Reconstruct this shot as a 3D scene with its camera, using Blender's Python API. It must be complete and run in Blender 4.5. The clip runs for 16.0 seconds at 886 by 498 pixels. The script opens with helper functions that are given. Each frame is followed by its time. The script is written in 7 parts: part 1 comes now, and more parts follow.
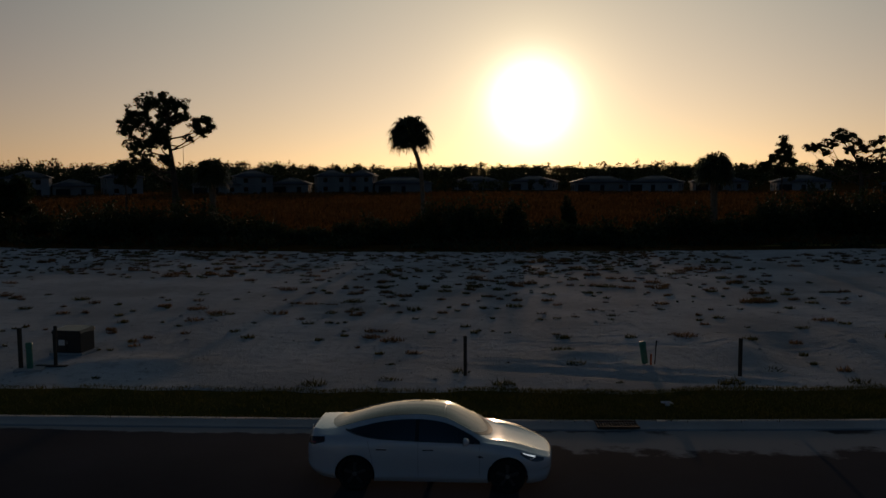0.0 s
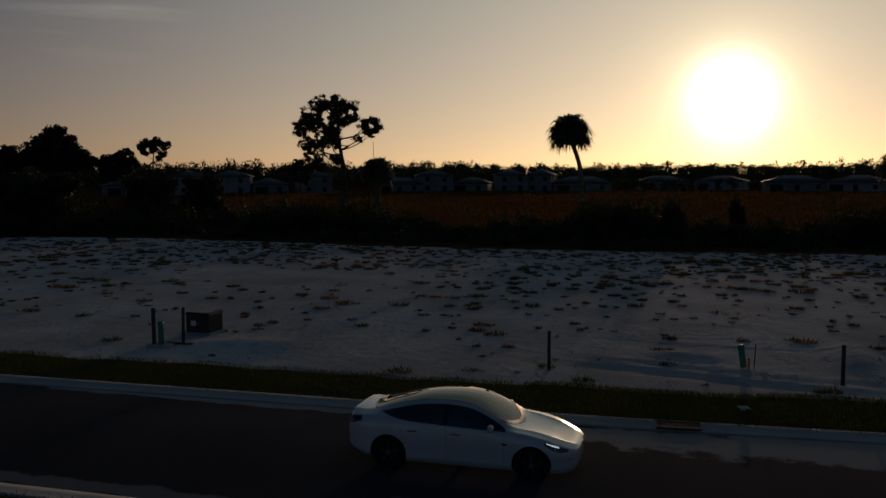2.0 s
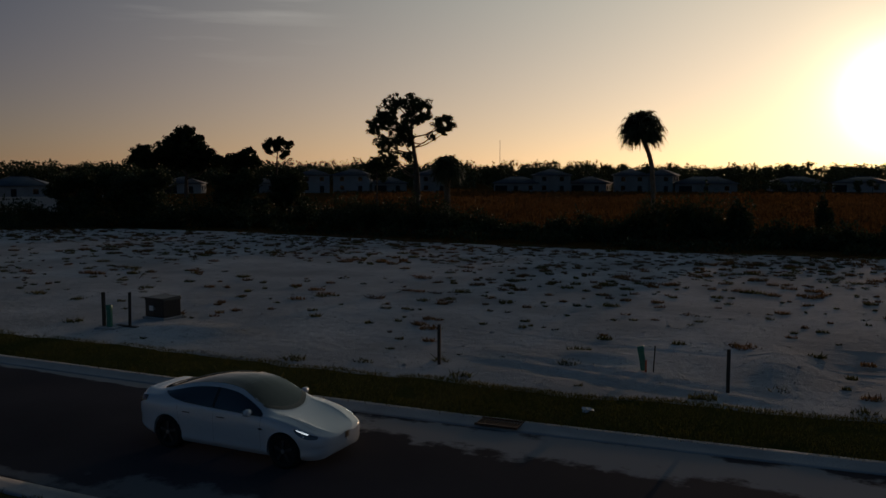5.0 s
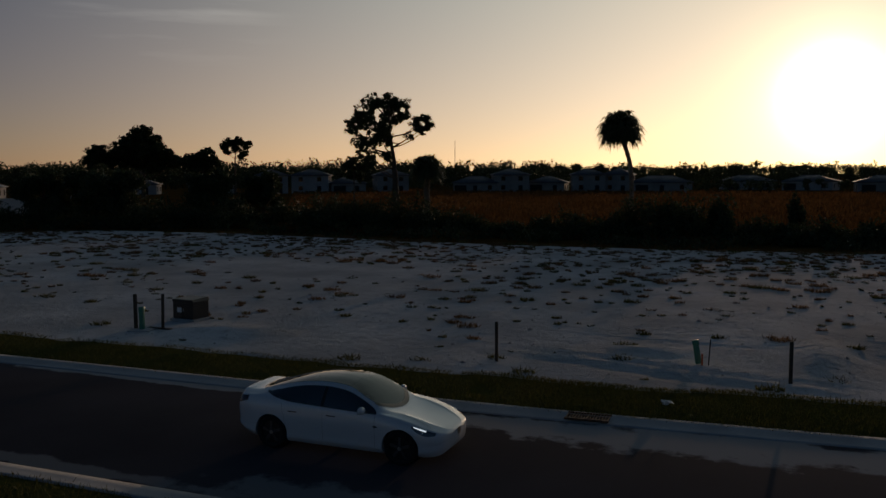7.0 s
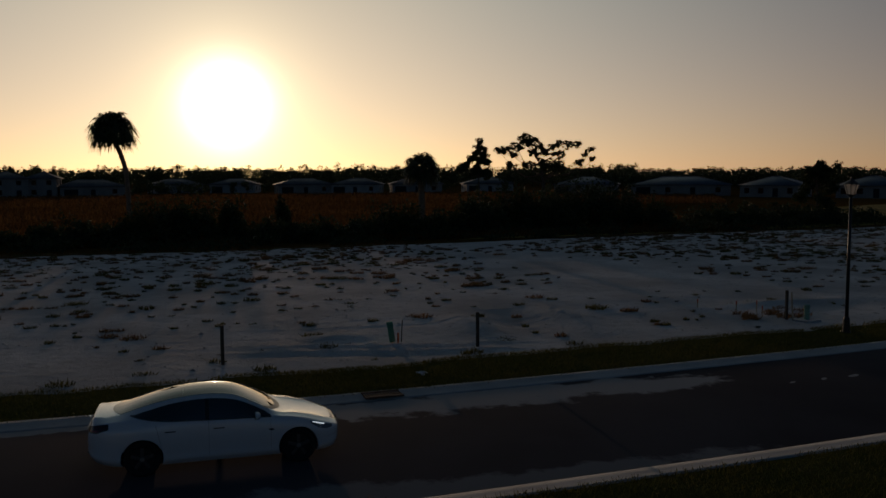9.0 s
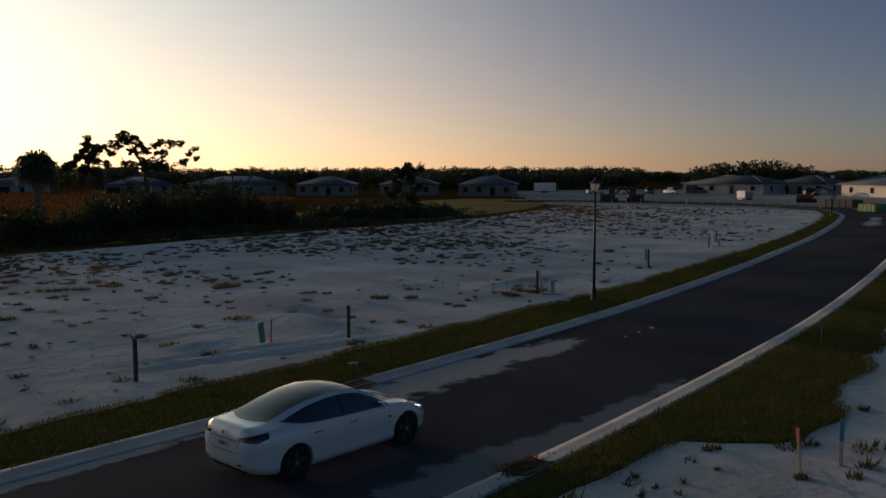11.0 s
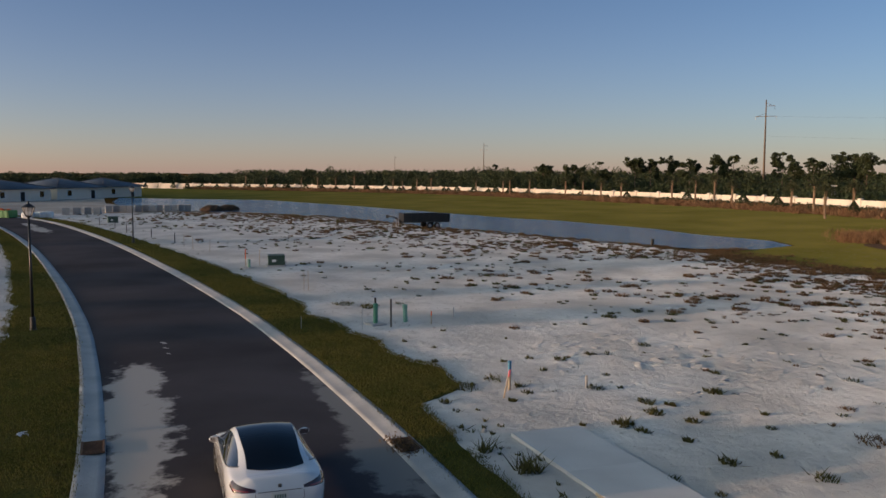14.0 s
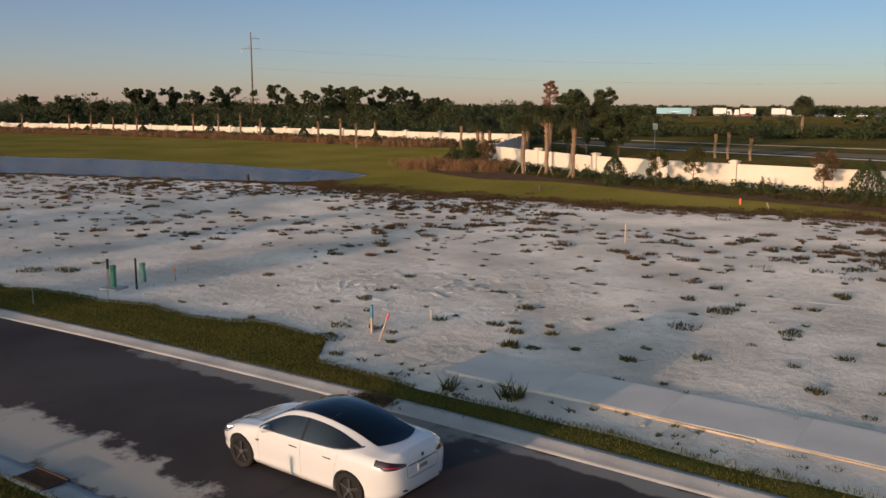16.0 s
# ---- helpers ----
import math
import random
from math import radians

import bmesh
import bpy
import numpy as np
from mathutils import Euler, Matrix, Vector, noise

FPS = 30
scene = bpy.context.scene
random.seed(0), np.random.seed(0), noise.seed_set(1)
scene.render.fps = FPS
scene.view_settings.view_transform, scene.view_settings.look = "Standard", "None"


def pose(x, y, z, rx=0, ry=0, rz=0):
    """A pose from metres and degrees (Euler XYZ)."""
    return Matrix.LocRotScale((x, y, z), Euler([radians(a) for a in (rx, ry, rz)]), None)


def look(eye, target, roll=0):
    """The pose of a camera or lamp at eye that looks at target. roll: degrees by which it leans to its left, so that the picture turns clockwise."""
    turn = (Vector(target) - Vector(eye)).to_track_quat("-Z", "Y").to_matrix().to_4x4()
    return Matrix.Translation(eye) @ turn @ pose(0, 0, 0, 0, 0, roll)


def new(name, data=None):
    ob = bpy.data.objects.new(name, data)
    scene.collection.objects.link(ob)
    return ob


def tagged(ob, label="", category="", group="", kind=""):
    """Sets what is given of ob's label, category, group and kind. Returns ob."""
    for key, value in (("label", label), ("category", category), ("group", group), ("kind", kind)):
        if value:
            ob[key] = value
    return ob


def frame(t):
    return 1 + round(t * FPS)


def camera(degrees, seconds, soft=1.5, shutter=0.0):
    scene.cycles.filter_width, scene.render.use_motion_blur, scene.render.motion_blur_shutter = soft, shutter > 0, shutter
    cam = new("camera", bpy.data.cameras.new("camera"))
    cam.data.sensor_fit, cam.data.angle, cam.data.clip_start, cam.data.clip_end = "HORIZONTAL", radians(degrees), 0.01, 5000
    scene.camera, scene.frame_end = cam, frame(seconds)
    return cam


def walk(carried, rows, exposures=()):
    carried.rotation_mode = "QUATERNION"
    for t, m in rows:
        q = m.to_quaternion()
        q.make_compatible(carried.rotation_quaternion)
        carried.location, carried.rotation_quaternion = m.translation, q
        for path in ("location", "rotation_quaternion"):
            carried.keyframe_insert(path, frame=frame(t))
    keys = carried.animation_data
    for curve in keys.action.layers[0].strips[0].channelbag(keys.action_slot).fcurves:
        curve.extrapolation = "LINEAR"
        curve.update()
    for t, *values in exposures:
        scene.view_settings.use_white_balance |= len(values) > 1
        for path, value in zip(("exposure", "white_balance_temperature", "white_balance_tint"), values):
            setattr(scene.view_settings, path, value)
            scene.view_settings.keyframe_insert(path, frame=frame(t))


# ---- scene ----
cam = camera(55.1, 16.0)
PATH = [
    (0, (1.44, -16.279, 6.007), (1.301, -14.292, 5.83), -0.3),
    (0.5, (1.649, -16.324, 5.997), (1.51, -14.337, 5.82), -0.3),
    (1, (2.395, -16.407, 5.95), (2.179, -14.427, 5.772), -0.2),
    (1.5, (3.371, -16.458, 5.937), (3.149, -14.479, 5.76), -0.2),
    (2, (4.434, -16.312, 5.884), (3.865, -14.403, 5.708), -0.3),
    (2.5, (5.494, -15.989, 5.857), (4.898, -14.088, 5.681), -0.2),
    (3, (6.571, -15.659, 5.892), (5.808, -13.819, 5.714), -0.2),
    (3.5, (7.69, -15.204, 5.936), (6.866, -13.391, 5.757), -0.2),
    (3.7, (8.138, -15.0, 5.896), (7.315, -13.185, 5.72), -0.1),
    (5.8, (11.956, -13.324, 5.521), (11.063, -11.543, 5.343), -0.0),
    (6, (11.713, -13.425, 5.508), (10.821, -11.644, 5.329), -0.0),
    (6.5, (10.122, -14.164, 5.55), (9.231, -12.382, 5.372), -0.2),
    (7, (8.364, -15.091, 5.574), (7.6, -13.251, 5.399), -0.2),
    (7.5, (6.592, -16.058, 5.61), (6.225, -14.099, 5.436), -0.3),
    (8, (4.508, -16.775, 5.573), (4.554, -14.783, 5.399), -0.4),
    (8.5, (2.232, -17.124, 5.587), (2.351, -15.135, 5.416), -0.5),
    (9, (-0.199, -17.134, 5.584), (0.352, -15.219, 5.412), -0.3),
    (9.2, (-1.264, -16.965, 5.58), (-0.716, -15.05, 5.408), -0.2),
    (11.3, (-12.151, -12.074, 5.753), (-10.604, -10.819, 5.576), -0.2),
    (11.5, (-12.985, -11.305, 5.819), (-11.409, -10.086, 5.643), -0.2),
    (12, (-14.841, -9.085, 5.972), (-13.031, -8.252, 5.794), -0.1),
    (12.5, (-16.306, -6.526, 6.156), (-14.374, -6.04, 5.975), -0.0),
    (13, (-17.259, -3.735, 6.295), (-15.284, -3.475, 6.115), 0.1),
    (13.5, (-17.642, -0.789, 6.517), (-15.651, -0.851, 6.337), 0.0),
    (14, (-17.485, 2.078, 6.69), (-15.599, 1.436, 6.512), 0.2),
    (14.5, (-16.776, 4.89, 6.74), (-15.153, 3.766, 6.419), 0.2),
    (15, (-15.372, 7.516, 6.765), (-14.112, 5.997, 6.443), 0.2),
    (15.5, (-13.363, 9.597, 6.925), (-12.186, 8.012, 6.605), 0.1),
    (16, (-11.088, 11.321, 7.128), (-9.915, 9.736, 6.794), 0.2),
]
import itertools

EXPOSURES = [(0, -2.18, 6600, 8), (2.0, -2.24, 6600, 8), (3.7, -2.05, 6550, 8), (5.8, -1.75, 6550, 8), (6.5, -1.7, 6550, 8), (7.5, -1.88, 6550, 8), (8.2, -2.05, 6600, 8), (9.2, -2.1, 6600, 8), (11.3, -0.55, 6450, 6), (12.0, -0.43, 6450, 5), (12.5, 0.42, 6600, 6), (13.5, 0.62, 6600, 9), (14.5, 0.53, 6700, 11), (16, 0.53, 6750, 11.5)]
walk(cam, [(t, look(eye, target, roll)) for t, eye, target, roll in PATH], EXPOSURES)

# ---- world and sun ----
SUN_AZ, SUN_EL = 2.0, 4.68          # degrees from +y towards +x, and above the horizon
SUN = Vector((math.sin(radians(SUN_AZ)) * math.cos(radians(SUN_EL)), math.cos(radians(SUN_AZ)) * math.cos(radians(SUN_EL)), math.sin(radians(SUN_EL))))


def build_world():
    world = bpy.data.worlds.new("dusk_sky")
    scene.world = world
    world.use_nodes = True
    nt = world.node_tree
    nt.nodes.clear()
    out = nt.nodes.new("ShaderNodeOutputWorld")
    sky = nt.nodes.new("ShaderNodeTexSky")
    sky.sky_type = "NISHITA"
    sky.sun_disc = False
    sky.sun_elevation, sky.sun_rotation = radians(SUN_EL), radians(SUN_AZ)
    sky.altitude, sky.air_density, sky.dust_density, sky.ozone_density = 0, 0.8, 0.4, 3.0
    bg = nt.nodes.new("ShaderNodeBackground")
    bg.inputs["Strength"].default_value = 0.11
    tint = nt.nodes.new("ShaderNodeMix")
    tint.data_type, tint.blend_type = "RGBA", "MULTIPLY"
    tint.inputs["Factor"].default_value = 1.0
    tint.inputs["B"].default_value = (0.85, 0.97, 1.02, 1)
    nt.links.new(sky.outputs["Color"], tint.inputs["A"])
    nt.links.new(tint.outputs["Result"], bg.inputs["Color"])
    # bright haze round the low sun
    tc = nt.nodes.new("ShaderNodeTexCoord")
    dot = nt.nodes.new("ShaderNodeVectorMath")
    dot.operation = "DOT_PRODUCT"
    nt.links.new(tc.outputs["Generated"], dot.inputs[0])
    dot.inputs[1].default_value = SUN
    clamp = nt.nodes.new("ShaderNodeMath")
    clamp.operation = "MAXIMUM"
    nt.links.new(dot.outputs["Value"], clamp.inputs[0])
    clamp.inputs[1].default_value = 0.0
    # pink evening haze low over the whole horizon
    sep = nt.nodes.new("ShaderNodeSeparateXYZ")
    nt.links.new(tc.outputs["Generated"], sep.inputs[0])
    low = nt.nodes.new("ShaderNodeMath")
    low.operation = "MAXIMUM"
    nt.links.new(sep.outputs["Z"], low.inputs[0])
    low.inputs[1].default_value = 0.0
    fall = nt.nodes.new("ShaderNodeMath")
    fall.operation = "MULTIPLY"
    nt.links.new(low.outputs[0], fall.inputs[0])
    fall.inputs[1].default_value = -7.0
    ex = nt.nodes.new("ShaderNodeMath")
    ex.operation = "EXPONENT"
    nt.links.new(fall.outputs[0], ex.inputs[0])
    hz = nt.nodes.new("ShaderNodeMath")
    hz.operation = "MULTIPLY"
    nt.links.new(ex.outputs[0], hz.inputs[0])
    hz.inputs[1].default_value = 0.15
    haze = nt.nodes.new("ShaderNodeBackground")
    haze.inputs["Color"].default_value = (1.0, 0.42, 0.56, 1)
    nt.links.new(hz.outputs[0], haze.inputs["Strength"])
    base = nt.nodes.new("ShaderNodeAddShader")
    nt.links.new(bg.outputs[0], base.inputs[0])
    nt.links.new(haze.outputs[0], base.inputs[1])
    # orange band along the horizon on the sun's side
    side = nt.nodes.new("ShaderNodeMath")
    side.operation = "POWER"
    nt.links.new(clamp.outputs[0], side.inputs[0])
    side.inputs[1].default_value = 3.0
    glow = nt.nodes.new("ShaderNodeMath")
    glow.operation = "MULTIPLY"
    nt.links.new(side.outputs[0], glow.inputs[0])
    nt.links.new(ex.outputs[0], glow.inputs[1])
    band = nt.nodes.new("ShaderNodeBackground")
    band.inputs["Color"].default_value = (2.5, 0.88, 0.14, 1)
    nt.links.new(glow.outputs[0], band.inputs["Strength"])
    warm = nt.nodes.new("ShaderNodeAddShader")
    nt.links.new(base.outputs[0], warm.inputs[0])
    nt.links.new(band.outputs[0], warm.inputs[1])
    last = warm
    for power, strength, colour in ((1500, 11.0, (1, 0.95, 0.8)), (300, 2.0, (1, 0.80, 0.42)), (30, 0.85, (1, 0.48, 0.16)), (4.5, 1.5, (0.72, 0.86, 0.70))):
        raise_ = nt.nodes.new("ShaderNodeMath")
        raise_.operation = "POWER"
        nt.links.new(clamp.outputs[0], raise_.inputs[0])
        raise_.inputs[1].default_value = power
        gain = nt.nodes.new("ShaderNodeMath")
        gain.operation = "MULTIPLY"
        nt.links.new(raise_.outputs[0], gain.inputs[0])
        gain.inputs[1].default_value = strength
        halo = nt.nodes.new("ShaderNodeBackground")
        halo.inputs["Color"].default_value = (*colour, 1)
        nt.links.new(gain.outputs[0], halo.inputs["Strength"])
        add = nt.nodes.new("ShaderNodeAddShader")
        nt.links.new(last.outputs[0], add.inputs[0])
        nt.links.new(halo.outputs[0], add.inputs[1])
        last = add
    # thin cirrus streaks high to the west
    mp = nt.nodes.new("ShaderNodeMapping")
    mp.inputs["Rotation"].default_value = (0, radians(12), radians(38))
    mp.inputs["Scale"].default_value = (5.0, 5.0, 55.0)
    nt.links.new(tc.outputs["Generated"], mp.inputs["Vector"])
    wisp = nt.nodes.new("ShaderNodeTexNoise")
    wisp.inputs["Scale"].default_value, wisp.inputs["Detail"].default_value = 1.0, 7
    nt.links.new(mp.outputs[0], wisp.inputs["Vector"])
    rp = nt.nodes.new("ShaderNodeMapRange")
    rp.inputs["From Min"].default_value, rp.inputs["From Max"].default_value = 0.50, 0.80
    nt.links.new(wisp.outputs["Fac"], rp.inputs["Value"])
    near = nt.nodes.new("ShaderNodeVectorMath")
    near.operation = "DOT_PRODUCT"
    nt.links.new(tc.outputs["Generated"], near.inputs[0])
    near.inputs[1].default_value = (math.sin(radians(-40)) * math.cos(radians(16)), math.cos(radians(-40)) * math.cos(radians(16)), math.sin(radians(16)))
    spot = nt.nodes.new("ShaderNodeMapRange")
    spot.interpolation_type = "SMOOTHSTEP"
    spot.inputs["From Min"].default_value, spot.inputs["From Max"].default_value = 0.982, 0.9985
    nt.links.new(near.outputs["Value"], spot.inputs["Value"])
    amount = nt.nodes.new("ShaderNodeMath")
    amount.operation = "MULTIPLY"
    nt.links.new(rp.outputs["Result"], amount.inputs[0])
    nt.links.new(spot.outputs["Result"], amount.inputs[1])
    veil = nt.nodes.new("ShaderNodeBackground")
    veil.inputs["Color"].default_value = (0.42, 0.40, 0.36, 1)
    nt.links.new(amount.outputs[0], veil.inputs["Strength"])
    add = nt.nodes.new("ShaderNodeAddShader")
    nt.links.new(last.outputs[0], add.inputs[0])
    nt.links.new(veil.outputs[0], add.inputs[1])
    last = add
    nt.links.new(last.outputs[0], out.inputs["Surface"])


build_world()
lamp = bpy.data.lights.new("sun", "SUN")
lamp.energy, lamp.angle, lamp.color = 2.4, radians(0.6), (1.0, 0.64, 0.42)
sun = new("sun", lamp)
sun.matrix_world = look(SUN * 500, (0, 0, 0))


# ---- materials ----
def mat(name, c1, c2, scale=1.0, fine=20.0, rough=0.8, metal=0.0, bump=0.3, dist=0.01, spec=0.5, c3=None, rand=0.0, coat=0.0, trans=0.0, detail=4, ragged=0.5):
    """Two colours mixed by large noise, specks by fine noise, relief from the fine one."""
    m = bpy.data.materials.new(name)
    m.use_nodes = True
    nt = m.node_tree
    b = nt.nodes["Principled BSDF"]
    tc = nt.nodes.new("ShaderNodeTexCoord")
    n1 = nt.nodes.new("ShaderNodeTexNoise")
    n1.inputs["Scale"].default_value, n1.inputs["Detail"].default_value = scale, 6
    n2 = nt.nodes.new("ShaderNodeTexNoise")
    n2.inputs["Scale"].default_value, n2.inputs["Detail"].default_value = fine, detail
    n2.inputs["Roughness"].default_value = ragged
    for n in (n1, n2):
        nt.links.new(tc.outputs["Object"], n.inputs["Vector"])
    ramp = nt.nodes.new("ShaderNodeValToRGB")
    ramp.color_ramp.elements[0].position, ramp.color_ramp.elements[1].position = 0.35, 0.65
    ramp.color_ramp.elements[0].color, ramp.color_ramp.elements[1].color = (*c1, 1), (*c2, 1)
    nt.links.new(n1.outputs["Fac"], ramp.inputs["Fac"])
    mix = nt.nodes.new("ShaderNodeMix")
    mix.data_type = "RGBA"
    mix.blend_type = "MIX"
    ramp2 = nt.nodes.new("ShaderNodeValToRGB")
    ramp2.color_ramp.elements[0].position, ramp2.color_ramp.elements[1].position = 0.52, 0.7
    nt.links.new(n2.outputs["Fac"], ramp2.inputs["Fac"])
    nt.links.new(ramp2.outputs["Color"], mix.inputs["Factor"])
    nt.links.new(ramp.outputs["Color"], mix.inputs["A"])
    mix.inputs["B"].default_value = (*(c3 or [v * 0.75 for v in c1]), 1)
    colour = mix.outputs["Result"]
    if rand:
        geo = nt.nodes.new("ShaderNodeNewGeometry")
        hsv = nt.nodes.new("ShaderNodeHueSaturation")
        rng = nt.nodes.new("ShaderNodeMapRange")
        rng.inputs["To Min"].default_value, rng.inputs["To Max"].default_value = 1 - rand, 1 + rand
        nt.links.new(geo.outputs["Random Per Island"], rng.inputs["Value"])
        nt.links.new(rng.outputs["Result"], hsv.inputs["Value"])
        nt.links.new(colour, hsv.inputs["Color"])
        colour = hsv.outputs["Color"]
    nt.links.new(colour, b.inputs["Base Color"])
    b.inputs["Roughness"].default_value = rough
    b.inputs["Metallic"].default_value = metal
    b.inputs["Specular IOR Level"].default_value = spec
    b.inputs["Diffuse Roughness"].default_value = 0.5 if rough > 0.88 else 0.3
    b.inputs["Coat Weight"].default_value = coat
    b.inputs["Coat Roughness"].default_value = 0.05
    if trans:
        tr = nt.nodes.new("ShaderNodeBsdfTranslucent")
        nt.links.new(colour, tr.inputs["Color"])
        ms = nt.nodes.new("ShaderNodeMixShader")
        ms.inputs[0].default_value = trans
        nt.links.new(b.outputs[0], ms.inputs[1])
        nt.links.new(tr.outputs[0], ms.inputs[2])
        nt.links.new(ms.outputs[0], nt.nodes["Material Output"].inputs["Surface"])
    if bump:
        bp = nt.nodes.new("ShaderNodeBump")
        bp.inputs["Strength"].default_value, bp.inputs["Distance"].default_value = bump, dist
        nt.links.new(n2.outputs["Fac"], bp.inputs["Height"])
        nt.links.new(bp.outputs["Normal"], b.inputs["Normal"])
    return m


def plain(name, colour, rough=0.5, metal=0.0, spec=0.5, coat=0.0, emit=0.0):
    m = bpy.data.materials.new(name)
    m.use_nodes = True
    b = m.node_tree.nodes["Principled BSDF"]
    b.inputs["Base Color"].default_value = (*colour, 1)
    b.inputs["Roughness"].default_value, b.inputs["Metallic"].default_value = rough, metal
    b.inputs["Specular IOR Level"].default_value, b.inputs["Coat Weight"].default_value = spec, coat
    b.inputs["Coat Roughness"].default_value = 0.03
    if emit:
        b.inputs["Emission Color"].default_value = (*colour, 1)
        b.inputs["Emission Strength"].default_value = emit
    return m


M = {}
M["sand"] = mat("pale_sand", (0.50, 0.475, 0.445), (0.77, 0.73, 0.685), 0.22, 1.7, 0.95, bump=1.0, dist=0.13, spec=0.04, c3=(0.50, 0.47, 0.43), detail=10, ragged=0.68)
M["yard"] = mat("worked_sand", (0.32, 0.29, 0.26), (0.46, 0.425, 0.38), 0.08, 1.5, 0.95, bump=0.5, dist=0.1, spec=0.0, c3=(0.36, 0.32, 0.28))
M["field"] = mat("dry_field", (0.095, 0.046, 0.013), (0.135, 0.066, 0.019), 0.03, 1.2, 0.98, bump=0.5, dist=0.2, spec=0.0, c3=(0.070, 0.042, 0.013))
M["asphalt"] = mat("asphalt", (0.052, 0.047, 0.052), (0.090, 0.080, 0.086), 0.16, 60.0, 0.95, bump=0.3, dist=0.006, spec=0.02, c3=(0.068, 0.060, 0.056))
M["concrete"] = mat("kerb_concrete", (0.36, 0.36, 0.36), (0.48, 0.475, 0.465), 0.8, 25.0, 0.85, bump=0.15, dist=0.005, spec=0.3, c3=(0.36, 0.35, 0.34))
M["slab"] = mat("new_concrete", (0.50, 0.49, 0.48), (0.60, 0.585, 0.57), 0.5, 30.0, 0.85, bump=0.1, dist=0.004, spec=0.3, c3=(0.54, 0.53, 0.51))
M["turf"] = mat("verge_soil", (0.07, 0.072, 0.018), (0.105, 0.095, 0.028), 0.7, 12.0, 0.95, bump=0.8, dist=0.05, spec=0.0, c3=(0.035, 0.045, 0.015))
M["blade"] = mat("grass_blade", (0.095, 0.100, 0.018), (0.145, 0.125, 0.026), 0.6, 9.0, 0.7, bump=0, spec=0.2, c3=(0.17, 0.13, 0.04), rand=0.45, trans=0.3)
M["lawn"] = mat("bank_lawn", (0.125, 0.118, 0.026), (0.19, 0.165, 0.042), 0.09, 2.5, 0.95, bump=0.7, dist=0.12, spec=0.0, c3=(0.15, 0.13, 0.06))
M["weed"] = mat("weed_green", (0.075, 0.078, 0.024), (0.12, 0.108, 0.038), 1.0, 9.0, 0.8, bump=0, spec=0.2, c3=(0.10, 0.09, 0.04), rand=0.4, trans=0.5)
M["weed_dry"] = mat("weed_dry", (0.14, 0.085, 0.04), (0.20, 0.12, 0.06), 1.0, 9.0, 0.8, bump=0, spec=0.2, c3=(0.09, 0.07, 0.04), rand=0.4, trans=0.5)
M["leaf"] = mat("broad_leaf", (0.035, 0.05, 0.018), (0.06, 0.075, 0.028), 0.5, 6.0, 0.65, bump=0, spec=0.3, c3=(0.03, 0.04, 0.015), rand=0.4, trans=0.2)
M["needle"] = mat("pine_needle", (0.04, 0.055, 0.022), (0.065, 0.075, 0.03), 0.5, 6.0, 0.7, bump=0, spec=0.25, c3=(0.03, 0.04, 0.02), rand=0.35, trans=0.15)
M["frond"] = mat("palm_frond", (0.05, 0.062, 0.025), (0.085, 0.09, 0.04), 0.8, 6.0, 0.6, bump=0, spec=0.3, c3=(0.07, 0.06, 0.03), rand=0.3, trans=0.2)
M["red_leaf"] = mat("rust_leaf", (0.27, 0.13, 0.085), (0.34, 0.18, 0.12), 0.7, 6.0, 0.75, bump=0, spec=0.2, c3=(0.14, 0.07, 0.04), rand=0.35, trans=0.2)
M["wheat"] = mat("ornamental_grass", (0.22, 0.12, 0.06), (0.30, 0.17, 0.09), 0.7, 6.0, 0.8, bump=0, spec=0.2, c3=(0.16, 0.10, 0.05), rand=0.35, trans=0.25)
M["straw"] = mat("dry_field_grass", (0.11, 0.052, 0.017), (0.16, 0.078, 0.027), 0.05, 1.5, 0.85, bump=0, spec=0.1, c3=(0.08, 0.042, 0.014), rand=0.3, trans=0.35)
M["bark"] = mat("bark", (0.10, 0.075, 0.055), (0.16, 0.12, 0.09), 2.0, 16.0, 0.9, bump=0.8, dist=0.03, spec=0.2)
M["palm_bark"] = mat("palm_boots", (0.24, 0.16, 0.10), (0.36, 0.25, 0.17), 2.5, 14.0, 0.9, bump=0.8, dist=0.04, spec=0.2)
M["pole_wood"] = mat("timber_pole", (0.16, 0.12, 0.09), (0.24, 0.18, 0.13), 1.0, 10.0, 0.9, bump=0.4, dist=0.02, spec=0.2)
M["wood"] = mat("stake_wood", (0.46, 0.36, 0.25), (0.58, 0.46, 0.33), 4.0, 40.0, 0.8, bump=0.3, dist=0.004, spec=0.3)
M["dark_wood"] = mat("dark_post", (0.05, 0.042, 0.035), (0.09, 0.075, 0.06), 4.0, 40.0, 0.85, bump=0.4, dist=0.005, spec=0.25)
M["stucco"] = mat("white_stucco", (0.70, 0.69, 0.67), (0.78, 0.77, 0.75), 0.5, 14.0, 0.85, bump=0.15, dist=0.01, spec=0.3, c3=(0.66, 0.65, 0.63))
M["wall_paint"] = mat("cream_wall_paint", (0.74, 0.66, 0.56), (0.80, 0.72, 0.62), 0.4, 9.0, 0.85, bump=0.15, dist=0.01, spec=0.3, c3=(0.70, 0.62, 0.52))
M["grey_wall"] = mat("grey_beige_stucco", (0.24, 0.23, 0.22), (0.32, 0.31, 0.29), 0.3, 10.0, 0.85, bump=0.15, dist=0.01, spec=0.3)
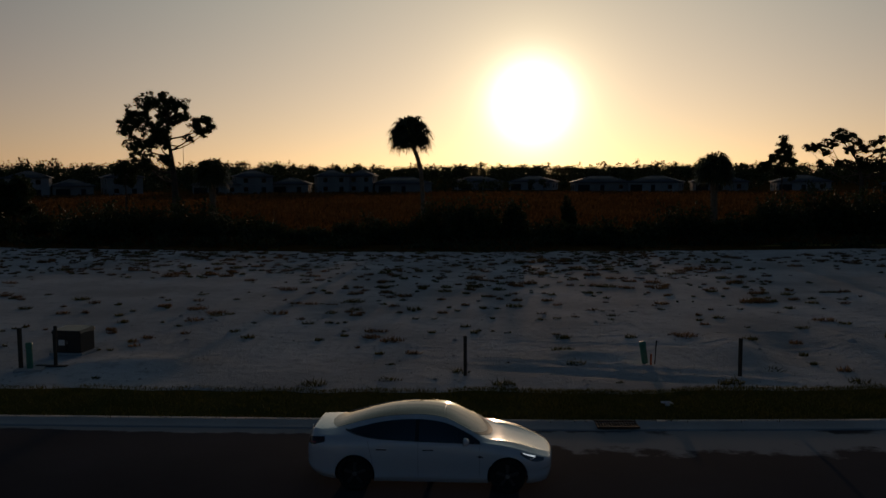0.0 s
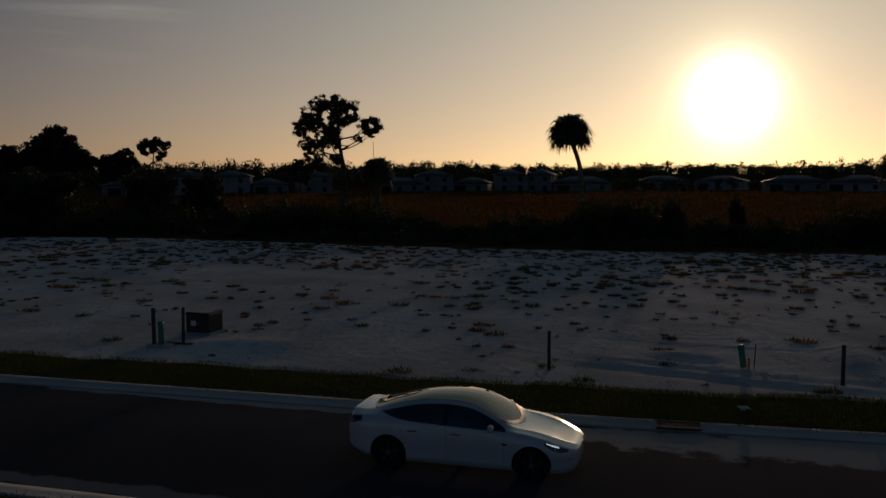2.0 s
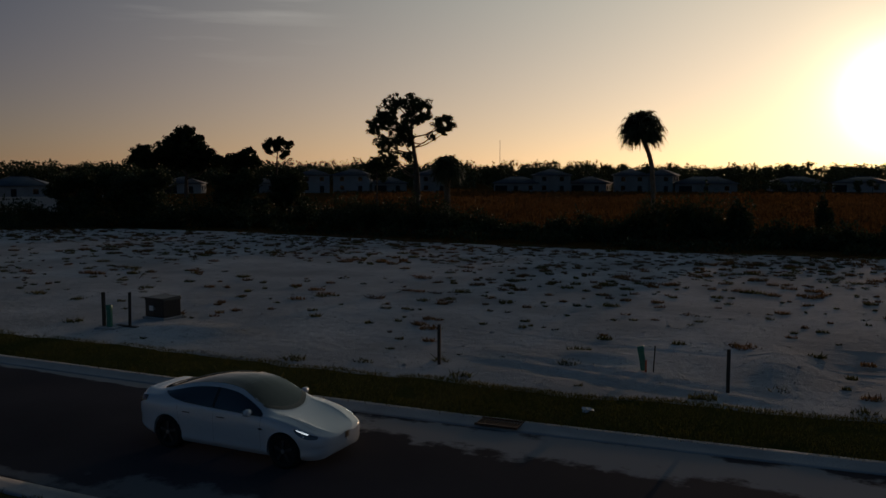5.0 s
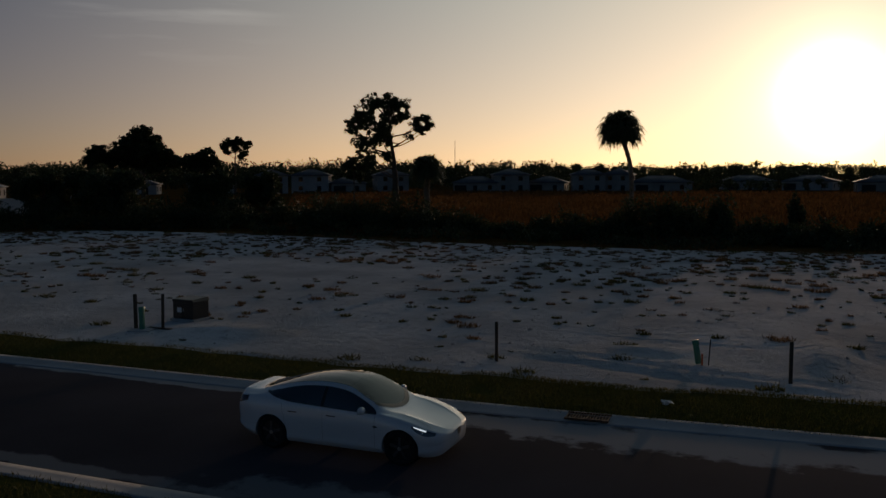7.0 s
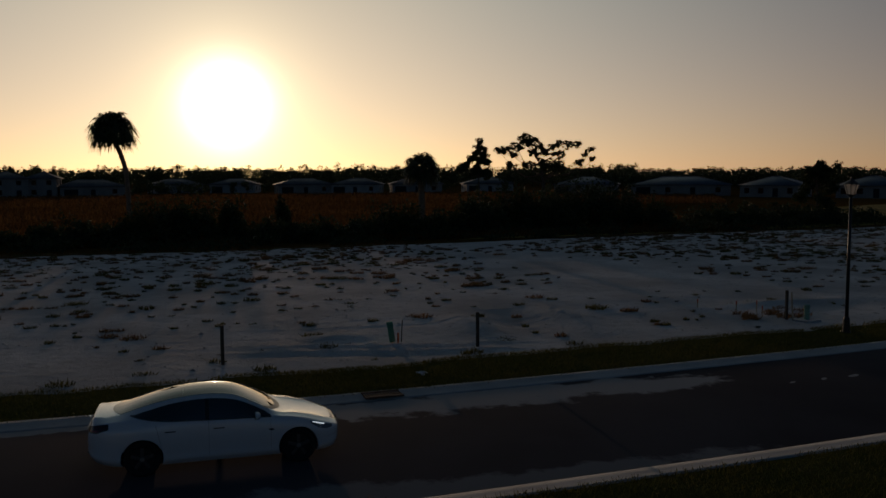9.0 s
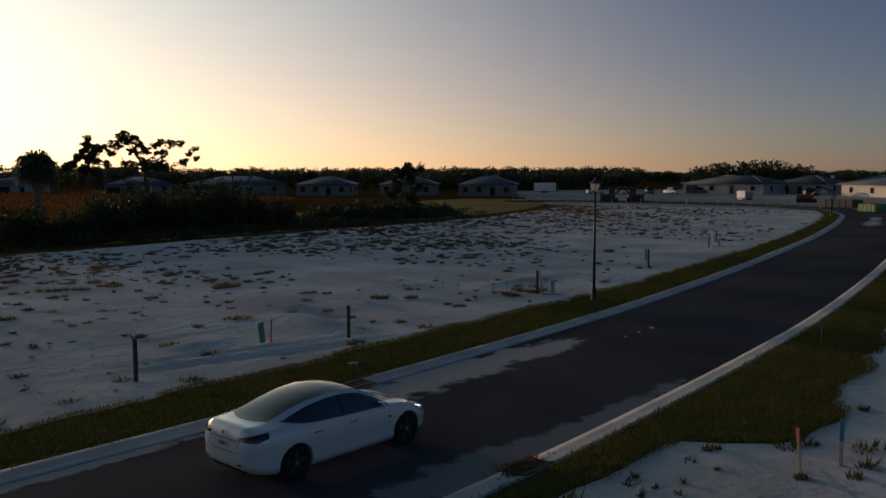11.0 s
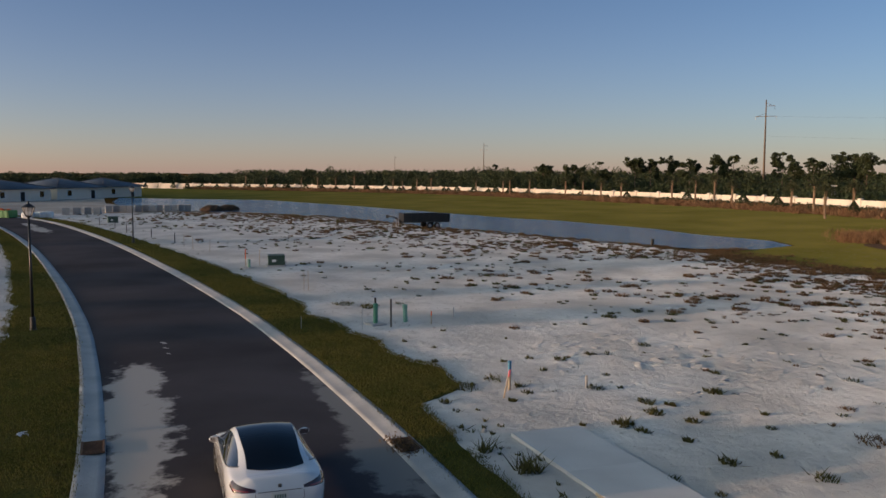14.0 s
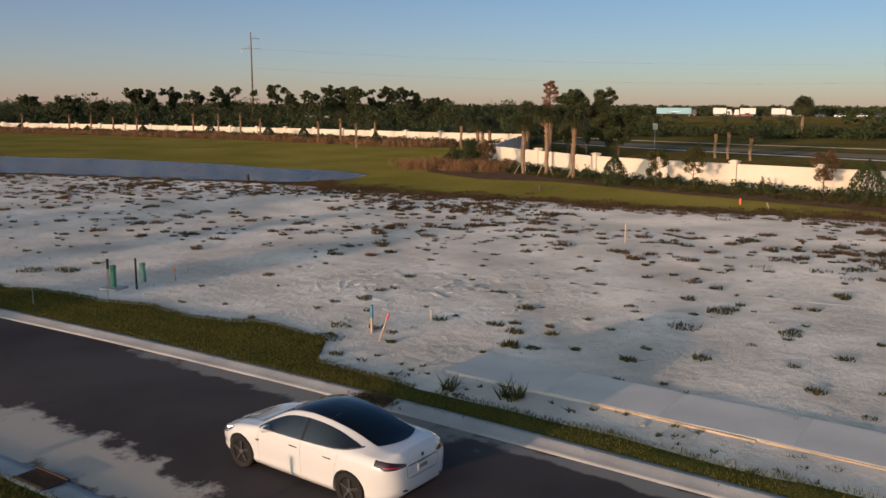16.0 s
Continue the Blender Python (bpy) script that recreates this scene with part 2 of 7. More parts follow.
M["meadow"] = mat("gold_meadow", (0.22, 0.15, 0.028), (0.32, 0.21, 0.042), 0.08, 2.0, 0.95, bump=0.7, dist=0.12, spec=0.05, c3=(0.08, 0.085, 0.025))
M["rough_grass"] = mat("rough_grass", (0.045, 0.05, 0.016), (0.075, 0.066, 0.025), 0.05, 1.2, 0.95, bump=0.6, dist=0.2, spec=0.0, c3=(0.12, 0.09, 0.045))
M["roof"] = mat("grey_roof_tile", (0.075, 0.095, 0.115), (0.115, 0.135, 0.16), 0.3, 5.0, 0.5, bump=0.5, dist=0.04, spec=0.5, c3=(0.065, 0.08, 0.10))
M["roof_dark"] = mat("roof_underlay", (0.07, 0.075, 0.085), (0.11, 0.115, 0.125), 0.3, 5.0, 0.7, bump=0.4, dist=0.03, spec=0.4, c3=(0.16, 0.15, 0.14))
M["block"] = mat("bare_block", (0.36, 0.35, 0.34), (0.44, 0.43, 0.42), 0.5, 6.0, 0.9, bump=0.3, dist=0.02, spec=0.2)
M["glass_dark"] = plain("dark_window", (0.012, 0.014, 0.017), 0.06, spec=0.6)
M["opening"] = plain("dark_interior", (0.02, 0.02, 0.022), 0.9)
M["black"] = mat("black_paint", (0.012, 0.012, 0.013), (0.02, 0.02, 0.021), 3, 30, 0.45, bump=0.05, dist=0.002)
M["green_box"] = mat("green_enclosure", (0.03, 0.065, 0.045), (0.04, 0.08, 0.055), 2, 25, 0.5, bump=0.05, dist=0.002)
M["green_ped"] = mat("green_plastic", (0.05, 0.23, 0.15), (0.07, 0.28, 0.19), 3, 25, 0.45, bump=0.05, dist=0.002)
M["pale_ped"] = mat("pale_green_plastic", (0.18, 0.36, 0.27), (0.22, 0.42, 0.32), 3, 25, 0.5, bump=0.05, dist=0.002)
M["orange"] = plain("orange_paint", (0.75, 0.16, 0.05), 0.6)
M["pink"] = plain("pink_tape", (0.85, 0.20, 0.22), 0.6)
M["blue"] = plain("blue_paint", (0.05, 0.20, 0.32), 0.6)
M["white"] = mat("white_plastic", (0.72, 0.72, 0.71), (0.8, 0.8, 0.79), 2, 20, 0.5, bump=0.05, dist=0.002)
M["lantern"] = mat("frosted_lantern_glass", (0.78, 0.75, 0.70), (0.84, 0.82, 0.78), 3.0, 30.0, 0.35, bump=0, trans=0.6)
lt = M["lantern"].node_tree
clear_ = lt.nodes.new("ShaderNodeBsdfTransparent")
blend_ = lt.nodes.new("ShaderNodeMixShader")
blend_.inputs[0].default_value = 0.6
lt.links.new(lt.nodes["Material Output"].inputs["Surface"].links[0].from_socket, blend_.inputs[1])
lt.links.new(clear_.outputs[0], blend_.inputs[2])
lt.links.new(blend_.outputs[0], lt.nodes["Material Output"].inputs["Surface"])
M["steel"] = mat("galvanised_steel", (0.32, 0.32, 0.33), (0.42, 0.42, 0.43), 2, 20, 0.45, metal=0.9, bump=0.05, dist=0.002)
M["rust"] = mat("rusty_iron", (0.10, 0.06, 0.04), (0.16, 0.09, 0.055), 3, 25, 0.85, metal=0.3, bump=0.3, dist=0.005)
M["stone"] = mat("pale_stone", (0.40, 0.36, 0.32), (0.52, 0.48, 0.43), 1, 8, 0.9, bump=0.4, dist=0.02, spec=0.2)
M["mulch"] = mat("mulch_bed", (0.06, 0.04, 0.028), (0.10, 0.065, 0.045), 1, 10, 0.95, bump=0.8, dist=0.05, spec=0.1)


def dust_on(m, spots, colour, cover=0.88, soft=0.98):
    """Drifts of blown sand lying on a surface: spots of centre x, y, half length, half width, turn."""
    nt = m.node_tree
    b = nt.nodes["Principled BSDF"]
    old = b.inputs["Base Color"].links[0].from_socket
    tc = nt.nodes.new("ShaderNodeTexCoord")
    n1 = nt.nodes.new("ShaderNodeTexNoise")
    n1.inputs["Scale"].default_value, n1.inputs["Detail"].default_value, n1.inputs["Roughness"].default_value = 0.9, 8, 0.65
    nt.links.new(tc.outputs["Object"], n1.inputs["Vector"])
    least = None
    for x, y, rx, ry, turn in spots:
        mp = nt.nodes.new("ShaderNodeMapping")
        mp.vector_type = "TEXTURE"
        mp.inputs["Location"].default_value, mp.inputs["Scale"].default_value = (x, y, 0), (rx, ry, 1000)
        mp.inputs["Rotation"].default_value = (0, 0, radians(turn))
        nt.links.new(tc.outputs["Object"], mp.inputs["Vector"])
        ln = nt.nodes.new("ShaderNodeVectorMath")
        ln.operation = "LENGTH"
        nt.links.new(mp.outputs[0], ln.inputs[0])
        if least is None:
            least = ln.outputs["Value"]
        else:
            mn = nt.nodes.new("ShaderNodeMath")
            mn.operation = "MINIMUM"
            nt.links.new(least, mn.inputs[0])
            nt.links.new(ln.outputs["Value"], mn.inputs[1])
            least = mn.outputs[0]
    rough = nt.nodes.new("ShaderNodeMath")
    rough.operation = "MULTIPLY_ADD"
    nt.links.new(n1.outputs["Fac"], rough.inputs[0])
    rough.inputs[1].default_value, rough.inputs[2].default_value = 2.4, -1.2
    add = nt.nodes.new("ShaderNodeMath")
    nt.links.new(least, add.inputs[0])
    nt.links.new(rough.outputs[0], add.inputs[1])
    rp = nt.nodes.new("ShaderNodeValToRGB")
    rp.color_ramp.elements[0].position, rp.color_ramp.elements[1].position = 0.70, soft
    rp.color_ramp.elements[0].color, rp.color_ramp.elements[1].color = (cover, cover, cover, 1), (0, 0, 0, 1)
    nt.links.new(add.outputs[0], rp.inputs["Fac"])
    mx = nt.nodes.new("ShaderNodeMix")
    mx.data_type = "RGBA"
    nt.links.new(rp.outputs["Color"], mx.inputs["Factor"])
    nt.links.new(old, mx.inputs["A"])
    mx.inputs["B"].default_value = (*colour, 1)
    nt.links.new(mx.outputs["Result"], b.inputs["Base Color"])


dust_on(M["asphalt"], [(7.0, 2.75, 6.0, 1.05, 4), (11.3, 2.5, 2.0, 0.9, 6), (3.2, 2.6, 3.4, 0.7, 0), (-0.2, 2.1, 1.0, 0.28, 10), (-6, 3.0, 7, 0.35, 0), 
                       (17.0, 1.85, 0.24, 0.09, 20), (16.0, 1.8, 0.22, 0.09, 40), (14.9, 1.7, 0.22, 0.08, 30), (90, 14.6, 6, 1.0, 14), (100, 17, 5, 0.8, 16)], (0.46, 0.43, 0.40))
dust_on(M["asphalt"], [(4.4, -3.0, 6.8, 0.5, 3), (1.6, -2.8, 2.8, 0.7, 0), (-6, -3.2, 6.4, 0.3, 0)], (0.34, 0.32, 0.30), 0.62, 1.0)


# ---- mesh helpers ----
def link_mesh(name, verts, faces, material, parent=None, label="", smooth=False):
    me = bpy.data.meshes.new(name)
    v = np.asarray(verts, np.float32).reshape(-1, 3)
    sizes = np.fromiter(map(len, faces), np.int32, len(faces))
    flat = np.fromiter(itertools.chain.from_iterable(faces), np.int32, int(sizes.sum()))
    me.vertices.add(len(v))
    me.vertices.foreach_set("co", v.ravel())
    me.loops.add(len(flat))
    me.loops.foreach_set("vertex_index", flat)
    me.polygons.add(len(sizes))
    me.polygons.foreach_set("loop_start", np.r_[0, np.cumsum(sizes)[:-1]].astype(np.int32))
    me.update(calc_edges=True)
    if material is not None:
        me.materials.append(material)
    if smooth:
        me.polygons.foreach_set("use_smooth", [True] * len(me.polygons))
    me.update()
    ob = new(name, me)
    if parent is not None:
        ob.parent = parent
    if label:
        ob["label"] = label
    return ob


def part(name, bm, material, parent, label="", smooth=False):
    me = bpy.data.meshes.new(name)
    bm.normal_update()
    bm.to_mesh(me)
    bm.free()
    me.materials.append(material)
    if smooth:
        me.polygons.foreach_set("use_smooth", [True] * len(me.polygons))
    ob = new(name, me)
    ob.parent = parent
    if label:
        ob["label"] = label
    return ob


def thing(name, m, label, category, group=""):
    ob = new(name)
    ob.matrix_world = m
    return tagged(ob, label, category, group)


def box_bm(sx, sy, sz, at=(0, 0, 0), bevel=0.0, bm=None, rot=None):
    """A box with its base centre at the given place, edges bevelled; adds to bm if given."""
    b = bmesh.new()
    bmesh.ops.create_cube(b, size=1)
    bmesh.ops.scale(b, vec=(sx, sy, sz), verts=b.verts)
    if bevel:
        bmesh.ops.bevel(b, geom=b.edges[:], offset=bevel, segments=2, affect="EDGES", profile=0.7)
    bmesh.ops.translate(b, vec=(0, 0, sz / 2), verts=b.verts)
    if rot is not None:
        bmesh.ops.transform(b, matrix=rot, verts=b.verts)
    bmesh.ops.translate(b, vec=at, verts=b.verts)
    if bm is None:
        return b
    me = bpy.data.meshes.new("t")
    b.to_mesh(me)
    b.free()
    bm.from_mesh(me)
    bpy.data.meshes.remove(me)
    return bm


def cyl_bm(r1, r2, h, at=(0, 0, 0), n=14, bm=None, rot=None, bevel=0.0):
    b = bmesh.new()
    bmesh.ops.create_cone(b, cap_ends=True, segments=n, radius1=r1, radius2=r2, depth=h)
    if bevel:
        es = [e for e in b.edges if abs(e.verts[0].co.z - e.verts[1].co.z) < 1e-5]
        bmesh.ops.bevel(b, geom=es, offset=bevel, segments=2, affect="EDGES")
    bmesh.ops.translate(b, vec=(0, 0, h / 2), verts=b.verts)
    if rot is not None:
        bmesh.ops.transform(b, matrix=rot, verts=b.verts)
    bmesh.ops.translate(b, vec=at, verts=b.verts)
    if bm is None:
        return b
    me = bpy.data.meshes.new("t")
    b.to_mesh(me)
    b.free()
    bm.from_mesh(me)
    bpy.data.meshes.remove(me)
    return bm


def catmull(points, n):
    """n points along a smooth curve through the given ones."""
    p = np.array(points, float)
    p = np.vstack([2 * p[0] - p[1], p, 2 * p[-1] - p[-2]])
    u = np.linspace(0, len(p) - 3 - 1e-9, n)
    i = u.astype(int)
    f = (u - i)[:, None]
    a, b, c, d = p[i], p[i + 1], p[i + 2], p[i + 3]
    return 0.5 * (2 * b + (c - a) * f + (2 * a - 5 * b + 4 * c - d) * f**2 + (3 * b - a - 3 * c + d) * f**3)


def tube(points, radii, sides=6):
    """Vertices and faces of a tapered tube along points."""
    p = np.array(points, float)
    r = np.interp(np.linspace(0, 1, len(p)), np.linspace(0, 1, len(radii)), radii)
    d = np.gradient(p, axis=0)
    d /= np.linalg.norm(d, axis=1)[:, None] + 1e-9
    ref = np.where(np.abs(d[:, 2:3]) > 0.9, [[1.0, 0, 0]], [[0, 0, 1.0]])
    a = np.cross(d, ref)
    a /= np.linalg.norm(a, axis=1)[:, None] + 1e-9
    b = np.cross(d, a)
    ang = np.linspace(0, 2 * np.pi, sides, endpoint=False)
    v = p[:, None] + r[:, None, None] * (np.cos(ang)[None, :, None] * a[:, None] + np.sin(ang)[None, :, None] * b[:, None])
    f = []
    for i in range(len(p) - 1):
        for j in range(sides):
            k = (j + 1) % sides
            f.append((i * sides + j, i * sides + k, (i + 1) * sides + k, (i + 1) * sides + j))
    f.append(tuple(range(sides))[::-1])
    f.append(tuple((len(p) - 1) * sides + j for j in range(sides)))
    return v.reshape(-1, 3), f


def joined(pieces):
    """One list of vertices and faces out of several."""
    vs, fs, n = [], [], 0
    for v, f in pieces:
        vs.append(np.asarray(v, float))
        fs += [tuple(i + n for i in g) for g in f]
        n += len(v)
    return (np.concatenate(vs) if vs else np.zeros((0, 3))), fs


def leaf_cards(rng, centres, length, width, upright=0.0):
    """One small pointed leaf per centre, turned at random."""
    n = len(centres)
    a = rng.normal(size=(n, 3))
    a[:, 2] += upright * 2
    a /= np.linalg.norm(a, axis=1)[:, None]
    b = np.cross(a, rng.normal(size=(n, 3)))
    b /= np.linalg.norm(b, axis=1)[:, None] + 1e-9
    s = rng.uniform(0.6, 1.3, (n, 1))
    v = np.stack([centres - a * length * s / 2, centres + b * width * s / 2, centres + a * length * s / 2, centres - b * width * s / 2], 1).reshape(-1, 3)
    f = (np.arange(n)[:, None] * 4 + np.arange(4)).tolist()
    return v, f


def blob_points(rng, n, radii, shell=0.5):
    """Points in an ellipsoid, more of them near its skin."""
    d = rng.normal(size=(n, 3))
    d /= np.linalg.norm(d, axis=1)[:, None]
    return d * (rng.uniform(0, 1, (n, 1)) ** (1 / 3 * (1 - shell) + 0.12)) * np.array(radii)


# ---- road, verges and ground ----
CENTRE = catmull([(-120, -2.6), (-80, -1.8), (-40, -0.9), (-15, -0.35), (0, -0.08), (6.5, 0.2), (15, 0.85), (25, 1.95), (43, 4.75), (68, 9.4), (95, 15.7), (112, 21.0), (124, 27.5), (132, 36),
                  (137, 47), (139, 60), (137, 78), (130, 96)], 420)
_d = np.gradient(CENTRE, axis=0)
_d /= np.linalg.norm(_d, axis=1)[:, None]
NORMAL = np.stack([-_d[:, 1], _d[:, 0]], 1)
LENGTH = np.r_[0, np.cumsum(np.linalg.norm(np.diff(CENTRE, axis=0), axis=1))]


def road_y(x, off=0.0):
    """The y of the line that runs beside the road's middle at that offset (for x up to 118)."""
    p = CENTRE + NORMAL * np.asarray(off).reshape(-1, 1) if np.ndim(off) else CENTRE + NORMAL * off
    k = CENTRE[:, 0].argmax()
    return np.interp(x, p[:k, 0], p[:k, 1])


def ribbon(name, profile, material, label, category, lo=0, hi=None, thick=0.0):
    """A strip along the road: profile rows of (offset or offsets along, height)."""
    hi = hi or len(CENTRE)
    cols = []
    for off, z in profile:
        off = np.broadcast_to(off, len(CENTRE))
        xy = CENTRE + NORMAL * off[:, None]
        cols.append(np.c_[xy, np.full(len(xy), z)][lo:hi])
    n, k = hi - lo, len(cols)
    v = np.stack(cols, 1).reshape(-1, 3)
    f = [(i * k + j, (i + 1) * k + j, (i + 1) * k + j + 1, i * k + j + 1) for i in range(n - 1) for j in range(k - 1)]
    if profile[0][0] is not None and np.mean(profile[0][0]) < np.mean(profile[-1][0]):
        f = [q[::-1] for q in f]
    ob = link_mesh(name, v, [q[::-1] for q in f], material, smooth=True)
    return tagged(ob, label, category, kind="structure")


rngs = np.random.default_rng(4)
road = ribbon("road", [(3.30, -0.005), (1.6, 0.03), (0, 0.05), (-1.6, 0.03), (-3.30, -0.005)], M["asphalt"], "dark worn asphalt street bending away between bare lots", "road")
for side, nm in ((1, "kerb_left"), (-1, "kerb_right")):
    ribbon(nm, [(3.27 * side, -0.03), (3.27 * side, 0.004), (3.45 * side, 0.0), (3.66 * side, 0.03), (3.78 * side, 0.06), (3.92 * side, 0.075), (3.93 * side, -0.05)],
           M["concrete"], "pale concrete kerb and gutter along the street", "kerb")

_x = CENTRE[:, 0]
wob = np.array([noise.noise((s * 0.45, 3.1, 0)) * 0.35 + noise.noise((s * 1.7, 7.7, 0)) * 0.18 for s in LENGTH])
wob2 = np.array([noise.noise((s * 0.4, 13.1, 0)) * 0.4 + noise.noise((s * 1.5, 17.7, 0)) * 0.2 for s in LENGTH])
OFF_L = np.interp(_x, [-60, -20, -12, -5, 5, 12, 20, 30, 60, 110], [6.8, 6.6, 6.6, 6.65, 6.7, 7.0, 6.7, 6.4, 6.0, 5.9]) + wob
OFF_R = np.interp(_x, [-60, 0, 5.0, 6.2, 9, 12, 14, 20, 22, 25, 38, 55, 80, 110], [4.8, 4.85, 5.1, 7.1, 7.3, 6.7, 7.0, 6.4, 6.3, 7.0, 7.0, 6.8, 6.5, 6.0]) + wob2 * np.interp(_x, [0, 6], [0.35, 1])
ribbon("verge_left", [(3.90, 0.05), (4.6, 0.09), (OFF_L - 0.5, 0.09), (OFF_L, 0.03)], M["turf"], "grass verge between kerb and bare sand", "grass")
ribbon("verge_right", [(-3.90, 0.05), (-4.3, 0.09), (-OFF_R + 0.3, 0.09), (-OFF_R, 0.03)], M["turf"], "narrow grass verge widening along the kerb", "grass")


def lumps(x, y):
    return 0.03 * noise.noise((x * 2.6, y * 2.2, 9.0)) * max(0, noise.noise((x * 0.2, y * 0.2, 8.0)) + 0.3) + 0.05 * noise.noise((x * 0.16, y * 0.16, 0.3)) + 0.035 * noise.noise((x * 0.5, y * 0.5, 1.7)) + 0.02 * noise.noise((x * 1.3, y * 1.3, 4.0))


def sheet(name, xs, lo, hi, rows, material, height, label, category):
    """A field of ground between two lines y = lo(x) and y = hi(x)."""
    v, f = [], []
    t = np.linspace(0, 1, rows) ** 1.4
    for x in xs:
        for s in t:
            y = lo(x) + (hi(x) - lo(x)) * s
            v.append((x, y, height(x, y, s)))
    n = len(xs)
    for i in range(n - 1):
        for j in range(rows - 1):
            q = (i * rows + j, (i + 1) * rows + j, (i + 1) * rows + j + 1, i * rows + j + 1)
            f.append(q)
    if hi(xs[0]) < lo(xs[0]):
        f = [q[::-1] for q in f]
    return tagged(link_mesh(name, v, f, material, smooth=True), label, category, kind="structure")


def line(*pts):
    px, py = zip(*pts)
    return lambda x: float(np.interp(x, px, py))


FAR_L = line((-140, 38), (-68, 44), (-55, 52.5), (-41, 53), (-20, 50), (0, 49.2), (15, 50.6), (33, 53), (63, 55), (90, 62), (118, 73))
FAR_R = line((-140, -54), (-60, -52), (-3, -49), (11, -46), (30, -43.5), (49, -42.4), (53, -41), (68, -36.5), (79, -32.5), (91, -28.4), (112, -23), (130, -9))
kt = CENTRE[:, 0].argmax()
edge_l = lambda x: float(np.interp(x, (CENTRE + NORMAL * (OFF_L - 0.35)[:, None])[:kt, 0], (CENTRE + NORMAL * (OFF_L - 0.35)[:, None])[:kt, 1]))
edge_r = lambda x: float(np.interp(x, (CENTRE - NORMAL * (OFF_R - 0.3)[:, None])[:kt, 0], (CENTRE - NORMAL * (OFF_R - 0.3)[:, None])[:kt, 1]))


def mound(x, y, cx, cy, rx, ry, h):
    d = ((x - cx) / rx) ** 2 + ((y - cy) / ry) ** 2
    return h * math.exp(-d)


def height_l(x, y, s):
    z = 0.055 + lumps(x, y) + mound(x, y, 9.3, 12.2, 0.8, 2.2, 0.34) + mound(x, y, 13.4, 13.2, 0.5, 2.4, 0.28) - mound(x, y, 11.4, 13.2, 1.6, 2.2, 0.2) + mound(x, y, -10, 9.2, 2.2, 1.2, 0.22) + mound(x, y, 4.0, 11.5, 1.2, 0.5, 0.16) + mound(x, y, 24, 13.5, 3.0, 0.5, 0.2)
    for off, hh in ((9.0, 0.11), (9.9, 0.09), (8.45, -0.08), (9.45, -0.09)):
        z += hh * math.exp(-((y - off - (x - 5) * -0.20) / 0.2) ** 2) * math.exp(-((x - 4.5) / 4.0) ** 2)
    if s < 0.002:
        z = 0.02
    if s > 0.97:
        z += -0.25 * (s - 0.97) / 0.03
    return z


def height_r(x, y, s):
    z = 0.055 + lumps(x, y)
    d = abs(x - 8.5) / 3.2
    if d < 1 and -18 < y < -11:
        z += (1 - d) * 0.05 * math.sin((x * 0.6 + y) * 7.5) * math.exp(-((y + 14) / 2.5) ** 2)
    if s < 0.002:
        z = 0.02
    return z if s < 0.97 else z - 0.2 * (s - 0.97) / 0.03


XS = np.r_[np.arange(-140, -26, 2.5), np.arange(-26, 40, 0.45), np.arange(40, 118.1, 1.5)]
sheet("sand_lot_left", XS, edge_l, FAR_L, 90, M["sand"], height_l, "bare pale sand building lot with scattered weeds", "sand")
sheet("sand_lot_right", np.r_[XS, np.arange(120, 130.1, 2)], edge_r, FAR_R, 90, M["sand"], height_r, "bare pale sand lot with tyre tracks and weeds", "sand")

ring = 48
gv = [(0, 0, -0.14)] + [(R * math.cos(2 * math.pi * k / ring), R * math.sin(2 * math.pi * k / ring), -0.14) for R in (150, 500, 1500, 4600) for k in range(ring)]
gf = [(0, 1 + k, 1 + (k + 1) % ring) for k in range(ring)]
for r in range(3):
    for k in range(ring):
        gf.append((1 + r * ring + k, 1 + (r + 1) * ring + k, 1 + (r + 1) * ring + (k + 1) % ring, 1 + r * ring + (k + 1) % ring))
tagged(link_mesh("ground", gv, gf, M["field"]), "open brown dry-grass field reaching the horizon", "field", kind="structure")

meadow = [(22, 55), (46, 56.5), (75, 60.5), (100, 69), (122, 80), (140, 97), (135, 112), (118, 110), (90, 98), (60, 84), (44, 70)]
tagged(link_mesh("meadow", [(x, y, -0.10) for x, y in meadow], [tuple(range(len(meadow)))], M["meadow"]), "golden green rough meadow beside the sand", "grass", kind="structure")
roadside = [(-300, -60.2), (-2, -60.2), (11.7, -61.2), (25.8, -64), (45, -75.5), (63.5, -114), (92, -112.5), (138, -111.8), (210, -98), (275, -60), (420, 60), (420, -290), (260, -334), (120, -380), (40, -402), (-80, -432), (-300, -470)]
tagged(link_mesh("roadside_grass", [(x, y, -0.10) for x, y in roadside], [tuple(range(len(roadside)))[::-1]], M["rough_grass"]), "rough green and brown grass beside the highway", "grass", kind="structure")
yard = [(116, 16), (116, 76), (135, 92), (170, 128), (205, 150), (250, 140), (280, 60), (262, 14), (215, 14), (180, 12), (147, 3), (128, -8), (121, -14), (114, 10)]
tagged(link_mesh("construction_ground", [(x, y, -0.05) for x, y in yard], [tuple(range(len(yard)))[::-1]], M["yard"]), "rough graded sand of the building site", "sand", kind="structure")

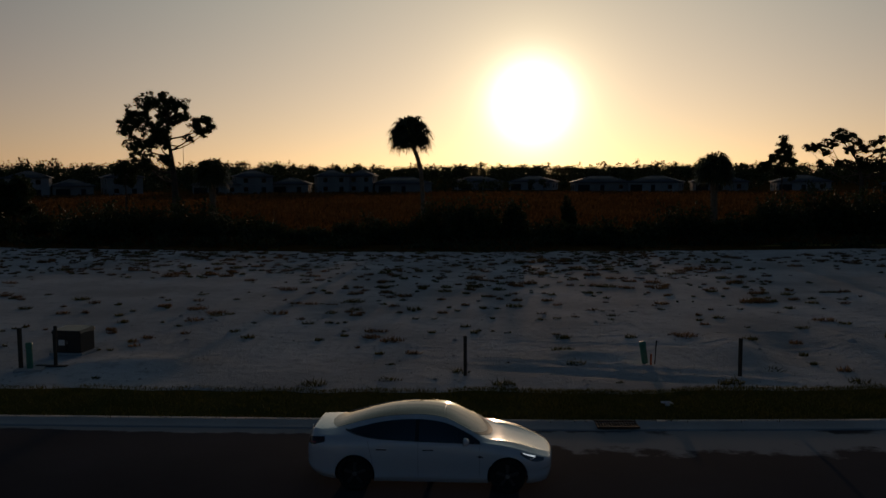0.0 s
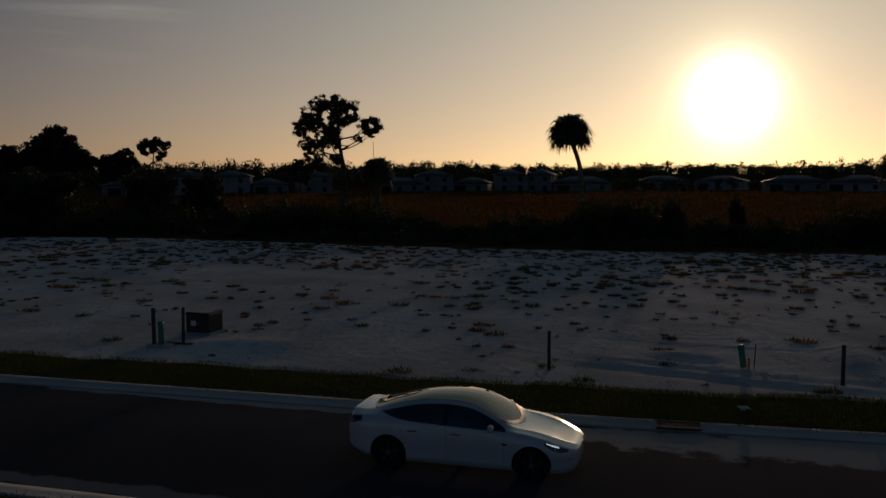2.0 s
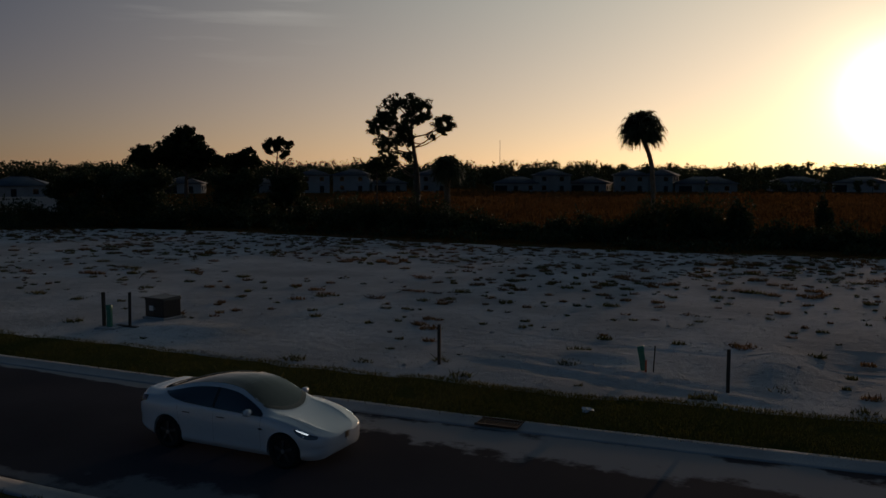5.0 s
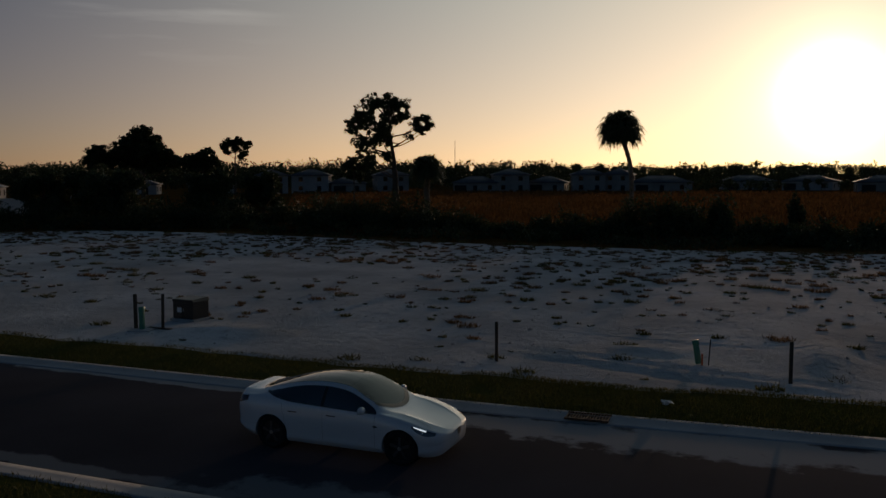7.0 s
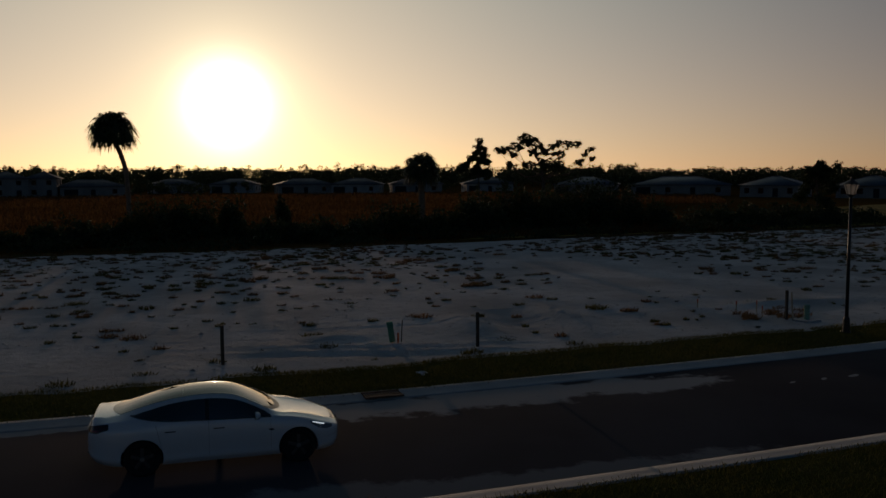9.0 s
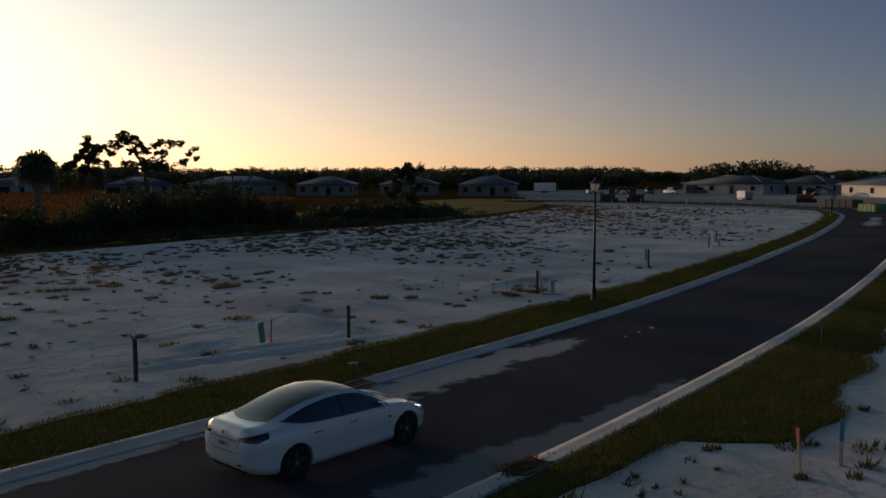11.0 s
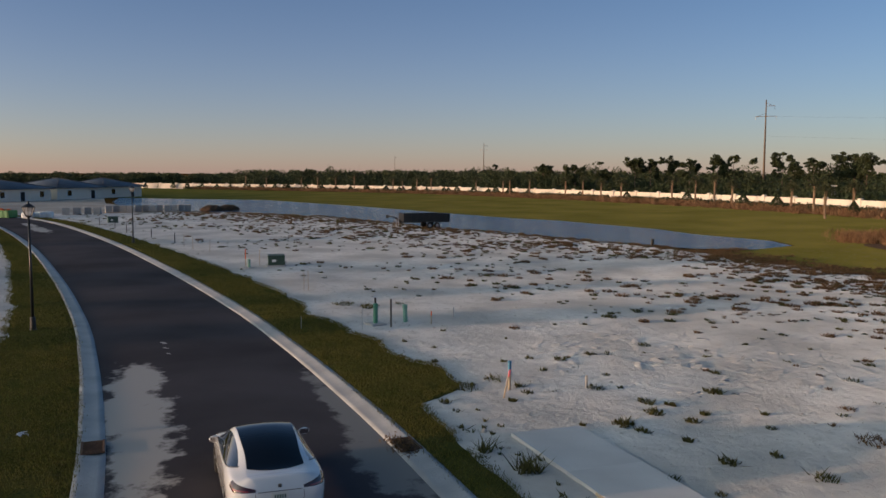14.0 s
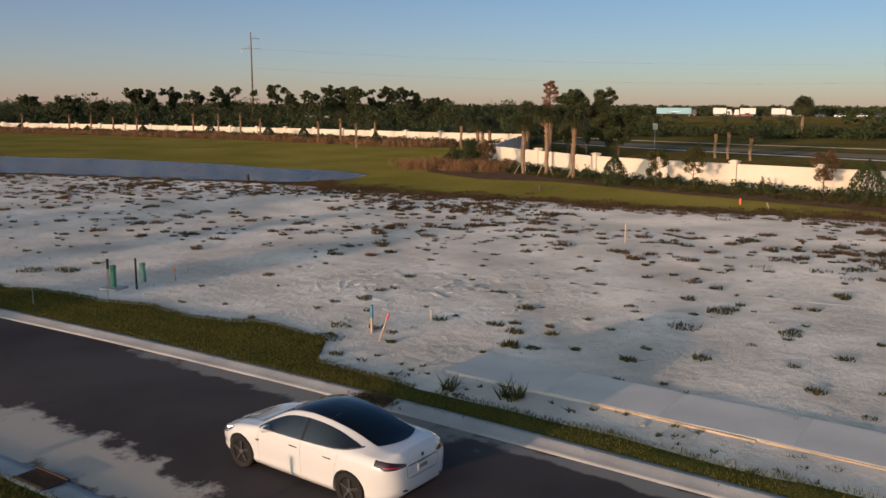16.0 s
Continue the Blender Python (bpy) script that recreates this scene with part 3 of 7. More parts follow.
WATER = [(147, 3), (130, -9.8), (112, -23.5), (91, -28.8), (79, -33), (68, -37), (53, -41.6), (48, -44), (45.5, -49), (47.8, -55.2), (53.6, -57.5), (63, -55.5), (73, -56.3), (93, -53),
         (101, -49), (132, -42), (159, -35), (195, -24), (208, -5), (222, 10.6), (190, 11), (167, 9)]
wm = plain("pond_water", (0.009, 0.085, 0.17), 0.12, spec=0.4)
wn = wm.node_tree
wv = wn.nodes.new("ShaderNodeTexNoise")
wv.inputs["Scale"].default_value, wv.inputs["Detail"].default_value = 1.6, 3
wt = wn.nodes.new("ShaderNodeTexCoord")
wb = wn.nodes.new("ShaderNodeBump")
wb.inputs["Strength"].default_value, wb.inputs["Distance"].default_value = 1.0, 0.42
wn.links.new(wt.outputs["Object"], wv.inputs["Vector"])
wn.links.new(wv.outputs["Fac"], wb.inputs["Height"])
wn.links.new(wb.outputs["Normal"], wn.nodes["Principled BSDF"].inputs["Normal"])
tagged(link_mesh("water", [(x, y, -0.06) for x, y in WATER], [tuple(range(len(WATER)))], wm), "calm blue retention pond beside the lot", "water", kind="structure")

WALL_NEAR = [(-46, -58.5), (-24, -59), (-2, -59.4), (4.8, -59.8), (11.7, -60.4), (18.8, -61.4), (25.8, -63.1), (35, -68), (44.7, -73.8)]
WALL_FAR = [(64, -113), (76, -110.5), (92, -111), (115, -111.5), (138, -110), (160, -107), (185, -102.5), (210, -96), (232, -86), (254, -73), (275, -57), (296, -40), (316, -20), (338, 4), (360, 30)]
LAWN_NEAR = line((-140, -54.5), (-60, -52), (-3, -49), (11, -46), (30, -43.5), (44, -43.2), (46, -50), (48, -55.6), (53, -57.6), (63, -55.6), (73, -56.4), (93, -53.1), (101, -49.1), (132, -42.1), (159, -35.1), (195, -24.1), (208, -5), (222, 10.6), (260, 18), (360, 45))
LAWN_FAR = line((-140, -59.5), (-2, -60.4), (11.7, -61.4), (25.8, -64.1), (44.7, -75), (64, -114), (92, -112), (138, -111), (210, -97), (275, -58), (316, -21), (360, 45.5))
lawn_z = lambda x, y, s: -0.075 + 0.5 * min(1, s * 1.5) ** 1.2 + 0.06 * noise.noise((x * 0.1, y * 0.1, 0)) * s
sheet("lawn_bank", np.r_[np.arange(-140, 40, 4), np.arange(40, 70, 1.0), np.arange(70, 360, 5)], LAWN_NEAR, LAWN_FAR, 16, M["lawn"], lawn_z, "mown grass bank rising from the pond to the wall", "grass")


# ---- car ----
paint = bpy.data.materials.new("white_car_paint")
paint.use_nodes = True
pb = paint.node_tree.nodes["Principled BSDF"]
pb.inputs["Base Color"].default_value = (0.66, 0.68, 0.70, 1)
pb.inputs["Roughness"].default_value = 0.32
pb.inputs["Coat Weight"].default_value, pb.inputs["Coat Roughness"].default_value = 1.0, 0.04
pn = paint.node_tree.nodes.new("ShaderNodeTexNoise")
pn.inputs["Scale"].default_value = 2.5
pr = paint.node_tree.nodes.new("ShaderNodeMapRange")
pr.inputs["To Min"].default_value, pr.inputs["To Max"].default_value = 0.18, 0.26
paint.node_tree.links.new(pn.outputs["Fac"], pr.inputs["Value"])
paint.node_tree.links.new(pr.outputs["Result"], pb.inputs["Roughness"])
C = {
    "glass": plain("tinted_car_glass", (0.004, 0.0045, 0.005), 0.03, spec=0.5),
    "side": plain("tinted_side_glass", (0.012, 0.014, 0.013), 0.015, spec=1.0, coat=1.0),
    "trim": plain("satin_black_trim", (0.012, 0.012, 0.012), 0.4),
    "tyre": mat("tyre_rubber", (0.008, 0.008, 0.008), (0.014, 0.014, 0.014), 4, 30, 0.85, bump=0.2, dist=0.004),
    "rim": plain("dark_grey_alloy", (0.025, 0.025, 0.027), 0.4, metal=0.3),
    "spoke": plain("grey_alloy_spoke", (0.10, 0.10, 0.105), 0.35, metal=0.6),
    "hub": plain("bright_alloy", (0.45, 0.45, 0.46), 0.3, metal=0.9),
    "lamp_r": plain("red_lamp_lens", (0.035, 0.004, 0.004), 0.08, coat=0.6),
    "lamp_red": plain("bright_red_lens", (0.22, 0.012, 0.012), 0.1, coat=1.0),
    "led": plain("lit_led_strip", (0.85, 0.95, 1.0), 0.3, emit=2.5),
    "lamp_f": plain("clear_lamp_lens", (0.10, 0.11, 0.12), 0.05, spec=0.8, coat=1.0),
    "chrome": plain("bright_reflector", (0.7, 0.7, 0.72), 0.12, metal=1.0),
    "plate": plain("number_plate", (0.62, 0.62, 0.60), 0.5),
    "bar": plain("number_bar", (0.06, 0.12, 0.09), 0.6),
    "under": plain("dark_underbody", (0.01, 0.01, 0.01), 0.9),
}
# stations from nose to tail: x, sill z, sill y, waist y, belt z, belt y, rail z, rail y, middle z
STATIONS = np.array([
    (2.375, 0.40, 0.04, 0.09, 0.545, 0.07, 0.560, 0.04, 0.562), (2.352, 0.34, 0.24, 0.36, 0.575, 0.31, 0.595, 0.18, 0.598), (2.315, 0.27, 0.44, 0.56, 0.605, 0.50, 0.630, 0.30, 0.632), (2.22, 0.21, 0.62, 0.72, 0.640, 0.66, 0.680, 0.40, 0.678),
    (2.00, 0.18, 0.74, 0.845, 0.715, 0.775, 0.762, 0.50, 0.745), (1.75, 0.18, 0.79, 0.905, 0.805, 0.830, 0.850, 0.55, 0.822), (1.45, 0.18, 0.81, 0.925, 0.878, 0.850, 0.918, 0.58, 0.892),
    (1.16, 0.18, 0.82, 0.922, 0.918, 0.857, 0.958, 0.62, 0.950), (0.95, 0.18, 0.82, 0.920, 0.930, 0.865, 1.045, 0.665, 1.075), (0.70, 0.18, 0.825, 0.920, 0.940, 0.872, 1.175, 0.650, 1.215), (0.35, 0.18, 0.825, 0.921, 0.950, 0.878, 1.315, 0.615, 1.375),
    (0.0, 0.18, 0.825, 0.922, 0.960, 0.880, 1.368, 0.595, 1.437), (-0.35, 0.18, 0.825, 0.922, 0.972, 0.880, 1.372, 0.585, 1.443), (-0.75, 0.18, 0.825, 0.924, 0.988, 0.876, 1.335, 0.575, 1.410),
    (-1.15, 0.18, 0.825, 0.930, 1.008, 0.866, 1.258, 0.565, 1.328), (-1.5, 0.19, 0.81, 0.930, 1.022, 0.850, 1.168, 0.570, 1.225), (-1.80, 0.21, 0.80, 0.915, 1.025, 0.828, 1.100, 0.590, 1.132),
    (-2.00, 0.24, 0.76, 0.880, 1.018, 0.795, 1.085, 0.59, 1.108), (-2.15, 0.28, 0.69, 0.825, 1.000, 0.740, 1.090, 0.55, 1.112), (-2.235, 0.31, 0.62, 0.760, 0.950, 0.680, 1.070, 0.50, 1.090), (-2.305, 0.36, 0.52, 0.66, 0.86, 0.58, 0.92, 0.40, 0.93),
    (-2.345, 0.42, 0.40, 0.53, 0.72, 0.46, 0.76, 0.30, 0.76)])
XSTA = STATIONS[:, 0]


def smooth_col(x, k):
    """Column k of the stations at x, on a smooth curve."""
    xs, ys = XSTA[::-1], STATIONS[::-1, k]
    i = int(np.clip(np.searchsorted(xs, x) - 1, 0, len(xs) - 2))
    x0, x1 = xs[i], xs[i + 1]
    m0 = (ys[i + 1] - ys[max(i - 1, 0)]) / (x1 - xs[max(i - 1, 0)] + 1e-9)
    m1 = (ys[min(i + 2, len(xs) - 1)] - ys[i]) / (xs[min(i + 2, len(xs) - 1)] - x0 + 1e-9)
    h, t = x1 - x0, (x - x0) / (x1 - x0)
    return (2 * t**3 - 3 * t**2 + 1) * ys[i] + (t**3 - 2 * t**2 + t) * h * m0 + (-2 * t**3 + 3 * t**2) * ys[i + 1] + (t**3 - t**2) * h * m1


def car_section(x):
    """Half a cross-section at x, from the sill up to the middle of the roof."""
    zs, ys, yw, zb, yb, ze, ye, zc = (smooth_col(x, k) for k in range(1, 9))
    pts = [(ys, zs), (yw - 0.025, zs + 0.10), (yw - 0.022, zs + 0.22), (yw, zs + (zb - zs) * 0.62), (yw - 0.012, zs + (zb - zs) * 0.84), (yb, zb), (yb * 0.48 + ye * 0.52 + 0.012, zb * 0.46 + ze * 0.54), (ye, ze), (ye * 0.86, ze + (zc - ze) * 0.42), (ye * 0.45, ze + (zc - ze) * 0.85), (0, zc)]
    return catmull(pts, 41)


def car_top(x, y):
    s = car_section(x)[26:]
    return float(np.interp(y, s[::-1, 0], s[::-1, 1]))


def car_side(x, z):
    s = car_section(x)[:32]
    return float(np.interp(z, s[:, 1], s[:, 0]))


def rear_x(y, z):
    """Where the tail's skin lies at that half width and height."""
    a, b = -1.84, -2.343
    for _ in range(18):
        c = (a + b) / 2
        a, b = (c, b) if car_side(c, z) > y else (a, c)
    return a


def grid_part(name, rows, material, parent, label="", offset=0.0, both=False, thick=0.012):
    """A panel from rows of points, closed to a thin plate; both: mirrored to the other side too, as a mesh of its own."""
    made = []
    for side in ((1, -1) if both else (1,)):
        r = np.array(rows, float)
        r[..., 1] *= side
        n, k = r.shape[:2]
        f = [(i * k + j, (i + 1) * k + j, (i + 1) * k + j + 1, i * k + j + 1) for i in range(n - 1) for j in range(k - 1)]
        bm = bmesh.new()
        vs = [bm.verts.new(p) for p in r.reshape(-1, 3)]
        for q in f:
            try:
                bm.faces.new([vs[i] for i in q])
            except ValueError:
                pass
        bmesh.ops.remove_doubles(bm, verts=bm.verts, dist=1e-4)
        bmesh.ops.recalc_face_normals(bm, faces=bm.faces)
        mid = sum((v.co for v in bm.verts), Vector()) / len(bm.verts)
        out = sum((fc.normal for fc in bm.faces), Vector())
        if out.dot(mid - Vector((mid.x * 0.9, 0, 0.6))) < 0:
            bmesh.ops.reverse_faces(bm, faces=bm.faces)
        made.append(part(name, bm, material, parent, label, smooth=True))
    return made


def build_wheel(m, car):
    wheel = new("wheel")
    wheel.parent = car
    wheel.matrix_basis = m
    prof = [(0.215, -0.105), (0.30, -0.118), (0.325, -0.105), (0.335, -0.06), (0.335, 0.06), (0.325, 0.105), (0.30, 0.118), (0.225, 0.108), (0.215, 0.08)]
    v, f, n = [], [], 40
    for r, w in prof:
        v += [(r * math.cos(2 * math.pi * k / n), w, r * math.sin(2 * math.pi * k / n)) for k in range(n)]
    for i in range(len(prof) - 1):
        f += [(i * n + k, i * n + (k + 1) % n, (i + 1) * n + (k + 1) % n, (i + 1) * n + k) for k in range(n)]
    link_mesh("tyre", v, f, C["tyre"], wheel, smooth=True)
    bm = cyl_bm(0.228, 0.228, 0.03, (0, 0, 0), 36, rot=Matrix.Rotation(radians(-90), 4, "X"))
    bmesh.ops.translate(bm, vec=(0, 0.035, 0), verts=bm.verts)
    rim = part("rim", bm, C["rim"], wheel, "dark grey alloy rim")
    bm = bmesh.new()
    for k in range(5):
        box_bm(0.055, 0.025, 0.185, (0, 0, 0), 0.006, bm, rot=Matrix.Rotation(radians(72 * k), 4, "Y") @ Matrix.Translation((0, 0.085, 0.03)))
    part("spoke", bm, C["spoke"], rim, "grey spokes")
    bm = cyl_bm(0.045, 0.035, 0.025, (0, 0.088, 0), 18, rot=Matrix.Rotation(radians(-90), 4, "X"))
    part("hub_cap", bm, C["hub"], rim, "bright centre cap")
    return wheel


def build_car():
    car = thing("car", pose(0.04, 0.03, 0.045), "white electric saloon car with black glass roof parked on the street", "car")
    xs = np.r_[np.r_[2.375, 2.37, np.linspace(2.362, 2.0, 16)], np.linspace(1.96, -1.95, 90), np.linspace(-1.99, -2.345, 20)]
    rows = []
    for x in xs:
        h = car_section(x)
        rows.append([(x, -y, z) for y, z in h] + [(x, y, z) for y, z in h[-2::-1]])
    k = len(rows[0])
    v = [p for r in rows for p in r]
    f = [(i * k + j, i * k + (j + 1) % k, (i + 1) * k + (j + 1) % k, (i + 1) * k + j) for i in range(len(xs) - 1) for j in range(k)]
    f += [tuple(range(k))[::-1], tuple((len(xs) - 1) * k + j for j in range(k))]
    shell = link_mesh("shell", v, f, paint)
    bm = bmesh.new()
    bm.from_mesh(shell.data)
    bmesh.ops.recalc_face_normals(bm, faces=bm.faces)
    bm.to_mesh(shell.data)
    bm.free()
    # wheel arches cut out of the shell
    cut = bmesh.new()
    for x in (1.505, -1.37):
        for y in (0.62, -0.62):
            b = cyl_bm(0.378, 0.378, 0.75, (0, 0, 0), 40, rot=Matrix.Rotation(radians(90), 4, "X") @ Matrix.Translation((0, 0, -0.375)))
            bmesh.ops.translate(b, vec=(x, y + (0.10 if y > 0 else -0.10), 0.335), verts=b.verts)
            me = bpy.data.meshes.new("t")
            b.to_mesh(me)
            b.free()
            cut.from_mesh(me)
            bpy.data.meshes.remove(me)
    cm = bpy.data.meshes.new("cutter")
    cut.to_mesh(cm)
    cut.free()
    cutter = new("cutter", cm)
    mod = shell.modifiers.new("arches", "BOOLEAN")
    mod.operation, mod.object, mod.solver = "DIFFERENCE", cutter, "EXACT"
    dg = bpy.context.evaluated_depsgraph_get()
    body_me = bpy.data.meshes.new_from_object(shell.evaluated_get(dg))
    bpy.data.objects.remove(cutter)
    bpy.data.objects.remove(shell)
    body_me.materials.clear()
    body_me.materials.append(paint)
    body_me.polygons.foreach_set("use_smooth", [True] * len(body_me.polygons))
    body_me.set_sharp_from_angle(angle=radians(38))
    body = new("body", body_me)
    body.parent = car
    body["label"] = "white glossy painted body"
    # glass over the cabin: windscreen, roof and rear window, one behind the other
    def over(x0, x1, inset0, inset1, n=18):
        out = []
        for x in np.linspace(x0, x1, n):
            t = (x - x0) / (x1 - x0)
            half = smooth_col(x, 7) * (inset0 + (inset1 - inset0) * t)
            out.append([(x, y, car_top(x, abs(y)) + 0.006) for y in np.linspace(-half, half, 17)])
        return out
    def curved(x0, x1, bow, i0, i1, n=18):
        rows = over(x0, x1, i0, i1, n)
        out = []
        for a, r in enumerate(rows):
            w = bow * (1 - a / (n - 1))
            out.append([(x - w * (abs(y) / 0.6) ** 2, y, car_top(x - w * (abs(y) / 0.6) ** 2, abs(y)) + 0.006) for x, y, z in r])
        return out
    grid_part("windscreen", curved(1.12, 0.30, 0.22, 0.99, 0.93), C["glass"], car, "dark sloping windscreen")
    grid_part("roof_glass", over(0.296, -0.628, 0.935, 0.955, 20), C["glass"], car, "black glass roof")
    rear = [[(x, y, z) for x, y, z in r] for r in over(-0.632, -1.92, 0.955, 0.90, 28)]
    rear = [[(x + 0.12 * (abs(y) / 0.5) ** 2 * max(0, (-1.3 - x) / 0.5), y, car_top(x + 0.12 * (abs(y) / 0.5) ** 2 * max(0, (-1.3 - x) / 0.5), abs(y)) + 0.006) for x, y, z in r] for r in rear]
    grid_part("rear_window", rear, C["glass"], car, "black tinted rear window")
    # side windows
    def dlo(x):
        lo = smooth_col(x, 4) + 0.018
        top = smooth_col(x, 6) - 0.045
        if x > 0.2:
            top = min(top, lo + (1.02 - x) * 0.62)
        if x < -0.85:
            lo += 0.085 * ((-0.85 - x) / 0.72) ** 2
            top = min(top, lo + (x + 1.57) * 0.40)
        return lo, max(top, lo + 0.004)
    for name, x0, x1 in (("front_side_window", 0.99, -0.16), ("rear_side_window", -0.22, -1.56)):
        rows = []
        for x in np.linspace(x0, x1, 26):
            lo, hi = dlo(x)
            rows.append([(x, car_side(x, z) + 0.006, z) for z in np.linspace(lo, hi, 8)])
        grid_part(name, rows, C["side"], car, "tinted side window", both=True)
    rows = []
    for x in np.linspace(-0.155, -0.225, 3):
        lo, hi = dlo(x)
        rows.append([(x, car_side(x, z) + 0.007, z) for z in np.linspace(lo, hi, 8)])
    grid_part("door_pillar", rows, C["trim"], car, "black door pillar", both=True)
    cowl = []
    for y in np.linspace(-0.66, 0.66, 25):
        x0 = 1.135 - 0.22 * (abs(y) / 0.6) ** 2
        cowl.append([(x, y, car_top(x, abs(y)) + 0.008) for x in np.linspace(x0 - 0.02, x0 + 0.085, 4)])
    grid_part("cowl", cowl, C["trim"], car, "black scuttle panel below the windscreen")
    for x0, x1 in ((1.0, -0.19), (-0.19, -1.57)):
        grid_part("waist_trim", [[(x, car_side(x, dlo(x)[0] - 0.016 + q) + 0.005, dlo(x)[0] - 0.016 + q) for q in (0, 0.014)] for x in np.linspace(x0, x1, 24)], C["trim"], car, "black strip under the side glass", both=True)
    # panel gaps, as thin dark strips
    def seam(pts):
        a = np.array(pts, float)
        return [[(x, car_side(x, z) + 0.003, z) for x in (px - 0.002, px, px + 0.002)] for px, z in a]
    zz = np.linspace(0.30, 0.955, 14)
    for x0, bend in ((0.98, 0.0), (-0.17, 0.0), (-1.02, -0.10)):
        grid_part("panel_gap", seam([(x0 + bend * ((z - 0.3) / 0.65) ** 2, z) for z in zz]), C["trim"], car, both=True)
    rows = [[(x, car_side(x, z) + 0.004, z) for z in (0.295, 0.325)] for x in np.linspace(1.08, -0.93, 24)]
    grid_part("sill_crease", rows, paint, car, both=True)
    # bonnet and boot gaps
    grid_part("bonnet_gap", [[(x, 0.60 + 0.16 * (1.1 - x) * -0.25 + dy, car_top(x, 0.60 + 0.16 * (1.1 - x) * -0.25 + dy) + 0.003) for dy in (-0.003, 0.003)] for x in np.linspace(1.15, 2.08, 16)], C["trim"], car, both=True)
    # door handles, flush
    for x in (0.02, -0.86):
        bm = box_bm(0.20, 0.012, 0.020, (0, 0, 0), 0.004)
        bmesh.ops.translate(bm, vec=(x, car_side(x, 0.80) + 0.002, 0.805), verts=bm.verts)
        me = part("door_handle", bm, C["trim"], car, "dark flush door handle")
        bm = box_bm(0.20, 0.012, 0.020, (x, -car_side(x, 0.80) - 0.002, 0.805), 0.005)
        part("door_handle", bm, C["trim"], car, "dark flush door handle")
    # fender badge with camera
    for s in (1, -1):
        bm = bmesh.new()
        pts = [(1.06, 0.70), (0.98, 0.685), (0.93, 0.715), (1.0, 0.73)]
        vs = [bm.verts.new((x, s * (car_side(x, z) + 0.006), z)) for x, z in pts] + [bm.verts.new((x, s * (car_side(x, z) - 0.01), z)) for x, z in pts]
        bm.faces.new(vs[:4])
        for i in range(4):
            bm.faces.new((vs[i], vs[(i + 1) % 4], vs[4 + (i + 1) % 4], vs[4 + i]))
        bmesh.ops.recalc_face_normals(bm, faces=bm.faces)
        part("fender_camera", bm, C["trim"], car)
        # mirror on a short arm
        bm = bmesh.new()
        bmesh.ops.create_uvsphere(bm, u_segments=20, v_segments=12, radius=1)
        bmesh.ops.scale(bm, vec=(0.075, 0.115, 0.075), verts=bm.verts)
        for vv in bm.verts:
            if vv.co.x < -0.03:
                vv.co.x = -0.03
        bmesh.ops.translate(bm, vec=(0.72, s * 0.95, 1.0), verts=bm.verts)
        mirror = part("mirror", bm, paint, car, "white door mirror", smooth=True)
        bm = box_bm(0.05, 0.12, 0.03, (0.73, s * 0.89, 0.945), 0.01)
        part("arm", bm, C["trim"], mirror)
        bm = box_bm(0.006, 0.19, 0.11, (0.685, s * 0.95, 0.945), 0.002)
        part("mirror_glass", bm, C["chrome"], mirror)
        # headlight: long lens swept up the wing
        rows = []
        for t in np.linspace(0, 1, 14):
            x = 1.74 + 0.44 * t
            hi = 0.790 - 0.135 * t
            lo = hi - 0.012 - 0.085 * math.sin(math.pi * min(1, 0.08 + 0.80 * t))
            rows.append([(x + 0.003, s * (car_side(x, z) + 0.006), z) for z in np.linspace(lo, hi, 6)])
        lens = grid_part("headlight", rows, C["lamp_f"], car, "clear swept-back headlight")[0]
        grid_part("day_light", [[(x + 0.006, y + s * 0.004, z) for x, y, z in (r[4], r[5])] for r in rows[1:9]], C["led"], lens, "lit white daytime strip")
        mid = rows[6][2]
        bm = bmesh.new()
        bmesh.ops.create_uvsphere(bm, u_segments=12, v_segments=8, radius=0.028)
        bmesh.ops.translate(bm, vec=(mid[0], mid[1], mid[2] - 0.012), verts=bm.verts)
        part("projector", bm, C["chrome"], lens, "bright headlight projector", smooth=True)
        # taillight wraps round the corner: tall at the wing, a thin tongue towards the middle
        rows = []
        for t in np.linspace(0, 1, 20):
            yt = 0.895 - 0.46 * t
            lo_ = 0.862 + 0.01 * t + 0.10 * max(0, 0.16 - t) / 0.16
            hi_ = 1.045 - 0.125 * t - 0.05 * max(0, 0.10 - t) / 0.10
            row = []
            for z in np.linspace(lo_, max(hi_, lo_ + 0.006), 6):
                yz = min(yt, car_side(-1.93, z) - 0.002)
                row.append((rear_x(yz, z) - 0.006 * t, s * (yz + 0.006 * (1 - t)), z))
            rows.append(row)
        tail = grid_part("taillight", rows, C["lamp_r"], car, "dark red wrap-round taillight")[0]
        inner = [[(x - 0.004, y + s * 0.003, z) for x, y, z in r[1:3]] for r in rows[3:15]]
        grid_part("light_band", inner, C["lamp_red"], tail, "brighter red band in the lamp")
        # lower rear reflector slot and front corner vent
        bm = box_bm(0.02, 0.24, 0.028, (-2.300, s * 0.56, 0.43), 0.005, rot=Matrix.Rotation(radians(-32 * s), 4, "Z"))
        part("bumper_slot", bm, C["trim"], car)
        bm = box_bm(0.02, 0.16, 0.05, (2.20, s * 0.62, 0.40), 0.008, rot=Matrix.Rotation(radians(38 * s), 4, "Z"))
        part("bumper_vent", bm, C["trim"], car)
    # lower front intake, rear diffuser
    bm = box_bm(0.06, 0.96, 0.055, (2.27, 0, 0.285), 0.01)
    for vv in bm.verts:
        vv.co.x -= 0.16 * (abs(vv.co.y) / 0.48) ** 2.2
    part("front_intake", bm, C["trim"], car)
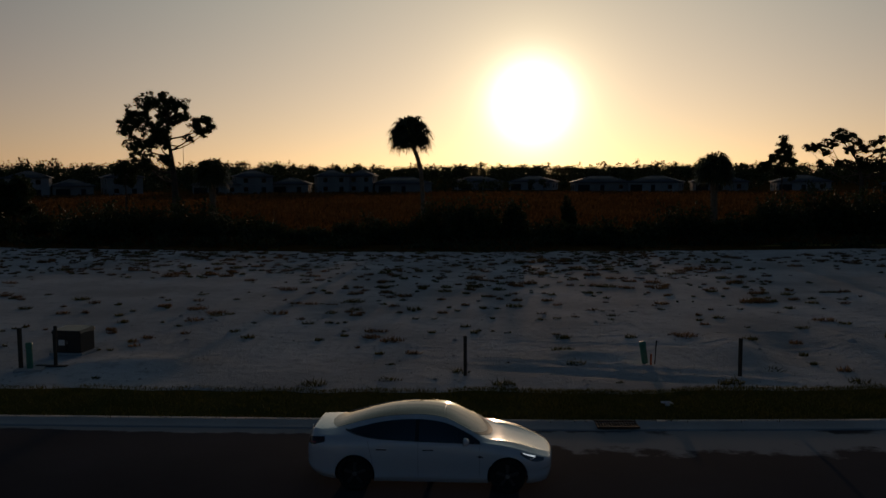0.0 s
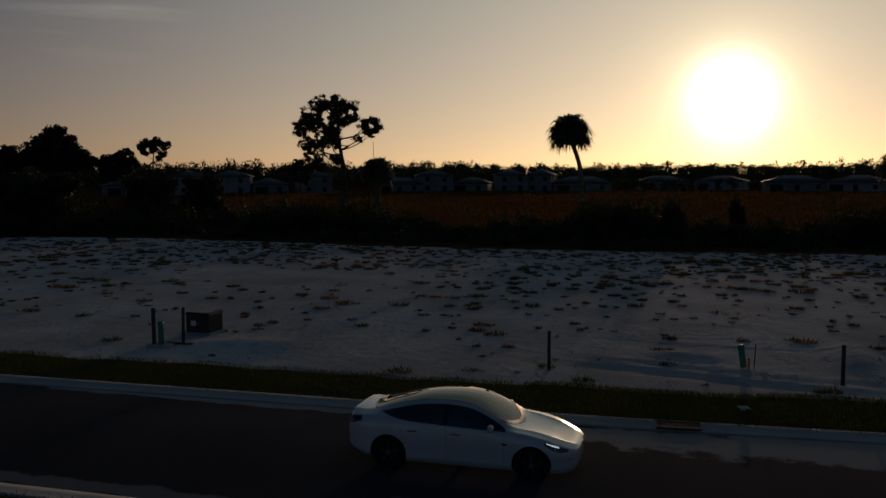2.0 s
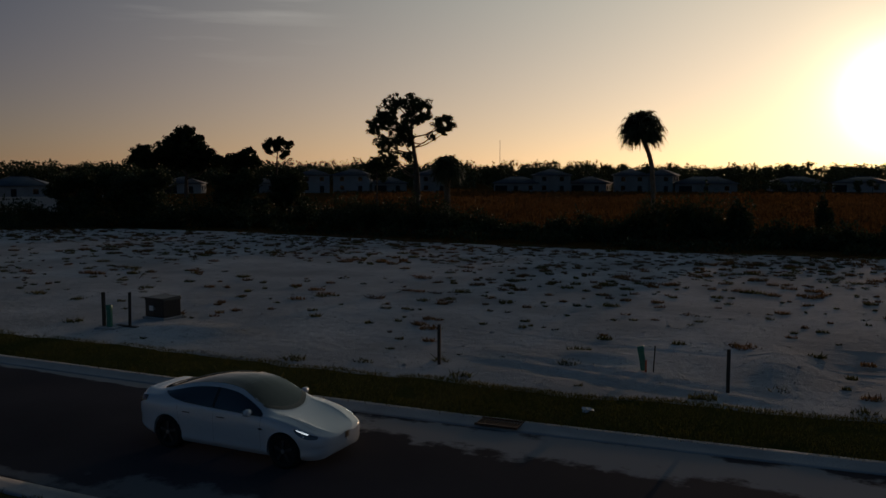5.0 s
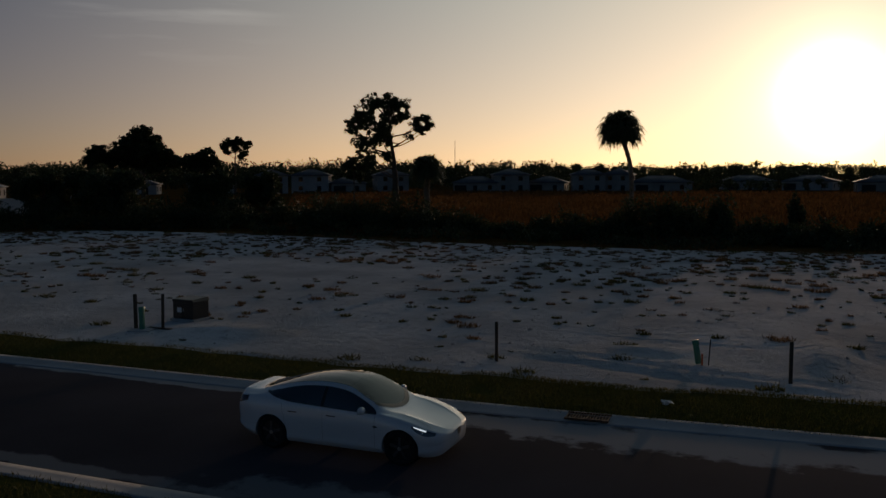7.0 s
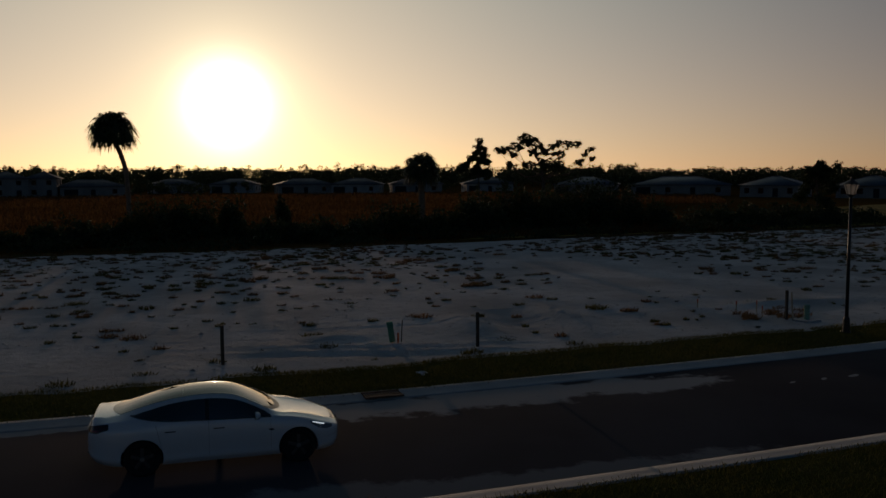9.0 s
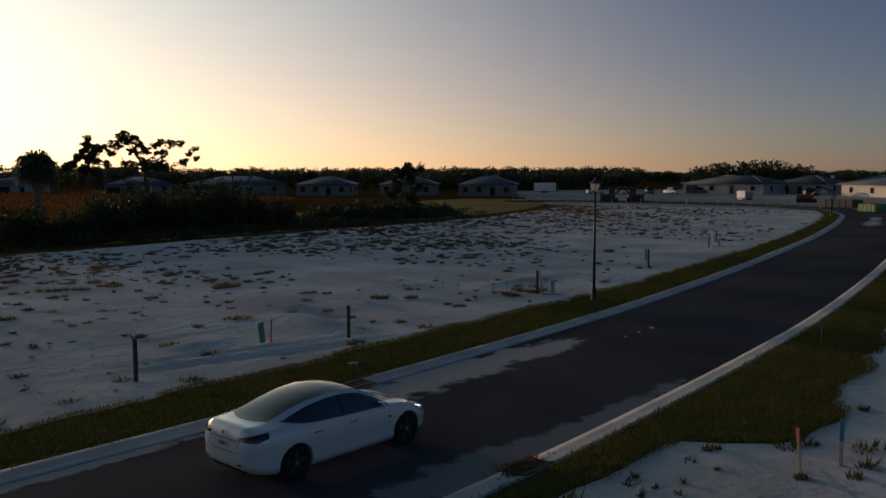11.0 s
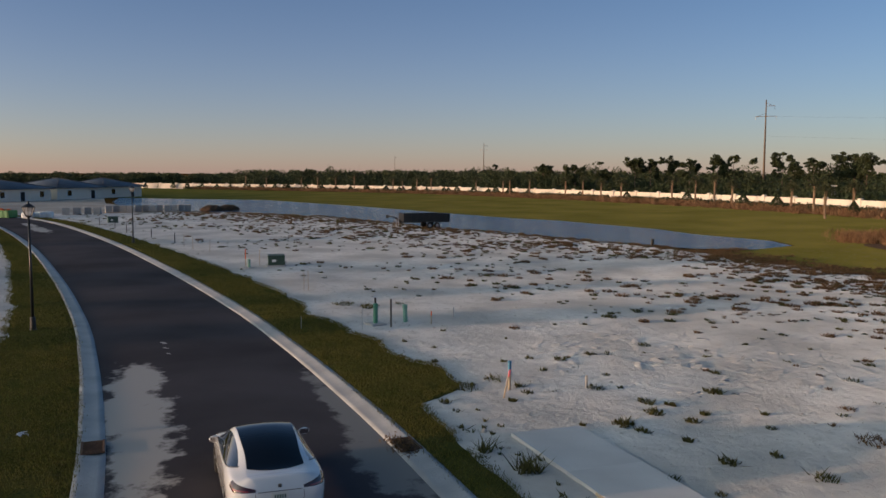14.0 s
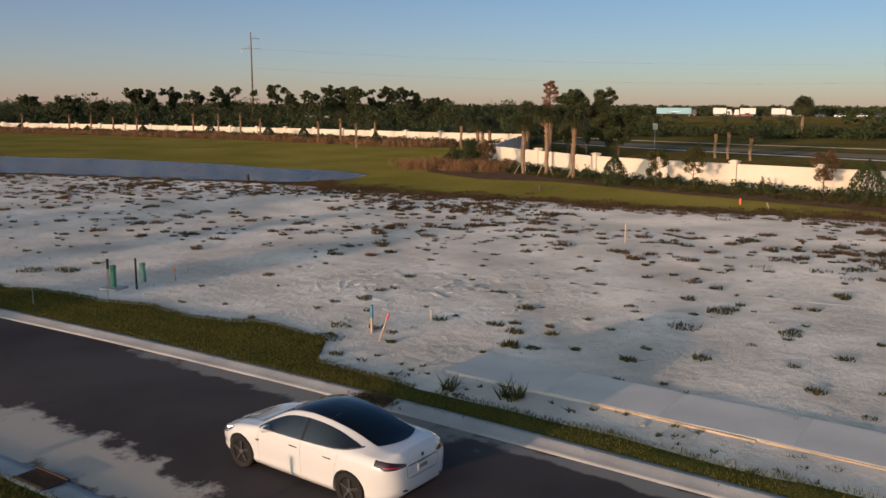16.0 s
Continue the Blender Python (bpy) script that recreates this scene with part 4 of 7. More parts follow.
    bm = box_bm(0.06, 0.96, 0.11, (-2.225, 0, 0.27), 0.02)
    part("rear_diffuser", bm, C["trim"], car)
    # boot outline, small badge and number plate with bars
    edge = [(0.44, z) for z in np.linspace(0.845, 0.69, 6)] + [(0.44 - 0.06 * q, 0.69 - 0.055 * math.sin(q * 1.57)) for q in np.linspace(0.2, 1, 5)]
    for sg in (1, -1):
        grid_part("boot_gap", [[(rear_x(y_, z_) - 0.004, sg * (y_ + o), z_) for o in (-0.004, 0.004)] for y_, z_ in edge], C["trim"], car)
    part("boot_gap", box_bm(0.012, 0.74, 0.007, (rear_x(0.2, 0.635) - 0.004, 0, 0.632), 0.002), C["trim"], car)
    part("boot_crease", box_bm(0.012, 0.80, 0.010, (rear_x(0.30, 0.862) - 0.002, 0, 0.858), 0.003), C["trim"], car, "dark groove over the number plate")
    bm = box_bm(0.012, 0.07, 0.07, (-2.335, 0, 0.93), 0.012)
    part("badge", bm, C["chrome"], car, "small bright badge")
    bm = box_bm(0.13, 1.10, 0.022, (-2.185, 0, 1.092), 0.008)
    for vv in bm.verts:
        vv.co.x += 0.14 * (abs(vv.co.y) / 0.55) ** 2
        vv.co.z -= 0.035 * (abs(vv.co.y) / 0.55) ** 2
    part("boot_lip", bm, paint, car, "white lip along the boot's edge")
    pl = part("number_plate", box_bm(0.014, 0.31, 0.155, (-2.352, 0, 0.695), 0.003), C["plate"], car, "pale number plate")
    for y in (-0.09, -0.045, 0.0, 0.045, 0.09):
        part("number_bar", box_bm(0.006, 0.028, 0.07, (-2.360, y, 0.735), 0.001), C["bar"], pl)
    bm = box_bm(3.6, 1.45, 0.16, (0, 0, 0.17), 0.03)
    part("underbody", bm, C["under"], car)
    for x in (1.505, -1.37):
        build_wheel(pose(x, 0.80, 0.335), car)
        build_wheel(pose(x, -0.80, 0.335, 0, 0, 180), car)
    return car


build_car()


# ---- plants ----
def shoot(rng, start, direction, length, bend, n=6, wiggle=0.12):
    """A limb's line that bends upwards."""
    p, d = [np.array(start, float)], np.array(direction, float)
    d /= np.linalg.norm(d)
    for _ in range(n):
        d = d + np.array([0, 0, bend]) / n + rng.normal(size=3) * wiggle
        d /= np.linalg.norm(d)
        p.append(p[-1] + d * length / n)
    return p


def build_tree(name, at, h, label, category="tree", seed=0, trunk_r=0.25, z0=0.45, spread=4.0, limbs=14, clump=0.8, per=60, leaf=(0.34, 0.13), bias=(0, 0), lean=(0, 0), material="needle", flat=0.6, top=1.0, group="", up=0.45, sub=3):
    """A tree with trunk, limbs and a crown of many small leaves in clumps."""
    rng = np.random.default_rng(seed)
    tree = thing(name, pose(*at), label, category, group)
    line_ = catmull([(0, 0, 0), (lean[0] * 0.3 + rng.normal() * 0.1, lean[1] * 0.3, h * 0.35), (lean[0] * 0.7, lean[1] * 0.7 + rng.normal() * 0.1, h * 0.7), (lean[0], lean[1], h * 0.94)], 12)
    wood = [tube(line_, [trunk_r, trunk_r * 0.75, trunk_r * 0.5, trunk_r * 0.15], 8)]
    centres = [line_[-1]]
    for k in range(limbs):
        t = z0 + (0.95 - z0) * (k + rng.uniform(0, 0.8)) / limbs
        i = min(int(t * 11), 10)
        s = line_[i] + (line_[i + 1] - line_[i]) * (t * 11 - i)
        a = k * 2.4 + rng.uniform(-0.5, 0.5)
        u = (t - z0) / (0.95 - z0)
        reach = spread * (0.55 + 0.75 * math.sin(math.pi * min(1, 0.22 + u * 0.72))) * rng.uniform(0.65, 1.05) * 0.85
        d = np.array([math.cos(a) + bias[0] * 0.8, math.sin(a) + bias[1] * 0.8, rng.uniform(0.05, 0.5)])
        reach *= 0.7 + 0.5 * max(0, (math.cos(a) * bias[0] + math.sin(a) * bias[1])) + (0.3 if bias == (0, 0) else 0)
        limb = shoot(rng, s, d, reach, up * top)
        r = trunk_r * (0.42 - 0.25 * u)
        wood.append(tube(limb, [r, r * 0.6, r * 0.2], 5))
        centres += [limb[-1], limb[-2]]
        for _ in range(sub):
            j = rng.integers(2, 6)
            d2 = limb[j] - limb[j - 1] + rng.normal(size=3) * 0.35 * np.linalg.norm(limb[j] - limb[j - 1])
            tw = shoot(rng, limb[j], d2, reach * rng.uniform(0.25, 0.5), up * 1.1, 4)
            wood.append(tube(tw, [r * 0.35, r * 0.1], 4))
            centres += [tw[-1], tw[-2] * 0.5 + tw[-1] * 0.5]
    pts = [c + blob_points(rng, int(per * rng.uniform(0.6, 1.3)), (clump, clump, clump * flat)) * rng.uniform(0.6, 1.15) for c in centres]
    v, f = joined(wood)
    link_mesh("trunk", v, f, M["bark"], tree, smooth=True)
    v, f = leaf_cards(rng, np.concatenate(pts), *leaf)
    link_mesh("crown", v, f, M[material], tree)
    return tree


def build_shrub(name, at, rx, ry, h, label, seed=0, n=2600, leaf=(0.30, 0.15), material="leaf", lobes=9, group="", category="shrub"):
    """A rounded bush of several lobes with stems inside."""
    rng = np.random.default_rng(seed)
    bush = thing(name, pose(*at), label, category, group)
    wood, pts = [], []
    for k in range(lobes):
        a, r = rng.uniform(0, 2 * math.pi), math.sqrt(rng.uniform(0, 1))
        top = h * (1 - 0.5 * r * r) * rng.uniform(0.45, 1.0)
        c = np.array([rx * r * math.cos(a), ry * r * math.sin(a), top * rng.uniform(0.45, 0.72)])
        wood.append(tube([(c[0] * 0.3, c[1] * 0.3, -0.05), (c[0] * 0.7, c[1] * 0.7, top * 0.3), (c[0], c[1], top * 0.8)], [0.06, 0.03, 0.012], 4))
        w = rng.uniform(0.22, 0.42)
        pts.append(c + blob_points(rng, n // lobes, (rx * w, ry * rng.uniform(0.25, 0.42), (top - c[2]) * 0.98), 0.25))
        pts.append(c * (1, 1, 0.5) + blob_points(rng, n // lobes // 2, (rx * 0.3, ry * 0.3, c[2] * 0.55), 0.3))
        if k % 3 == 0:
            tip = c + np.array([rng.normal() * 0.25 * rx, rng.normal() * 0.2 * ry, (top - c[2]) * rng.uniform(1.0, 1.35)])
            u = rng.uniform(0, 1, (max(8, n // lobes // 4), 1))
            pts.append(c + (tip - c) * u + rng.normal(size=(len(u), 3)) * 0.12 * (1.3 - u))
    p = np.concatenate(pts)
    p = p[p[:, 2] > 0.02]
    v, f = joined(wood)
    link_mesh("stem", v, f, M["bark"], bush)
    v, f = leaf_cards(rng, p, *leaf, upright=0.15)
    link_mesh("foliage", v, f, M[material], bush)
    return bush


def fan_leaf(rng, origin, direction, petiole, size, blades=15):
    """A palm's fan leaf: stalk and a half-round of narrow drooping blades."""
    d = np.array(direction, float)
    d /= np.linalg.norm(d)
    side = np.cross(d, [0, 0, 1.0])
    side /= np.linalg.norm(side) + 1e-9
    nrm = np.cross(side, d)
    o = np.array(origin, float)
    mid = o + d * petiole * 0.6 + np.array([0, 0, 0.05])
    e = o + d * petiole + np.array([0, 0, -0.10 * petiole])
    v, f = tube([o, mid, e], [0.035, 0.025, 0.018], 3)
    vs, fs = [v], list(f)
    n = len(v)
    dd = d + np.array([0, 0, -0.18])
    for k in range(blades):
        a = radians(-115 + 230 * k / (blades - 1)) + rng.normal() * 0.05
        w = dd * math.cos(a) + side * math.sin(a)
        w /= np.linalg.norm(w)
        ln = size * (0.72 + 0.28 * math.cos(a)) * rng.uniform(0.85, 1.1)
        b = np.cross(w, nrm) * 0.075 * (size / 1.1)
        m1 = e + w * ln * 0.55 + nrm * 0.06
        tip = e + w * ln * 0.92 + np.array([0, 0, -0.50 * ln * rng.uniform(0.6, 1.2)])
        vs.append(np.array([e, m1 + b, tip, m1 - b]))
        fs.append((n, n + 1, n + 2, n + 3))
        n += 4
    return np.concatenate(vs), fs


def build_palm(name, at, trunk_pts, label, seed=0, r=0.17, petiole=1.15, size=1.15, fronds=46, boots=True, low=-0.75, group="", material="frond", blades=15):
    """A cabbage palm: ringed trunk, round head of fan leaves, a few hanging dead ones."""
    rng = np.random.default_rng(seed)
    palm = thing(name, pose(*at), label, "palm tree", group)
    line_ = catmull(trunk_pts, 26)
    rr = [r * (1.15 if i == 0 else 1.0 + (0.10 if i % 2 else -0.04)) for i in range(26)]
    if boots:
        rr = [q * (1.0 if i < 15 else 1.0 + 0.035 * (i - 15)) for i, q in enumerate(rr)]
    v, f = tube(line_, rr, 9)
    pieces = [(v, f)]
    if boots:
        for i in range(6, 25):
            for k in range(5):
                a = k * 1.257 + i * 0.7
                o = line_[i] + np.array([math.cos(a), math.sin(a), 0]) * rr[i] * 0.9
                pieces.append(tube([o, o + np.array([math.cos(a) * 0.10, math.sin(a) * 0.10, 0.16])], [0.045, 0.012], 4))
    v, f = joined(pieces)
    link_mesh("trunk", v, f, M["palm_bark"], palm)
    top = line_[-1]
    made = []
    for k in range(fronds):
        a = k * 2.399963 + rng.normal() * 0.12
        e = low + (1.0 - low) * ((k + 0.5) / fronds) ** 0.9
        c = math.sqrt(max(0.02, 1 - min(1, abs(e)) ** 2))
        d = (math.cos(a) * c, math.sin(a) * c, e)
        made.append(fan_leaf(rng, top, d, petiole * rng.uniform(0.8, 1.1), size * rng.uniform(0.85, 1.1), blades))
    v, f = joined(made)
    link_mesh("crown", v, f, M[material], palm)
    return palm


def build_massed_tree(name, at, face, masses, label, seed=0, trunk_r=0.3, material="needle", leaf=(0.32, 0.12), tuft=0.42, dense=1.0, fork=0.45, group="", deep=0.9, spread=1.15):
    """A tree whose crown is a few leafy masses (sideways, height, radius) on limbs; face: the bearing it spreads across."""
    rng = np.random.default_rng(seed)
    tree = thing(name, pose(*at), label, "tree", group)
    a = radians(face)
    across, along = np.array([math.cos(a), -math.sin(a), 0]), np.array([math.sin(a), math.cos(a), 0])
    m = np.array(masses, float)
    top = m[m[:, 1].argmax()]
    h = top[1]
    mean_u = float((m[:, 0] * m[:, 2]).sum() / m[:, 2].sum())
    spine = catmull([(0, 0, -0.2), across * mean_u * 0.05 + (0, 0, h * fork * 0.55), across * mean_u * 0.2 + (0, 0, h * fork), across * (mean_u * 0.4 + top[0] * 0.3) + (0, 0, h * (fork + 1) / 2), across * top[0] + (0, 0, h * 0.97)], 24)
    wood = [tube(spine, [trunk_r * 1.15, trunk_r * 0.85, trunk_r * 0.6, trunk_r * 0.35, 0.03], 8)]
    leaves = []
    for u, z, r in masses:
        c = across * u + along * rng.normal() * deep * r + np.array([0, 0, z])
        i = int(np.clip(np.searchsorted(spine[:, 2], z - (0.5 * abs(u) + r)), 7, 22))
        s0 = spine[i]
        bend = (s0 + c) / 2 + np.array([0, 0, -0.12 * np.linalg.norm(c - s0)]) + rng.normal(size=3) * 0.08 * np.linalg.norm(c - s0)
        rb = trunk_r * min(0.5, 0.16 + 0.1 * r)
        wood.append(tube(catmull([s0, bend, c], 8), [rb, rb * 0.7, rb * 0.3], 5))
        k = max(4, int(9 * (r / tuft) ** 1.7 * dense))
        d = blob_points(rng, k, (r * spread, r * spread, r * spread * 0.8), 0.0)
        for q in d:
            e = c + q
            if rng.uniform() < 0.6:
                wood.append(tube([c + q * 0.15, c + q * 0.6 + rng.normal(size=3) * 0.08, e], [rb * 0.3, rb * 0.16, 0.012], 3))
            w = tuft * rng.uniform(0.45, 1.35)
            leaves.append(e + blob_points(rng, int(46 * (tuft / 0.42) ** 0.3), (w, w, w * 0.75), 0.3))
    v, f = joined(wood)
    link_mesh("trunk", v, f, M["bark"], tree, smooth=True)
    v, f = leaf_cards(rng, np.concatenate(leaves), *leaf)
    link_mesh("crown", v, f, M[material], tree)
    return tree


# trees that stand against the sky beyond the sand lot
build_massed_tree("pine_tree", (-31.6, 68.0, 0.0), -25.5, [(-0.7, 13.5, 1.0), (-2.4, 13.0, 1.15), (-3.7, 12.0, 1.15), (-4.4, 10.7, 1.05), (-3.3, 9.0, 1.25), (-3.0, 7.6, 1.0), (-1.9, 10.8, 1.4), (-1.5, 9.3, 1.1), (-0.4, 11.8, 1.25), (0.55, 13.0, 0.95), (1.1, 11.8, 0.6), (2.2, 11.1, 0.75), (3.2, 11.4, 0.65), (2.8, 10.4, 0.65), (3.6, 10.6, 0.4), (1.6, 9.7, 0.4), (-2.8, 6.8, 0.6), (-1.0, 7.6, 0.6)],
                  "tall lone pine with a dense lopsided crown above the scrub", 3, 0.42, fork=0.52, tuft=0.36, dense=0.62)
build_massed_tree("pine_tree", (-37.3, 69.0, -0.1), -28.0, [(0, 7.1, 0.6), (-0.8, 6.6, 0.6), (0.8, 6.5, 0.6), (0.2, 5.6, 0.8)], "small dark tree behind the lone pine", 4, 0.16, "leaf", tuft=0.4)
build_palm("palm_tree", (-6.6, 69.5, 0.0), [(0, 0, 0), (0.0, 0, 3.4), (-0.12, 0, 5.7), (-0.25, 0, 6.7), (-0.62, 0, 7.95), (-1.0, 0, 8.9), (-1.25, 0, 10.0)], "tall leaning cabbage palm with a round head over the field", seed=5, r=0.22, petiole=1.3, size=1.4, fronds=88, boots=False, low=-0.62, blades=15)
build_palm("palm_tree", (21.3, 65.3, -0.1), [(0, 0, 0), (0.05, 0, 2.2), (0.0, 0, 4.4), (0.05, 0, 6.3)], "short shaggy cabbage palm among dark scrub", seed=9, r=0.30, petiole=1.15, size=1.3, fronds=60, low=-0.6)
build_palm("palm_tree", (-27.2, 66.2, -0.1), [(0, 0, 0), (0.05, 0, 2.2), (0.0, 0, 4.4), (0.05, 0, 6.3)], "short shaggy cabbage palm beside the lone pine", seed=19, r=0.30, petiole=1.1, size=1.2, fronds=60, low=-0.6)
build_massed_tree("pine_tree", (30.6, 74.6, -0.1), 18.5, [(0, 9.5, 0.3), (-0.2, 8.9, 0.4), (0.35, 8.6, 0.4), (-0.45, 8.1, 0.45), (0.5, 7.85, 0.45), (0, 7.3, 0.55), (0.8, 7.1, 0.4), (-1.1, 7.5, 0.45), (-1.7, 6.8, 0.5), (-2.2, 6.4, 0.5), (-0.3, 6.3, 0.65), (0.6, 5.8, 0.6)],
                  "slender young pine with tufted branches above scrub", 12, 0.17, tuft=0.28, leaf=(0.28, 0.10), fork=0.3)
build_massed_tree("oak_tree", (43.1, 86.0, -0.1), 22.8, [(-2.4, 10.3, 0.75), (-1.7, 9.8, 0.55), (-3.4, 9.3, 0.65), (-4.9, 9.05, 0.55), (-5.8, 8.9, 0.4), (-3.9, 8.3, 0.45), (-1.0, 10.2, 0.45), (-0.4, 9.35, 0.5), (-1.3, 8.6, 0.55), (0.4, 8.6, 0.55), (1.3, 9.3, 0.4), (2.0, 9.65, 0.5), (3.1, 9.6, 0.5), (4.4, 9.7, 0.4), (2.0, 8.4, 0.6),
                  (5.5, 8.4, 0.4), (6.1, 9.0, 0.3), (6.4, 7.7, 0.35), (4.6, 7.3, 0.45), (0.1, 7.0, 1.0), (2.0, 6.8, 0.85), (-2.0, 7.0, 0.5), (-4.3, 7.1, 0.45)],
                  "spreading open-branched tree with thin tufted crown", 21, 0.36, tuft=0.28, leaf=(0.26, 0.11), fork=0.5, dense=0.75, spread=1.4)
CLUMP = "dark rounded oak in a dense roadside clump"
build_massed_tree("oak_tree", (-139, 149, -0.1), -41.8, [(0, 15.3, 2.4), (-2.5, 13.5, 2.2), (2.6, 13.4, 2.2), (4.4, 11.3, 2.0), (-4.7, 11.8, 2.1), (0, 11.2, 2.8), (7.0, 9.4, 1.8), (-2.5, 9.2, 2.8), (2.6, 8.5, 2.8)], CLUMP, 40, 0.5, "leaf", (0.7, 0.34), 0.9, 1.3, group="oak clump")
build_massed_tree("oak_tree", (-146.4, 142.5, -0.1), -43.8, [(0, 10.9, 2.2), (-2.2, 9.4, 1.4), (2.2, 9.4, 2.0), (0, 7.6, 2.3), (-1.5, 5.5, 2.3)], CLUMP, 41, 0.4, "leaf", (0.7, 0.34), 0.9, 1.3, group="oak clump")
build_massed_tree("oak_tree", (-128.2, 159, -0.1), -38.2, [(0, 10.2, 2.1), (-2.5, 9.6, 1.4), (2.0, 9.0, 1.4), (-4.7, 9.3, 1.4), (0, 7.6, 2.1), (-3.0, 6.5, 2.0)], CLUMP, 42, 0.4, "leaf", (0.7, 0.34), 0.9, 1.3, group="oak clump")
build_massed_tree("pine_tree", (-139, 186, -0.1), -36.3, [(-1.3, 14.7, 1.35), (0.8, 15.3, 1.35), (3.3, 14.3, 1.2), (-2.2, 12.3, 0.9), (2.7, 12.1, 0.9), (0.3, 13.3, 1.1), (1.7, 10.6, 0.7), (-3.0, 13.8, 0.9)], "slim pine with a flat crown beside the oak clump", 47, 0.35, leaf=(0.6, 0.26), tuft=0.7, fork=0.62)
for k, (x, y, h, sp, cl) in enumerate([(-61, 57.5, 5.2, 2.9, 0.9), (-53.0, 64.0, 5.4, 2.8, 0.85), (-66.5, 60, 5.6, 2.8, 0.9), (-50.0, 70.0, 5.2, 2.4, 0.8), (-72, 58, 5.0, 3.0, 0.9)]):
    build_tree("oak_tree", (x, y, -0.1), h, "low dark oak behind the scrub", seed=40 + k, trunk_r=0.3, z0=0.2, spread=sp, limbs=22, clump=cl, per=80, leaf=(0.34, 0.17), sub=4, material="leaf", flat=0.75, group="low oaks")

# scrub belt along the far side of the sand lot: x, y, half width, half depth, height
SCRUB = [(-66, 55, 5, 3, 4.2), (-58, 58, 6, 3.5, 4.8), (-50, 61, 5, 3.5, 4.6), (-45, 66, 3, 3, 3.8), (-36.5, 62, 4.5, 3, 4.4), (-32.5, 60.5, 4.5, 3, 4.8), (-28, 62, 4.5, 3, 4.9), (-23.5, 60.5, 3.6, 2.6, 3.8), (-19, 59, 3.4, 2, 2.5),
         (-14, 58.5, 3.4, 2, 2.2), (-10.5, 58.8, 3.2, 2, 3.0), (-7, 58.5, 3.0, 2, 3.2), (-3.4, 59.5, 3.0, 2.2, 5.4), (0.0, 60, 2.6, 2.2, 5.9), (2.6, 60, 2.4, 1.8, 5.0), (5.8, 58.5, 3.2, 2, 2.9), (9.6, 58, 3.0, 2, 2.5), (13.2, 58.5, 2.6, 2, 2.4), (16.4, 60, 2.8, 2, 4.4),
         (19.6, 59.5, 2.8, 2, 4.0), (23, 61, 2.6, 2, 3.2), (26, 62, 2.8, 2, 4.8), (30, 65, 3.6, 2.6, 6.0), (34.5, 64, 3.8, 2.6, 6.2), (38.5, 66, 4.0, 2.8, 7.0), (43.0, 66, 3.4, 2.6, 6.8), (46.5, 64, 2.6, 2, 4.0), (53, 63, 3.4, 2.2, 3.4), (58, 63, 3.4, 2.2, 3.4),
         (63, 63.5, 3.4, 2.2, 3.2), (69, 65, 3.4, 2.2, 3.0), (75, 66, 3, 2, 2.4), (8.4, 75, 1.0, 1.0, 4.4), (-75, 52, 5, 3, 4.4), (-95, 48, 6, 3.5, 3.2)]
for k, (x, y, rx, ry, h) in enumerate(SCRUB):
    build_shrub("scrub_bush", (x, y, -0.12), rx, ry, h, "dark dense wild bush at the edge of the sand", seed=100 + k, n=int(900 + 420 * rx * h / 3), leaf=(0.32, 0.16), group="scrub belt", lobes=int(12 + rx * h))
build_tree("oak_tree", (69.5, 66.5, -0.1), 6.8, "small dark tree at the end of the scrub", seed=49, trunk_r=0.16, z0=0.2, spread=2.2, limbs=16, clump=0.6, per=70, leaf=(0.3, 0.15), material="leaf", flat=0.8)
rng = np.random.default_rng(8)
pts = []
for k in range(260):
    x = rng.uniform(-100, 80)
    y = FAR_L(x) + rng.uniform(1.0, 9)
    hh = rng.uniform(0.3, 1.3)
    pts.append(np.array([x, y, -0.12 + hh * 0.5]) + blob_points(rng, 90, (rng.uniform(0.6, 1.8), rng.uniform(0.5, 1.2), hh * 0.55)))
p = np.concatenate(pts)
v, f = leaf_cards(rng, p[p[:, 2] > -0.12], 0.34, 0.12, upright=0.5)
tagged(link_mesh("undergrowth", v, f, M["leaf"]), "low tangled weeds along the scrub belt", "undergrowth", kind="stuff")


# ---- far woods all round, as tufted crowns on trunks ----
def build_woods(name, spots, label, seed, leaf=1.0, per=34, material="leaf"):
    """spots: rows of x, y, height, half width."""
    rng = np.random.default_rng(seed)
    vs, fs, wood = [], [], []
    for x, y, h, w in spots:
        k = rng.integers(4, 7)
        for _ in range(k):
            c = np.array([x + rng.normal() * w * 0.5, y + rng.normal() * w * 0.5, h * rng.uniform(0.25, 0.85)])
            vs.append(c + blob_points(rng, per, (w * 0.6, w * 0.6, max(h * 0.2, min(h * 0.3, h - c[2])))))
        wood.append(tube([(x, y, -0.2), (x + rng.normal() * 0.3, y, h * 0.8)], [h * 0.018 + 0.05, 0.05], 4))
    p = np.concatenate(vs)
    v, f = leaf_cards(rng, p, leaf, leaf * 0.6)
    w, g = joined(wood)
    n = len(v)
    ob = link_mesh(name, np.concatenate([v, w]), f + [tuple(i + n for i in q) for q in g], M[material])
    return tagged(ob, label, "woods", kind="stuff")


def ring_spots(rng, az0, az1, d0, d1, n, h0, h1, w0=2.5, w1=5.0):
    out = []
    for _ in range(n):
        a, d = radians(rng.uniform(az0, az1)), rng.uniform(d0, d1)
        h = rng.uniform(h0, h1)
        out.append((d * math.sin(a), d * math.cos(a), h, rng.uniform(w0, w1) * h / h1))
    return out


